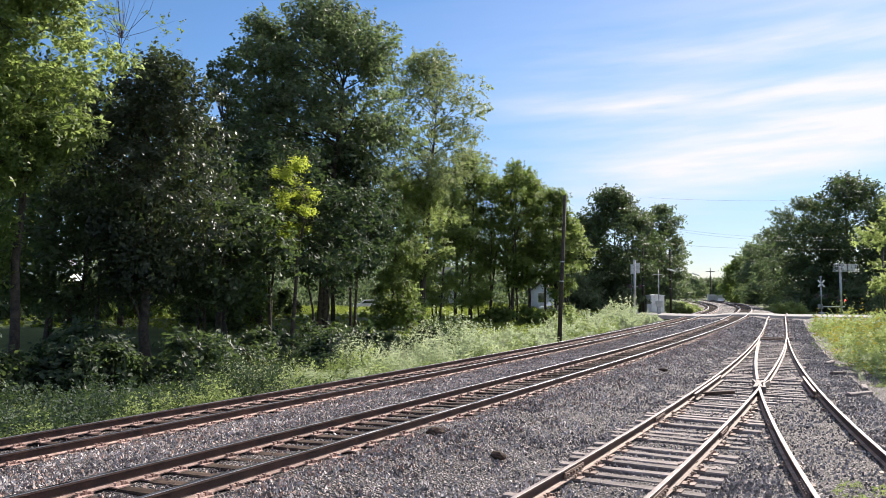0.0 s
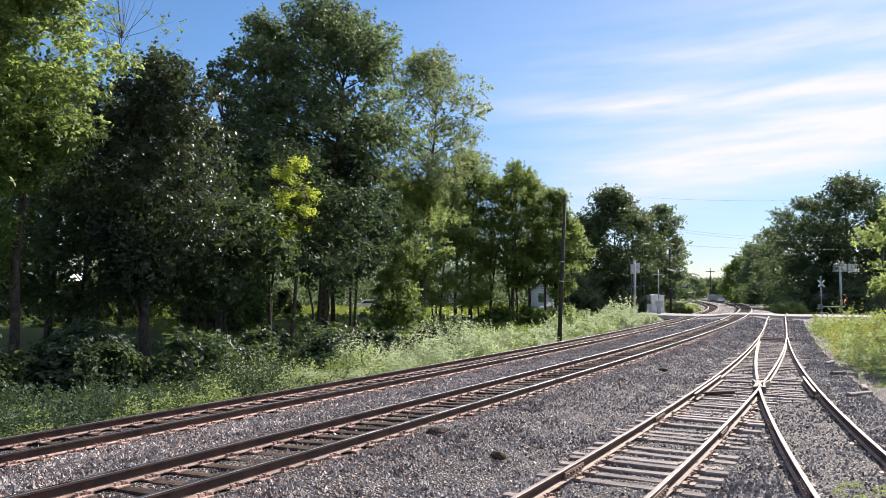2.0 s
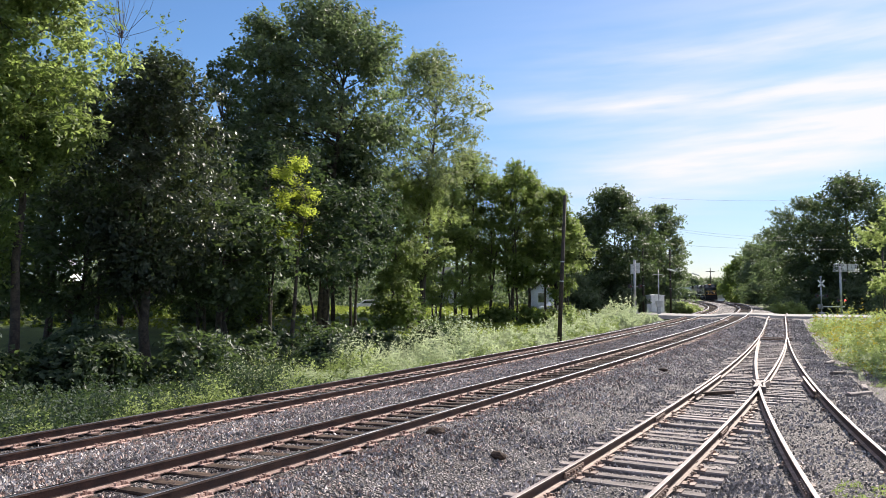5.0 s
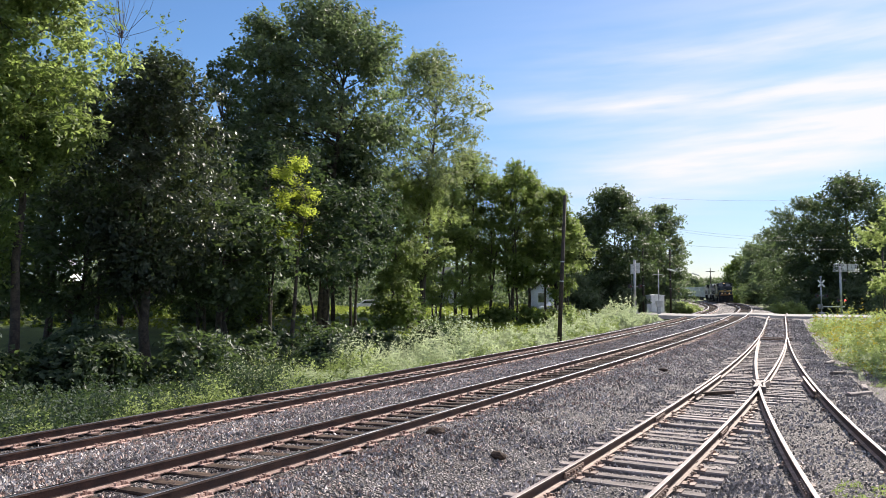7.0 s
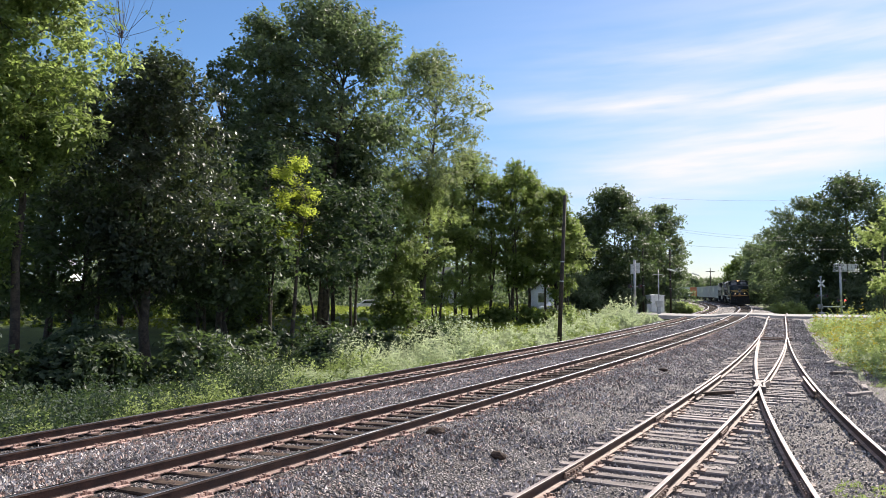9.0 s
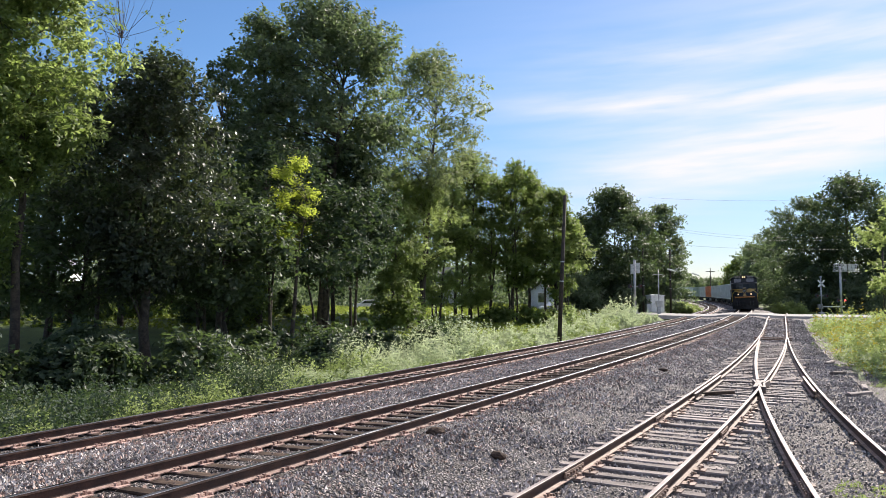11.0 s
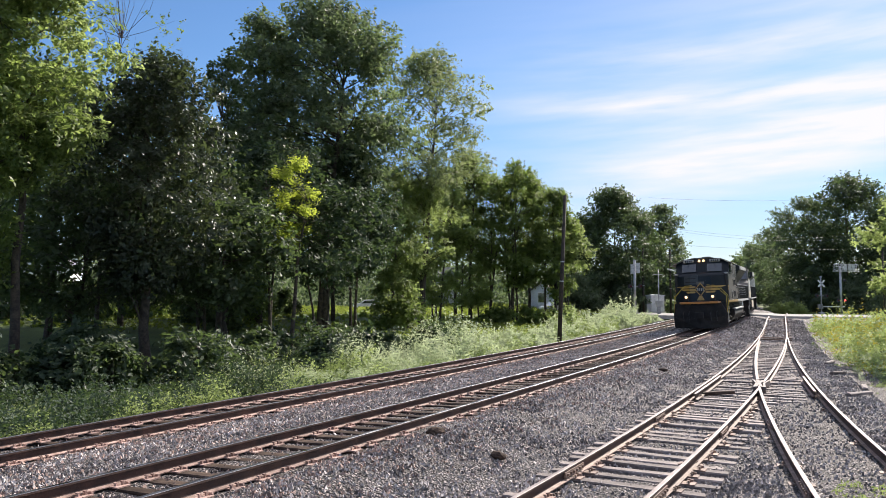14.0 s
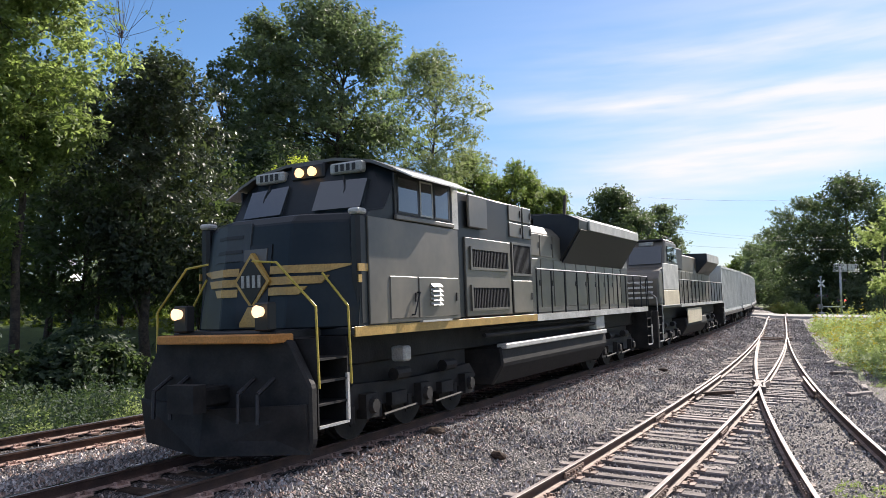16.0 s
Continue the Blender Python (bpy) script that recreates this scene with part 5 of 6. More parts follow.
        bm.faces.new(front), bm.faces.new(back[::-1])
        for i in range(4):
            bm.faces.new((front[i], back[i], back[(i + 1) % 4], front[(i + 1) % 4]))
        w = part("windscreen", bm, M_CABGLASS, ob, "cab windscreen reflecting the sky")
        bm = rods(BM(), [(s * 0.75, -2.24, 4.08), (s * 0.82, -2.16, 3.85), (s * 0.80, -2.10, 3.66)], 0.012, 5)
        part("wiper", bm, M_GRILLE, w)
        bm = soft(box(BM(), s * 0.78 - 0.31, s * 0.78 + 0.31, -2.40, -2.24, 4.12, 4.30), 0.03)
        nb = part("number_board", bm, M_BOARD, ob, "pale lit number board with dark marks")
        bm = BM()
        for k in range(4):
            box(bm, s * 0.78 - 0.2 + k * 0.11, s * 0.78 - 0.2 + k * 0.11 + 0.065, -2.24, -2.232, 4.155, 4.265)
        part("marks", bm, M_GRILLE, nb)
    for x in (-0.13, 0.13):
        cylinder_lamp("headlight", ob, (x, -2.24, 4.22), 0.08, M_LAMP_ON, "lit warm headlight")
        cylinder_lamp("ditch_light", ob, (x / 0.13 * 0.76, -0.22, 1.98), 0.084, M_DITCH_ON, "lit ditch light")
    part("lamp_housing", soft(box(BM(), -0.34, 0.34, -2.5, -2.27, 4.1, 4.36), 0.03), M_LOCO, ob)
    for x in (-0.76, 0.76):
        part("ditch_light_bracket", soft(box(BM(), x - 0.13, x + 0.13, -0.45, -0.28, 1.72, 2.10), 0.02), M_LOCO, ob)
    # nose door and the yellow winged emblem
    nose_panel("nose_door", (-0.30, 0.30), lambda x: 1.80, lambda x: 2.96, M_LOCO, "black nose door", 0.02)
    nose_panel("nose_grab_panel", (-0.22, 0.22), lambda x: 2.72, lambda x: 2.90, M_LOCO_LIT, "grey nose panel", 0.034)
    nose_panel("access_panel", (0.12, 0.6, 0.98), lambda x: 2.74, lambda x: 3.30, M_NOSE_GREY, "dusty grey access panel of the nose", 0.024)
    for z in (2.86, 3.08):
        nose_panel("step_slot", (0.26, 0.6, 0.88), lambda x: z, lambda x: z + 0.05, M_GRILLE, "dark step slot", 0.034)
    for i, (z, half) in enumerate(((2.57, 1.5), (2.41, 1.16), (2.26, 0.88))):
        for s in (-1, 1):
            xs = [s * v for v in (0.30, 0.62, min(half, 1.2) - 0.1, half) if v <= half]
            nose_panel("wing_stripe", xs, lambda x: z - 0.055 + (0.11 if abs(x) == half else 0), lambda x: z + 0.06, M_YELLOW, "yellow wing stripe on the nose", 0.028)
    ey = prow(0, 2.42).y + 0.03
    em = part("emblem", prism(BM(), [(0, 2.84), (0.34, 2.42), (0, 2.0), (-0.34, 2.42)], ey - 0.06, ey + 0.04, "y"), M_YELLOW, ob, "yellow and black diamond emblem")
    part("emblem_field", prism(BM(), [(0, 2.76), (0.275, 2.42), (0, 2.08), (-0.275, 2.42)], ey, ey + 0.05, "y"), M_LOCO, em)
    for k in range(4):
        part("emblem_bar", box(BM(), -0.19 + k * 0.105, -0.19 + k * 0.105 + 0.055, ey + 0.03, ey + 0.06, 2.33, 2.51), M_BOARD, em)
    nose_panel("emblem_stem", (-0.2, -0.07, 0.07, 0.2), lambda x: 1.76, lambda x: 2.05 if abs(x) < 0.1 else 1.82, M_YELLOW, "yellow stem below the emblem", 0.03)
    for s in (-1, 1):
        # wing wrapped round on to the side
        for z, y1 in ((2.56, -1.75), (2.40, -1.5)):
            part("side_stripe", box(BM(), s * 1.553 - 0.01, s * 1.553 + 0.01, y1, -1.42, z - 0.05, z + 0.06), M_YELLOW, ob, "yellow stripe end on the cab side")
        # corner post with pale cap, nose handrails
        part("nose_corner", soft(box(BM(), s * 1.47 - 0.09, s * 1.47 + 0.09, -1.66, -1.44, 1.72, 3.36), 0.05), M_LOCO, ob)
        part("corner_cap", soft(box(BM(), s * 1.47 - 0.10, s * 1.47 + 0.10, -1.67, -1.43, 3.34, 3.43), 0.03), M_PALE, ob, "pale corner cap")
        railing(ob, [(s * 0.42, -0.5, 2.68), (s * 0.85, -0.5, 2.64), (s * 1.49, -0.52, 2.02), (s * 1.52, -0.52, 0.95)], [], 1.7, 0.017, M_RAILING)
        railing(ob, [(s * 1.12, -1.15, 2.5), (s * 1.52, -1.2, 2.02), (s * 1.55, -1.2, 0.95)], [], 1.7, 0.017, M_RAILING)
        # cab side: lower wall, window, visor
        x = s * 1.56
        part("cab_side", soft(box(BM(), x - 0.02, x + 0.02, -4.5, -1.66, 1.74, 3.32), 0.01), M_LOCO_LIT, ob, "black cab side lightened for the sun on it")
        part("window_recess", box(BM(), x - 0.012, x + 0.012, -4.28, -2.42, 3.40, 4.06), M_GRILLE, ob)
        for y0, y1 in ((-3.15, -2.5), (-3.62, -3.2), (-4.2, -3.68)):
            wf = BM()
            for a in ((y0, y1, 3.44, 3.47), (y0, y1, 4.0, 4.03), (y0, y0 + 0.03, 3.47, 4.0), (y1 - 0.03, y1, 3.47, 4.0)):
                box(wf, x - 0.005 + s * 0.015, x + 0.025 * 1 + s * 0.015 - 0.01, *a)
            fr = part("window_frame", wf, M_PALE if y0 == -3.62 else M_LOCO, ob)
            part("window_pane", box(BM(), x + s * 0.013 - 0.004, x + s * 0.013 + 0.004, y0 + 0.03, y1 - 0.03, 3.47, 4.0), M_SIDEGLASS, fr)
        part("window_sill", soft(box(BM(), x - 0.03 + s * 0.03, x + 0.03 + s * 0.03, -4.3, -2.4, 3.33, 3.40), 0.01), M_LOCO_LIT, ob)
        bm = BM()
        prism(bm, [(s * 1.56, 4.12), (s * 1.91, 3.95), (s * 1.91, 3.975), (s * 1.56, 4.15)], -4.50, -2.40, "y")
        part("sun_visor", bm, M_PALE, ob, "pale sun visor over the cab window")
        part("corner_pillar", box(BM(), x - 0.025, x + 0.025, -4.52, -4.30, 3.32, 4.1), M_PALE, ob)
        # cab-side doors and the white louvre
        bolt_door(ob, x + s * 0.022, s, -3.0, -2.2, 1.80, 2.45, M_LOCO_LIT, "battery_door")
        part("grab_iron", rods(BM(), [(x + s * 0.02, -2.98, 2.2), (x + s * 0.09, -2.98, 2.2), (x + s * 0.09, -2.80, 1.85), (x + s * 0.02, -2.80, 1.85)], 0.014), M_LOCO, ob)
        bolt_door(ob, x + s * 0.022, s, -4.4, -3.05, 1.80, 2.45, M_LOCO_LIT, "equipment_door")
        bm = BM()
        for k in range(5):
            prism(bm, [(x + s * 0.04, 2.0 + k * 0.075), (x + s * 0.10, 1.985 + k * 0.075), (x + s * 0.04, 2.05 + k * 0.075)], -3.75, -3.42, "y")
        part("louvre", bm, M_PALE, ob, "white slatted louvre")
        part("kick_step", box(BM(), x + s * 0.03 - 0.03, x + s * 0.03 + 0.03, -4.1, -3.1, 1.72, 1.75), M_PALE, ob)
        # machinery casing behind the cab, with intakes
        part("casing", soft(box(BM(), min(s * 0.4, s * 1.5), max(s * 0.4, s * 1.5), -8.2, -4.62, 1.73, 4.05), 0.03), M_LOCO, ob, "black machinery casing")
        xc = s * 1.51
        part("casing_panel", soft(box(BM(), xc - 0.03, xc + 0.03, -6.9, -4.85, 1.76, 3.22), 0.012), M_LOCO_LIT, ob, "grey casing panel")
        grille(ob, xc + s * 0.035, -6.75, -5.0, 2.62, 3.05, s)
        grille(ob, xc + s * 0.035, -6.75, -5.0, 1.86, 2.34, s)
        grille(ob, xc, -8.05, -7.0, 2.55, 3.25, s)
        bolt_door(ob, xc + s * 0.02, s, -8.05, -7.0, 1.78, 2.45, M_LOCO_LIT)
        part("filter_box", soft(box(BM(), xc - 0.02, xc + s * 0.1 + 0.02, -5.75, -4.95, 3.40, 4.02), 0.02), M_LOCO_LIT, ob, "slanted grey filter box")
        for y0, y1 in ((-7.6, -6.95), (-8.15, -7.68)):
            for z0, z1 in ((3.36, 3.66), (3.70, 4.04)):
                bolt_door(ob, xc, s, y0, y1, z0, z1, M_LOCO_LIT)
        # long hood with doors, radiator wings
        xh = s * 0.93
        for i in range(11):
            y1 = -8.35 - i * 0.9
            bolt_door(ob, xh, s, y1 - 0.84, y1, 1.86, 3.05, M_LOCO_LIT if i < 10 else M_LOCO)
            if i < 4:
                bolt_door(ob, xh, s, y1 - 0.84, y1, 3.12, 3.66, M_LOCO_LIT)
        bm = prism(BM(), [(s * 0.9, 3.0), (s * 1.48, 3.86), (s * 1.5, 4.12), (s * 1.1, 4.30), (s * 0.2, 4.34), (s * 0.2, 3.0)], -17.6, -11.6, "y")
        part("radiator_wing", soft(bm, 0.02), M_LOCO, ob, "black flared radiator wing")
        part("radiator_screen", prism(BM(), [(s * 0.93, 3.03), (s * 1.49, 3.86), (s * 1.51, 3.85), (s * 0.96, 3.0)], -17.5, -11.7, "y"), M_GRILLE, ob, "black radiator screen")
        # sunlight on the wing's top edge, painted as a pale strip
        part("wing_sun_edge", prism(BM(), [(s * 1.49, 3.88), (s * 1.53, 3.88), (s * 1.53, 4.13), (s * 1.12, 4.32), (s * 1.1, 4.305), (s * 1.49, 4.11)], -17.62, -12.4, "y"), M_PALE, ob, "radiator wing edge painted pale for sunlight")
        # walkway handrail
        top = [(s * 1.50, -8.4, 2.72), (s * 1.50, -18.6, 2.72)]
        railing(ob, top, [(s * 1.50, -8.4 - 0.93 * k, 2.72) for k in range(12)], 1.72, 0.02, M_LOCO)
        # thin pale rod as a painted highlight along the handrail's top
        part("rail_top_sheen", rods(BM(), [(s * 1.50, -8.4, 2.735), (s * 1.50, -18.6, 2.735)], 0.014), M_PALE, ob)
        railing(ob, [(s * 1.5, -18.65, 2.72), (s * 1.35, -19.0, 2.6), (s * 1.35, -19.05, 0.9)], [], 1.72, 0.02, M_LOCO)
        # air reservoir pipes, sand box, tank ledge
        # a ledge whose pale colour stands for the sun on it
        part("tank_ledge", soft(box(BM(), s * 1.40 - 0.10, s * 1.40 + 0.12, -13.6, -6.6, 1.06, 1.17), 0.02), M_PALE, ob, "fuel tank ledge painted pale for sunlight")
        part("battery_box", soft(box(BM(), s * 1.38 - 0.1, s * 1.38 + 0.12, -13.5, -12.75, 1.2, 1.56), 0.02), M_PALE, ob, "pale steel box")
        bm = BM()
        rods(bm, [(s * 1.4, -13.9, 1.35), (s * 1.4, -5.8, 1.38)], 0.045, 8)
        rods(bm, [(s * 1.3, -13.9, 1.48), (s * 1.3, -5.8, 1.5)], 0.03, 8)
        part("air_pipe", bm, M_UNDER, ob)
        part("brake_cylinder", soft(box(BM(), s * 1.3 - 0.12, s * 1.3 + 0.14, -3.05, -2.82, 1.12, 1.36), 0.03), M_BOARD, ob, "pale brake cylinder")
    part("hood", soft(prism(BM(), [(-0.92, 1.72), (-0.92, 3.7), (-0.7, 3.92), (0.7, 3.92), (0.92, 3.7), (0.92, 1.72)], -18.3, -8.15, "y"), 0.02), M_LOCO_LIT, ob, "black long hood lightened for the sun on it")
    part("fuel_tank", soft(prism(BM(), [(-1.42, 1.1), (-1.46, 0.75), (-1.2, 0.34), (1.2, 0.34), (1.46, 0.75), (1.42, 1.1)], -13.7, -6.5, "y"), 0.04), M_UNDER, ob, "grimy fuel tank")
    bm = BM()
    for y in (-12.6, -14.2, -15.8):
        rod(bm, (0, y, 4.30), (0, y, 4.42), 0.55, 0.52, 20)
    part("radiator_fan", bm, M_GRILLE, ob)
    part("exhaust_stack", soft(box(BM(), -0.35, 0.35, -10.2, -9.5, 3.9, 4.2), 0.03), M_UNDER, ob)
    part("horn", rods(BM(), [(-0.3, -4.9, 4.3), (-0.3, -4.5, 4.52), (0.2, -4.5, 4.52)], 0.05), M_LOCO, ob)
    bm = BM()
    for k in range(9):
        rod(bm, (-1.1 + 0.28 * k, -5.2, 4.05), (-1.1 + 0.28 * k, -5.2, 4.18), 0.03, n=6)
    part("roof_fitting", bm, M_LOCO, ob)
    return ob, wheels


def second_locomotive():
    ob = tagged(new("locomotive"), "black diesel locomotive with white nose stripes, one cab side painted pale for sunlight", "locomotive", group="locomotives of the train")
    wheels = truck(ob, -3.9, 3, 1.6) + truck(ob, -15.4, 3, 1.6)
    part("underframe", soft(box(BM(), -1.0, 1.0, -18.9, -0.6, 1.12, 1.62), 0.03), M_UNDER, ob)
    part("platform", soft(prism(BM(), [(-1.53, -18.3), (-0.98, -18.3), (-0.98, -19.0), (0.98, -19.0), (0.98, -18.3), (1.53, -18.3), (1.53, -1.25), (0.98, -1.25), (0.98, -0.35), (-0.98, -0.35), (-0.98, -1.25), (-1.53, -1.25)], 1.60, 1.72, "z"), 0.02), M_LOCO, ob)
    part("pilot", soft(prism(BM(), [(-1.5, 0.2), (-1.5, 1.55), (1.5, 1.55), (1.5, 0.2)], -0.5, -0.34, "y"), 0.03), M_UNDER, ob)
    # nose, cab
    bm = prism(BM(), [(-1.0, 1.72), (-1.02, 2.72), (-1.3, 3.0), (-2.2, 3.18), (-2.6, 4.05), (-2.75, 4.2), (-4.9, 4.2), (-4.9, 1.72)], -1.48, 1.48, "x")
    part("cab", soft(bm, 0.09, 2), M_LOCO_LIT, ob, "black rounded cab lightened for the sun on it")
    for k in range(4):
        part("nose_stripe", soft(box(BM(), -1.25, 1.25, -1.02, -0.985, 1.98 + k * 0.19, 2.05 + k * 0.19), 0.005), M_WHITE, ob, "white stripe across the nose")
    for s in (-1, 1):
        bm = BM()
        pts = [(s * 0.12, -2.24, 3.3), (s * 1.36, -2.24, 3.3), (s * 1.36, -2.56, 3.98), (s * 0.12, -2.56, 3.98)]
        f = [bm.verts.new((p[0], p[1] + 0.03, p[2] + 0.01)) for p in pts]
        b = [bm.verts.new((p[0], p[1] - 0.02, p[2])) for p in pts]
        bm.faces.new(f), bm.faces.new(b[::-1])
        for i in range(4):
            bm.faces.new((f[i], b[i], b[(i + 1) % 4], f[(i + 1) % 4]))
        part("windscreen", bm, M_CABGLASS, ob, "dark windscreen")
        x = s * 1.5
        # the sunward wall is coloured paler than the other, as if lit
        part("cab_side", soft(box(BM(), x - 0.012, x + 0.012, -4.85, -1.7, 2.3, 3.3), 0.008), M_PALE if s < 0 else M_LOCO_LIT, ob, "cab side painted bright grey for sunlight")
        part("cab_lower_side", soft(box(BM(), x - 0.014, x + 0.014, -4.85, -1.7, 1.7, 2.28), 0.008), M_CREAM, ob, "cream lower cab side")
        for y0, y1 in ((-3.5, -2.75), (-4.05, -3.6), (-4.6, -4.12)):
            part("window_pane", box(BM(), x - 0.016, x + 0.016, y0, y1, 3.4, 3.98), M_CABGLASS, ob)
        bm = rods(BM(), [(s * 1.35, -2.9, 4.22), (s * 1.35, -2.9, 4.38), (s * 1.35, -4.7, 4.38), (s * 1.35, -4.7, 4.22)], 0.02)
        part("roof_rail", bm, M_LOCO, ob)
        bm = prism(BM(), [(s * 0.85, 3.1), (s * 1.44, 3.75), (s * 1.46, 4.2), (s * 0.2, 4.25), (s * 0.2, 3.1)], -17.9, -13.6, "y")
        part("radiator_wing", soft(bm, 0.02), M_LOCO, ob, "black radiator wing")
        # pale strip imitating sun on the black wing's outer edge
        part("wing_edge_sunlit", box(BM(), s * 1.47 - 0.015, s * 1.47 + 0.015, -17.9, -13.6, 3.78, 4.18), M_PALE, ob)
        for i in range(9):
            bolt_door(ob, s * 0.92, s, -6.5 - i * 1.2, -5.4 - i * 1.2, 1.85, 3.2, M_LOCO_LIT)
        railing(ob, [(s * 1.48, -5.1, 2.72), (s * 1.48, -18.6, 2.72)], [(s * 1.48, -5.1 - 1.03 * k, 2.72) for k in range(14)], 1.72, 0.02, M_LOCO)
        # painted highlight on this handrail too, a thin pale rod
        part("rail_top_sheen", rods(BM(), [(s * 1.48, -5.1, 2.735), (s * 1.48, -18.6, 2.735)], 0.014), M_PALE, ob)
        part("side_sill", box(BM(), s * 1.535 - 0.01, s * 1.535 + 0.01, -18.3, -5.0, 1.6, 1.72), M_PALE, ob)
        railing(ob, [(s * 0.5, -0.5, 2.6), (s * 0.9, -0.5, 2.5), (s * 1.46, -0.52, 2.0), (s * 1.5, -0.52, 0.9)], [], 1.7, 0.02, M_BOARD)
        railing(ob, [(s * 1.2, -1.15, 2.45), (s * 1.5, -1.2, 2.0), (s * 1.53, -1.2, 0.9)], [], 1.7, 0.02, M_BOARD)
        steps(ob, s, -1.18, -0.52)
        steps(ob, s, -18.95, -18.35)
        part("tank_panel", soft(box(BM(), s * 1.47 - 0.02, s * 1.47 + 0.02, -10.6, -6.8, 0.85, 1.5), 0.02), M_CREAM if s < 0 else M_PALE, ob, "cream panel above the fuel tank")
    part("headlight", soft(box(BM(), -0.28, 0.28, -2.7, -2.55, 4.02, 4.16), 0.03), M_DITCH_ON, ob, "lit headlight pair")
    for s in (-1, 1):
        part("number_board", soft(box(BM(), s * 0.75 - 0.28, s * 0.75 + 0.28, -2.72, -2.56, 4.03, 4.17), 0.02), M_BOARD, ob)
    part("cab_roof", soft(box(BM(), -1.4, 1.4, -4.9, -2.6, 4.18, 4.28), 0.04), M_LOCO, ob)
    part("hood", soft(box(BM(), -0.9, 0.9, -18.3, -4.95, 1.72, 4.0), 0.05), M_LOCO_LIT, ob, "black long hood lightened for the sun on it")
    part("casing", soft(box(BM(), -1.3, 1.3, -7.2, -5.0, 3.2, 4.1), 0.03), M_LOCO, ob)
    part("fuel_tank", soft(prism(BM(), [(-1.42, 1.1), (-1.46, 0.75), (-1.2, 0.34), (1.2, 0.34), (1.46, 0.75), (1.42, 1.1)], -12.4, -6.6, "y"), 0.04), M_UNDER, ob)
    return ob, wheels


def ribbed(bm, x, y0, y1, z0, z1, n, d=0.03):
    for k in range(n):
        y = y0 + (y1 - y0) * (k + 0.5) / n
        box(bm, x - d, x + d, y - 0.05, y + 0.05, z0, z1)
    return bm


def freight_car(material, label, low=1.0, high=3.78):
    """A flat skeleton car on two bogies that carries one ribbed container."""
    ob = tagged(new("container_car"), label, "freight car", group="cars of the train")
    bm = box(BM(), -0.35, 0.35, -14.4, -0.4, 0.75, 1.0)
    for y in (-1.0, -4.5, -7.4, -10.3, -13.8):
        box(bm, -1.3, 1.3, y - 0.25, y + 0.25, 0.78, 0.99)
    for s in (-1, 1):
        box(bm, s * 1.3 - 0.06, s * 1.3 + 0.06, -14.2, -0.6, 0.80, 0.98)
    part("underframe", bm, M_UNDER, ob)
    for yc in (-2.0, -12.8):
        b2 = BM()
        for s in (-1, 1):
            prism(b2, [(yc - 1.1, 0.45), (yc - 0.4, 0.72), (yc + 0.4, 0.72), (yc + 1.1, 0.45), (yc + 0.5, 0.32), (yc - 0.5, 0.32)], s * 1.0 - 0.07, s * 1.0 + 0.07, "x")
        for y in (yc - 0.85, yc + 0.85):
            for s in (-1, 1):
                rod(b2, (s * 0.70, y, 0.42), (s * 0.84, y, 0.42), 0.42, n=18)
        part("truck", b2, M_UNDER, ob)
    part("container", soft(box(BM(), -1.26, 1.26, -14.2, -0.6, low, high), 0.03), material, ob)
    bm = BM()
    for s in (-1, 1):
        ribbed(bm, s * 1.265, -14.0, -0.8, low + 0.15, high - 0.12, 26, 0.018)
        box(bm, s * 1.27 - 0.03, s * 1.27 + 0.03, -14.2, -0.6, high - 0.12, high + 0.01)
        box(bm, s * 1.27 - 0.03, s * 1.27 + 0.03, -14.2, -0.6, low, low + 0.14)
        for y in (-14.15, -0.65):
            box(bm, s * 1.23 - 0.08, s * 1.23 + 0.08, y - 0.07, y + 0.07, low, high + 0.015)
    for k in range(6):
        x = -1.05 + 0.42 * k
        box(bm, x - 0.04, x + 0.04, -0.605, -0.57, low + 0.1, high - 0.1)
    part("container_rib", bm, material, ob)
    return ob


# distance of the train's front along the line, against time
TRAIN_T = [0, 3, 5, 7, 9, 11, 12, 13, 14, 15, 16]
TRAIN_S = [293.5, 236.0, 197.5, 159.5, 122.3, 85.0, 66.3, 47.6, 28.6, 8.9, -11.15]
TRAIN_FIT = np.polyfit(TRAIN_T, TRAIN_S, 4)


def vehicle_pose(s, back):
    """Pose of a vehicle with its front at station s: it sits on the line at its two bogies."""
    x1, y1, _ = on_line(s + 2.8)
    x2, y2, _ = on_line(s + back)
    d = Vector((x1 - x2, y1 - y2, 0)).normalized()
    return pose(float(x1 + d.x * 2.8), float(y1 + d.y * 2.8), Z_B, 0, 2.3, math.degrees(math.atan2(-d.x, d.y)))


TRAIN = []            # vehicle, its distance behind the front, where its rear bogie stands


def build_train():
    lead, w1 = lead_locomotive()
    second, w2 = second_locomotive()
    TRAIN.append((lead, 0.0, 15.6))
    TRAIN.append((second, 19.6, 15.4))
    cars = [freight_car(M_BOX_GREY, "flat car carrying a pale grey ribbed container"), freight_car(M_BOX_ORANGE, "flat car carrying an orange ribbed container"), freight_car(M_BOX_GREEN, "flat car carrying a grey-green ribbed container")]
    order = [0, 0, 0, 0, 1, 0, 2, 0, 0, 2]
    for i, k in enumerate(order):
        TRAIN.append((cars[k] if order.index(k) == i else copy_thing(cars[k], Matrix()), 39.4 + 15.0 * i, 12.8))
    return w1 + w2


WHEELS = build_train()
# ---- the level crossing and what stands round it ----
def base_z(x, y):
    return float(land_height(np.array([x]), np.array([y]))[0])


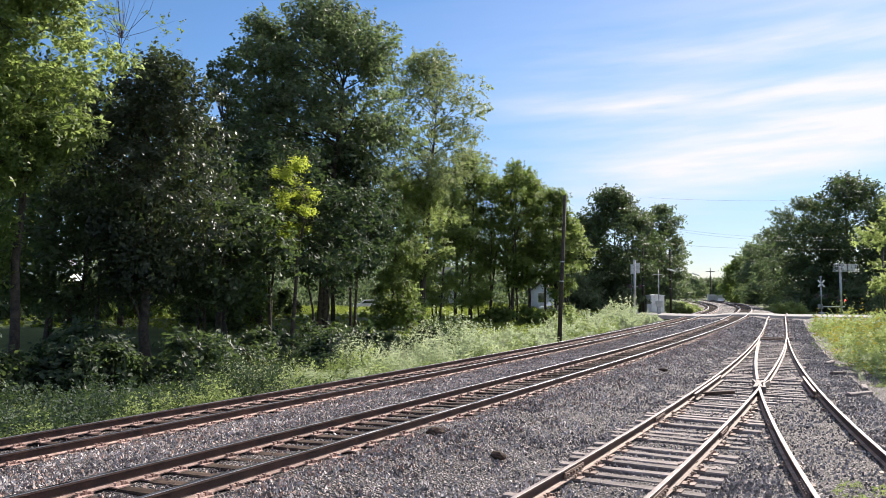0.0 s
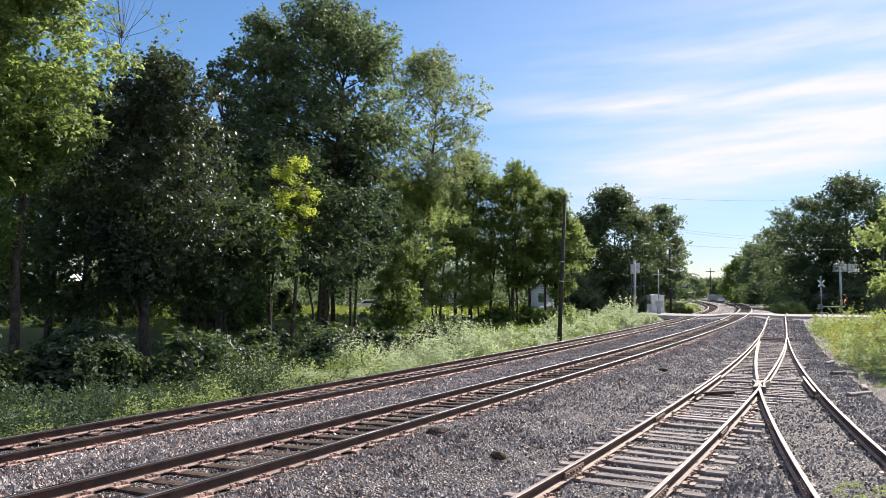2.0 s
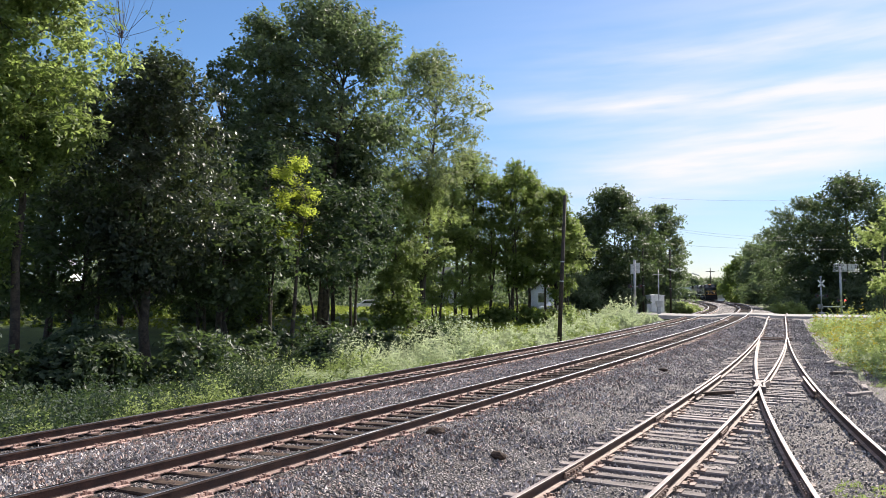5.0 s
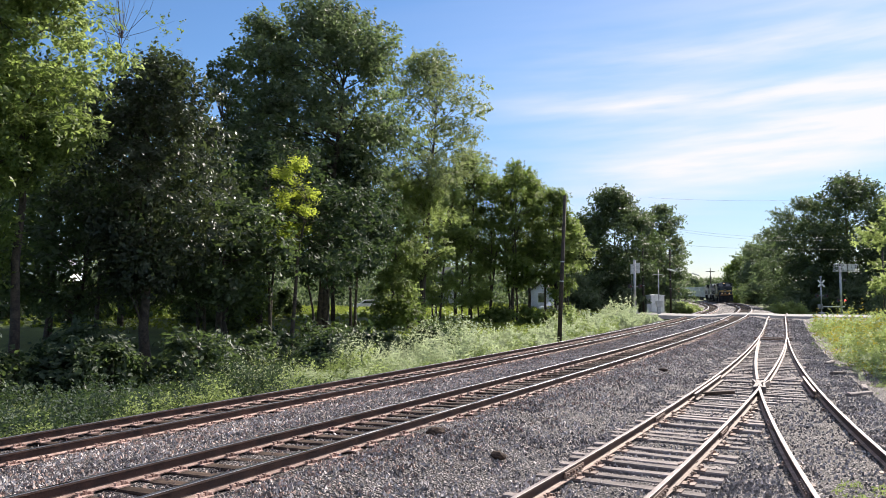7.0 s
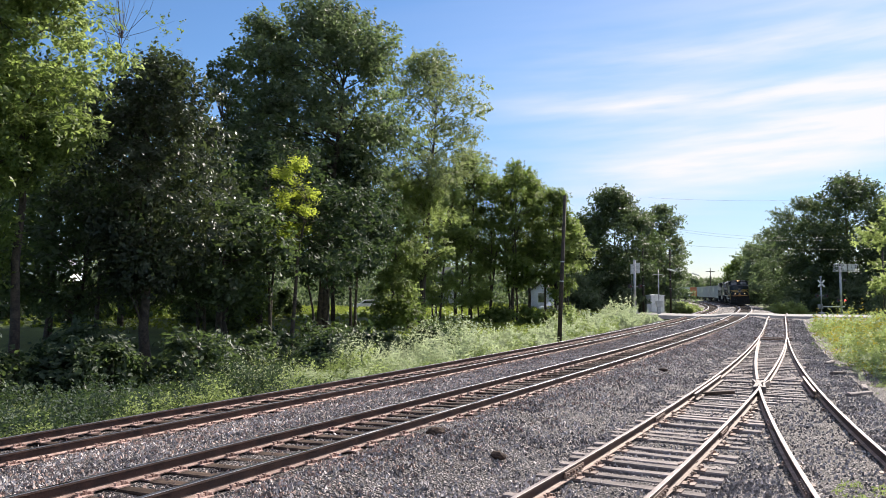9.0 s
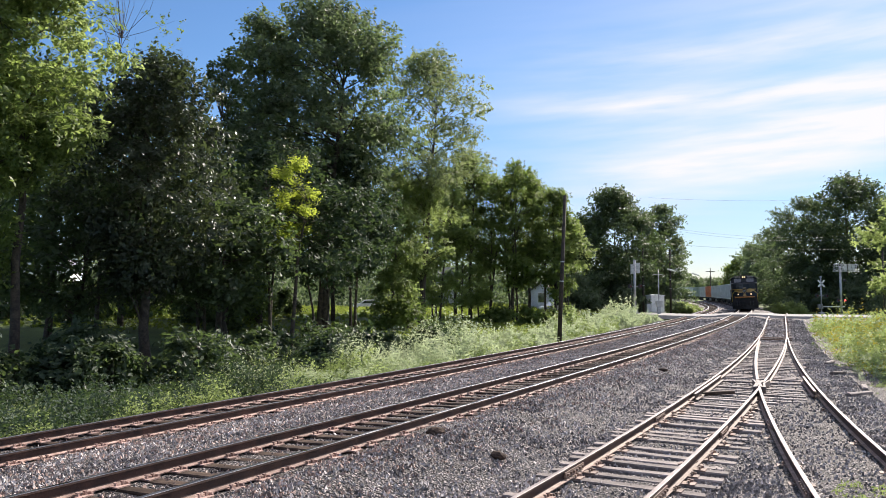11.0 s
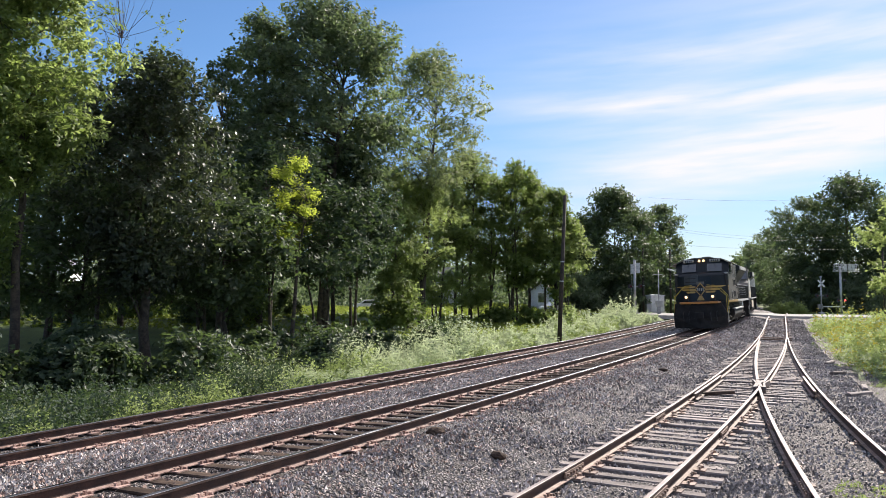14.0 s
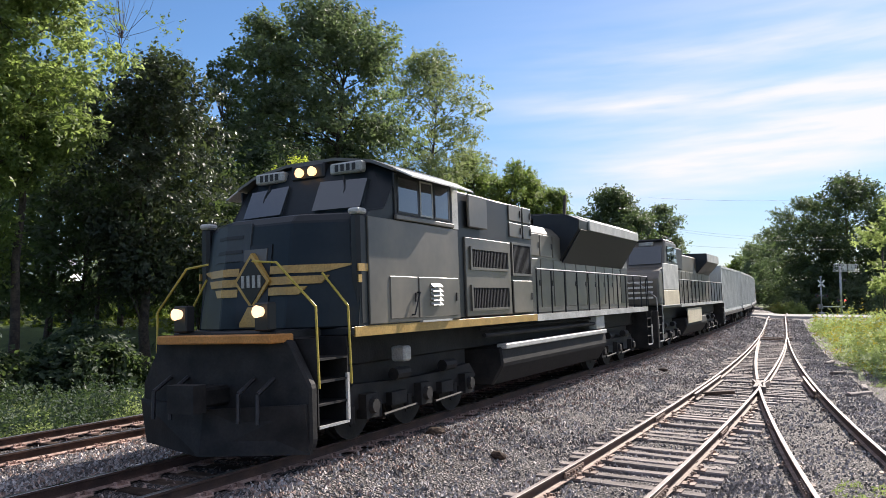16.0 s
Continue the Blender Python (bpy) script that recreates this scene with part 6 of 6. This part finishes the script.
def stand(name, px, depth, label, category, group="", sink=0.05, turn=0.0):
    x, y = place(px, depth)
    ob = tagged(new(name), label, category, group=group)
    ob.matrix_basis = pose(x, y, base_z(x, y) - sink, 0, 0, turn)
    return ob


def wooden_pole(px, depth, height, label, lean=(0.0, 0.0), r=0.15, arm=None, group="wooden poles"):
    ob = stand("utility_pole", px, depth, label, "utility pole", group)
    part("pole", rod(BM(), (0, 0, -0.4), (lean[0], lean[1], height), r, r * 0.68, 12), M_POLE, ob, smooth=True)
    if arm:
        z, length = arm
        part("lamp_arm", rods(BM(), [(0, 0, z - 0.5), (0.5, 0, z - 0.1), (length, 0, z)], 0.03, 6), M_GALV, ob, "grey bracket arm")
        lamp = soft(box(BM(), length - 0.1, length + 0.95, -0.17, 0.17, z - 0.10, z + 0.04, pose(0, 0, 0, 0, 18, 0)), 0.04)
        part("lamp_head", lamp, M_WHITE, ob, "pale street-lamp head")
    for z in (height * 0.42, height * 0.55):
        part("pole_band", rod(BM(), (lean[0] * z / height, lean[1] * z / height, z), (lean[0] * z / height, lean[1] * z / height, z + 0.07), r * 0.95, n=12), M_GALV, ob)
    return ob


def flasher_pair(ob, z, lit=False, face=-1):
    """Two hooded crossing lamps on a crossbar."""
    part("flasher_bar", rods(BM(), [(-0.75, 0, z), (0.75, 0, z)], 0.04, 8), M_GALV, ob)
    for s in (-0.62, 0.62):
        back = part("flasher_plate", rod(BM(), (s, face * 0.10, z), (s, face * 0.12, z), 0.27, n=20), M_BLACK, ob, "round black lamp backing")
        part("hood", rod(BM(), (s, face * 0.12, z + 0.02), (s, face * 0.36, z + 0.02), 0.14, 0.12, 14), M_BLACK, back)
        part("lens", rod(BM(), (s, face * 0.13, z), (s, face * 0.375, z), 0.105, 0.105, 14), M_RED_ON if lit and s > 0 else M_RED, back)


def crossing_signal(px, depth, height, label, crossbuck=True, lit=False, gate=0, turn=0.0):
    ob = stand("crossing_signal", px, depth, label, "crossing signal", "crossing signals", turn=turn)
    part("mast", rod(BM(), (0, 0, 0), (0, 0, height), 0.075 if crossbuck else 0.15, n=12), M_GALV, ob, "silver tubular mast", smooth=True)
    part("mast_base", soft(box(BM(), -0.28, 0.28, -0.28, 0.28, -0.1, 0.45), 0.04), M_GALV, ob)
    flasher_pair(ob, height * 0.52, lit)
    if crossbuck:
        for a in (-45, 45):
            bm = box(BM(), -0.6, 0.6, -0.13, -0.10 - 0.004 * (a > 0), -0.11, 0.11)
            bmesh.ops.transform(bm, matrix=pose(0, 0, height * 0.84, 0, a, 0), verts=bm.verts)
            cb = part("crossbuck", bm, M_WHITE, ob, "white crossbuck board")
    bell = part("bell", rod(BM(), (0, 0, height), (0, 0, height + 0.16), 0.16, 0.10, 14), M_GALV, ob)
    if gate:
        part("gate_motor", soft(box(BM(), -0.25, 0.25, 0.1, 0.55, 0.9, 1.5), 0.03), M_GALV, ob)
        part("gate_arm", box(BM(), 0.1 if gate > 0 else -3.2, 3.2 if gate > 0 else -0.1, 0.28, 0.34, 1.12, 1.24), M_WHITE, ob, "white crossing gate arm")
    return ob


def build_crossing():
    wooden_pole(988, 46, 9.1, "dark leaning wooden pole in the weeds beside the track", lean=(0.45, 0.0), r=0.14)
    wooden_pole(1138, 92, 8.2, "dark wooden pole with a street lamp by the crossing", arm=(6.2, 1.2))
    wooden_pole(1186, 96, 8.6, "dark wooden pole with a street lamp beside the trees", arm=(6.2, 0.9))
    wooden_pole(1563, 88, 8.0, "thin wooden pole against the dark trees", r=0.11)
    far = wooden_pole(1257, 235, 10.5, "far wooden pole with a crossarm", r=0.16)
    part("crossarm", box(BM(), -1.4, 1.4, -0.06, 0.06, 9.4, 9.6), M_POLE, far)
    # left mast seen from behind, with its sign boxes
    m = crossing_signal(1123, 88, 6.1, "silver crossing mast with flashers and a boxed sign", crossbuck=False, turn=8)
    part("sign_box", soft(box(BM(), -0.5, -0.1, -0.12, 0.12, 4.6, 5.7), 0.03), M_GALV, m, "grey sign box")
    part("sign_box", soft(box(BM(), 0.12, 0.62, -0.14, 0.02, 4.7, 5.9), 0.03), M_GALV, m, "grey sign box")
    part("ladder", rods(BM(), [(-0.28, 0.2, 0.4), (-0.28, 0.2, 4.4)], 0.02), M_GALV, m)
    t = stand("antenna_mast", 1165, 84, "thin silver mast with a crossarm and a junction box", "mast")
    part("mast", rod(BM(), (0, 0, 0), (0, 0, 5.0), 0.06, n=10), M_GALV, t, smooth=True)
    part("crossarm", rods(BM(), [(-0.6, 0, 4.45), (0.45, 0, 4.45)], 0.03), M_GALV, t)
    part("junction_box", soft(box(BM(), -0.32, 0.36, -0.25, 0.2, 0.9, 1.55), 0.03), M_PALE, t, "pale grey junction box")
    part("pedestal", soft(box(BM(), -0.16, 0.18, -0.15, 0.15, -0.1, 0.9), 0.02), M_GALV, t)
    c = stand("signal_cabinet", 1159, 90, "white steel signal cabinet on a concrete base", "cabinet", turn=12)
    part("plinth", soft(box(BM(), -0.95, 0.95, -0.7, 0.7, -0.1, 0.15), 0.02), M_CONCRETE, c)
    part("body", soft(box(BM(), -0.85, 0.85, -0.6, 0.6, 0.15, 2.1), 0.03), M_WHITE, c)
    part("roof", soft(prism(BM(), [(-0.92, 2.1), (0.92, 2.1), (0.92, 2.16), (0, 2.26), (-0.92, 2.16)], -0.68, 0.68, "y"), 0.01), M_WHITE, c)
    for x0, x1 in ((-0.78, -0.03), (0.03, 0.78)):
        d = part("door", soft(box(BM(), x0, x1, -0.64, -0.605, 0.25, 2.0), 0.012), M_WHITE, c)
        part("handle", box(BM(), (x0 + x1) / 2 - 0.02, (x0 + x1) / 2 + 0.02, -0.68, -0.64, 1.05, 1.25), M_BLACK, d)
    b = stand("relay_box", 1150, 89, "small grey relay box beside the cabinet", "cabinet")
    part("body", soft(box(BM(), -0.5, -0.0, -0.3, 0.3, 0.0, 1.1), 0.03), M_GALV, b)
    # right side: crossbuck mast with gate, cantilever with a framed sign
    crossing_signal(1452, 99, 5.0, "silver crossing mast with a crossbuck and a white gate arm", gate=1)
    k = stand("cantilever_signal", 1487, 97, "grey cantilever signal with a framed gantry and a lit red lamp", "crossing signal", "crossing signals")
    part("post", rod(BM(), (0, 0, 0), (0, 0, 6.4), 0.15, 0.12, 12), M_GALV, k, smooth=True)
    bm = BM()
    for z in (5.75, 6.65):
        for y in (-0.2, 0.2):
            rods(bm, [(-0.8, y, z), (2.2, y, z)], 0.035)
    for i in range(7):
        x = -0.8 + 0.5 * i
        for y in (-0.2, 0.2):
            rods(bm, [(x, y, 5.75), (x, y, 6.65)], 0.025)
            if i < 6:
                rods(bm, [(x, y, 5.75), (x + 0.5, y, 6.65)], 0.02)
    part("gantry", bm, M_GALV, k, "grey lattice gantry")
    for x in (0.3, 0.9, 1.4):
        part("sign_panel", box(BM(), x, x + 0.4, -0.28, -0.24, 5.85, 6.5), M_GALV, k)
    part("lamp_bar", rods(BM(), [(0.0, -0.1, 2.05), (0.55, -0.1, 2.05)], 0.03), M_GALV, k)
    for x, lit in ((0.42, True), (-0.42, False)):
        back = part("flasher_plate", rod(BM(), (x, -0.16, 2.05), (x, -0.18, 2.05), 0.26, n=20), M_BLACK, k, "round black lamp backing")
        part("lens", rod(BM(), (x, -0.185, 2.05), (x, -0.24, 2.05), 0.12, n=16), M_RED_ON if lit else M_RED, back)
    part("upper_lamp", rod(BM(), (0.4, -0.1, 4.6), (0.4, -0.35, 4.6), 0.16, n=14), M_BLACK, k)
    # wires over the line
    for a, b, sag in (((1150, 92, 13.8), (1640, 112, 17.5), 0.9), ((1170, 96, 10.6), (1640, 108, 11.6), 1.5), ((1170, 96, 10.4), (1640, 108, 11.4), 1.7), ((1138, 92, 8.4), (1563, 88, 7.4), 0.5)):
        p, q = Vector((*place(a[0], a[1]), a[2])), Vector((*place(b[0], b[1]), b[2]))
        pts = [p.lerp(q, i / 20) - Vector((0, 0, sag * 4 * (i / 20) * (1 - i / 20))) for i in range(21)]
        tagged(part("overhead_wire", rods(BM(), pts, 0.011, 5), M_WIRE), "thin black overhead wire across the tracks", "wire", group="overhead wires")


M_SIDING_WALL = mat("pale_house_siding", (0.55, 0.57, 0.60), (0.68, 0.70, 0.72), 0.8, 0.6, bump=0.1)
M_ROOF = mat("grey_shingles", (0.10, 0.10, 0.105), (0.20, 0.195, 0.19), 2.0, 0.9, bump=0.6, fine=14)
M_CAR_WHITE = mat("white_car_paint", (0.70, 0.70, 0.70), (0.76, 0.76, 0.76), 1.0, 0.25, bump=0, coat=0.8)
M_CAR_RED = mat("red_car_paint", (0.35, 0.03, 0.03), (0.42, 0.05, 0.04), 1.0, 0.25, bump=0, coat=0.8)
M_TYRE = mat("tyre_rubber", (0.015, 0.015, 0.015), (0.03, 0.03, 0.03), 8.0, 0.85, bump=0.2)


def house(px, depth, width, length, eaves, label, turn=0.0):
    """A clapboard house: walls, gabled roof, windows with frames, a door."""
    ob = stand("house", px, depth, label, "house", "houses behind the trees", turn=turn)
    ridge = eaves + width * 0.36
    part("wall", prism(BM(), [(-width / 2, -0.2), (width / 2, -0.2), (width / 2, eaves), (0, ridge), (-width / 2, eaves)], 0, length, "y"), M_SIDING_WALL, ob)
    bm = BM()
    for k in range(int(eaves / 0.22)):
        z = 0.1 + k * 0.22
        box(bm, -width / 2, width / 2, -0.03, 0.0, z, z + 0.19)
        for s in (-1, 1):
            box(bm, s * width / 2 - 0.015, s * width / 2 + 0.015, 0, length, z, z + 0.19)
    tagged(part("clapboard", bm, M_SIDING_WALL, ob), kind="stuff")
    for s in (-1, 1):
        e, r = (s * (width / 2 + 0.4), eaves - 0.22), (0, ridge + 0.06)
        part("roof", prism(BM(), [e, r, (r[0], r[1] + 0.14), (e[0], e[1] + 0.14)], -0.4, length + 0.4, "y"), M_ROOF, ob)
    for x in ((-width * 0.26, width * 0.26) if width > 5 else (0.0,)):
        for z in ([1.0] if eaves < 4 else [1.0, 3.7]):
            w = part("window", soft(box(BM(), x - 0.55, x + 0.55, -0.08, -0.03, z, z + 1.5), 0.02), M_WHITE, ob)
            part("pane", box(BM(), x - 0.45, x + 0.45, -0.095, -0.082, z + 0.1, z + 1.4), M_CABGLASS, w)
    d = part("door", soft(box(BM(), -0.45, 0.45, -0.09, -0.03, 0.0, 2.05), 0.02), M_WHITE, ob)
    part("chimney", soft(box(BM(), width * 0.18 - 0.3, width * 0.18 + 0.3, length * 0.5, length * 0.5 + 0.6, eaves, ridge + 0.9), 0.02), M_CONCRETE, ob)
    return ob


def parked_car(px, depth, paint, label, turn):
    ob = stand("car", px, depth, label, "car", "parked cars", sink=0.0, turn=turn)
    bm = prism(BM(), [(-2.2, 0.35), (-2.25, 0.75), (-1.9, 0.95), (-1.35, 1.0), (-0.7, 1.45), (0.8, 1.47), (1.5, 1.02), (2.15, 0.92), (2.25, 0.6), (2.2, 0.35)], -0.86, 0.86, "y")
    part("body", soft(bm, 0.06, 2), paint, ob)
    for s in (-1, 1):
        part("side_window", prism(BM(), [(-1.15, 1.0), (-0.66, 1.38), (0.74, 1.40), (1.25, 1.02)], s * 0.865 - 0.008, s * 0.865 + 0.008, "y"), M_CABGLASS, ob)
        for x in (-1.4, 1.35):
            w = part("wheel", rod(BM(), (x, s * 0.68, 0.32), (x, s * 0.88, 0.32), 0.32, n=18), M_TYRE, ob)
            part("rim", rod(BM(), (x, s * 0.88, 0.32), (x, s * 0.89, 0.32), 0.2, n=14), M_GALV, w)
    return ob


def build_surroundings():
    house(800, 110, 7.0, 9.0, 2.8, "pale grey clapboard house behind the trees", 20)
    house(958, 106, 3.6, 6.0, 2.6, "small white clapboard outbuilding behind the trees", -25)
    house(1012, 116, 5.0, 7.0, 2.4, "low white building behind the leaning pole", 10)
    house(62, 96, 8.0, 9.0, 5.2, "white two-storey house glimpsed through the wood", 15)
    parked_car(655, 98, M_CAR_WHITE, "white parked car behind the trees", 10)
    parked_car(690, 100, M_CAR_RED, "red parked car behind the trees", 5)
    parked_car(985, 100, M_CAR_WHITE, "dark-windowed parked car beside the low building", 20)
    parked_car(1277, 205, M_CAR_WHITE, "far white parked car beside the curve", 60)
    tr = stand("box_trailer", 1264, 215, "far pale grey box trailer beside the curve", "trailer", turn=-10)
    part("box", soft(box(BM(), -1.9, 1.9, -1.2, 1.2, 0.5, 2.4), 0.04), M_BOX_GREY, tr)
    for x in (-1.0, 1.0):
        part("wheel", rod(BM(), (x, -1.25, 0.4), (x, -1.0, 0.4), 0.4, n=14), M_TYRE, tr)
    # rotten timbers and debris on the bank
    rng = random.Random(31)
    for y, off, ln, turn in ((15.5, 3.0, 1.6, 20), (17.2, 2.3, 1.1, -35), (21.5, 2.0, 1.9, -28), (23.0, 2.4, 1.4, 5), (13.2, 2.6, 0.9, 60), (27.0, 2.1, 1.5, -24), (31.0, 2.2, 1.3, -15)):
        x = float(x_branch(np.array([y]))[0]) + off
        z = max(base_z(x, y), float(bed_height(np.array([x]), np.array([y]))[0]))
        ln *= 0.62
        bm = soft(box(BM(), -ln / 2, ln / 2, -0.08, 0.08, 0.0, 0.12), 0.025)
        for v in bm.verts:
            v.co += Vector((rng.uniform(-0.02, 0.02), rng.uniform(-0.015, 0.015), rng.uniform(-0.012, 0.012)))
        ob = tagged(part("old_tie", bm, M_TIE_GREY), "rotten grey timber lying beside the track", "timber", group="discarded timbers")
        ob.matrix_basis = pose(x, y, z - 0.02, rng.uniform(-4, 4), rng.uniform(-4, 4), 60 + turn)
    # loose dark lumps in the ballast, a loose tie across the siding
    for x, y in ((-0.13, 13.0), (7.2, 25.0), (0.9, 12.6)):
        z = float(bed_height(np.array([x]), np.array([y]))[0])
        bm = bmesh.new()
        bmesh.ops.create_icosphere(bm, subdivisions=2, radius=0.13)
        for v in bm.verts:
            v.co = Vector((v.co.x * 1.3, v.co.y * 0.8, v.co.z * 0.55)) * rng.uniform(0.85, 1.15)
        ob = tagged(part("rusted_scrap", bm, M_TIE), "dark rusted lump of scrap lying in the ballast", "scrap", group="scrap in the ballast")
        ob.matrix_basis = pose(x, y, z + 0.05, 0, 0, rng.uniform(0, 180))
    ty = 21.3
    tx = float(x_siding(np.array([ty]))[0])
    ob = tagged(part("loose_timber", soft(box(BM(), -0.5, 0.5, -0.07, 0.07, 0, 0.09), 0.015), M_TIE), "dark loose timber lying between the siding rails", "timber", group="discarded timbers")
    ob.matrix_basis = pose(tx - 0.3, ty, Z_S - 0.18, 0, -2, 8)


build_crossing()
build_surroundings()

def motions():
    for ob, behind, back in TRAIN:
        rows = []
        for k in range(0, 65):
            t = k * 0.25
            rows.append((t, vehicle_pose(float(np.polyval(TRAIN_FIT, t)) + behind, back)))
        walk(ob, rows)
    start = float(np.polyval(TRAIN_FIT, 0.0))
    for i, w in enumerate(WHEELS):
        y = w.matrix_basis.translation.y
        rows = []
        for k in range(481):
            t = k / FPS
            roll = (start - float(np.polyval(TRAIN_FIT, t))) / WHEEL_R
            rows.append((t, pose(0, y, WHEEL_R, -math.degrees(roll) % 360.0)))
        walk(w, rows)


motions()
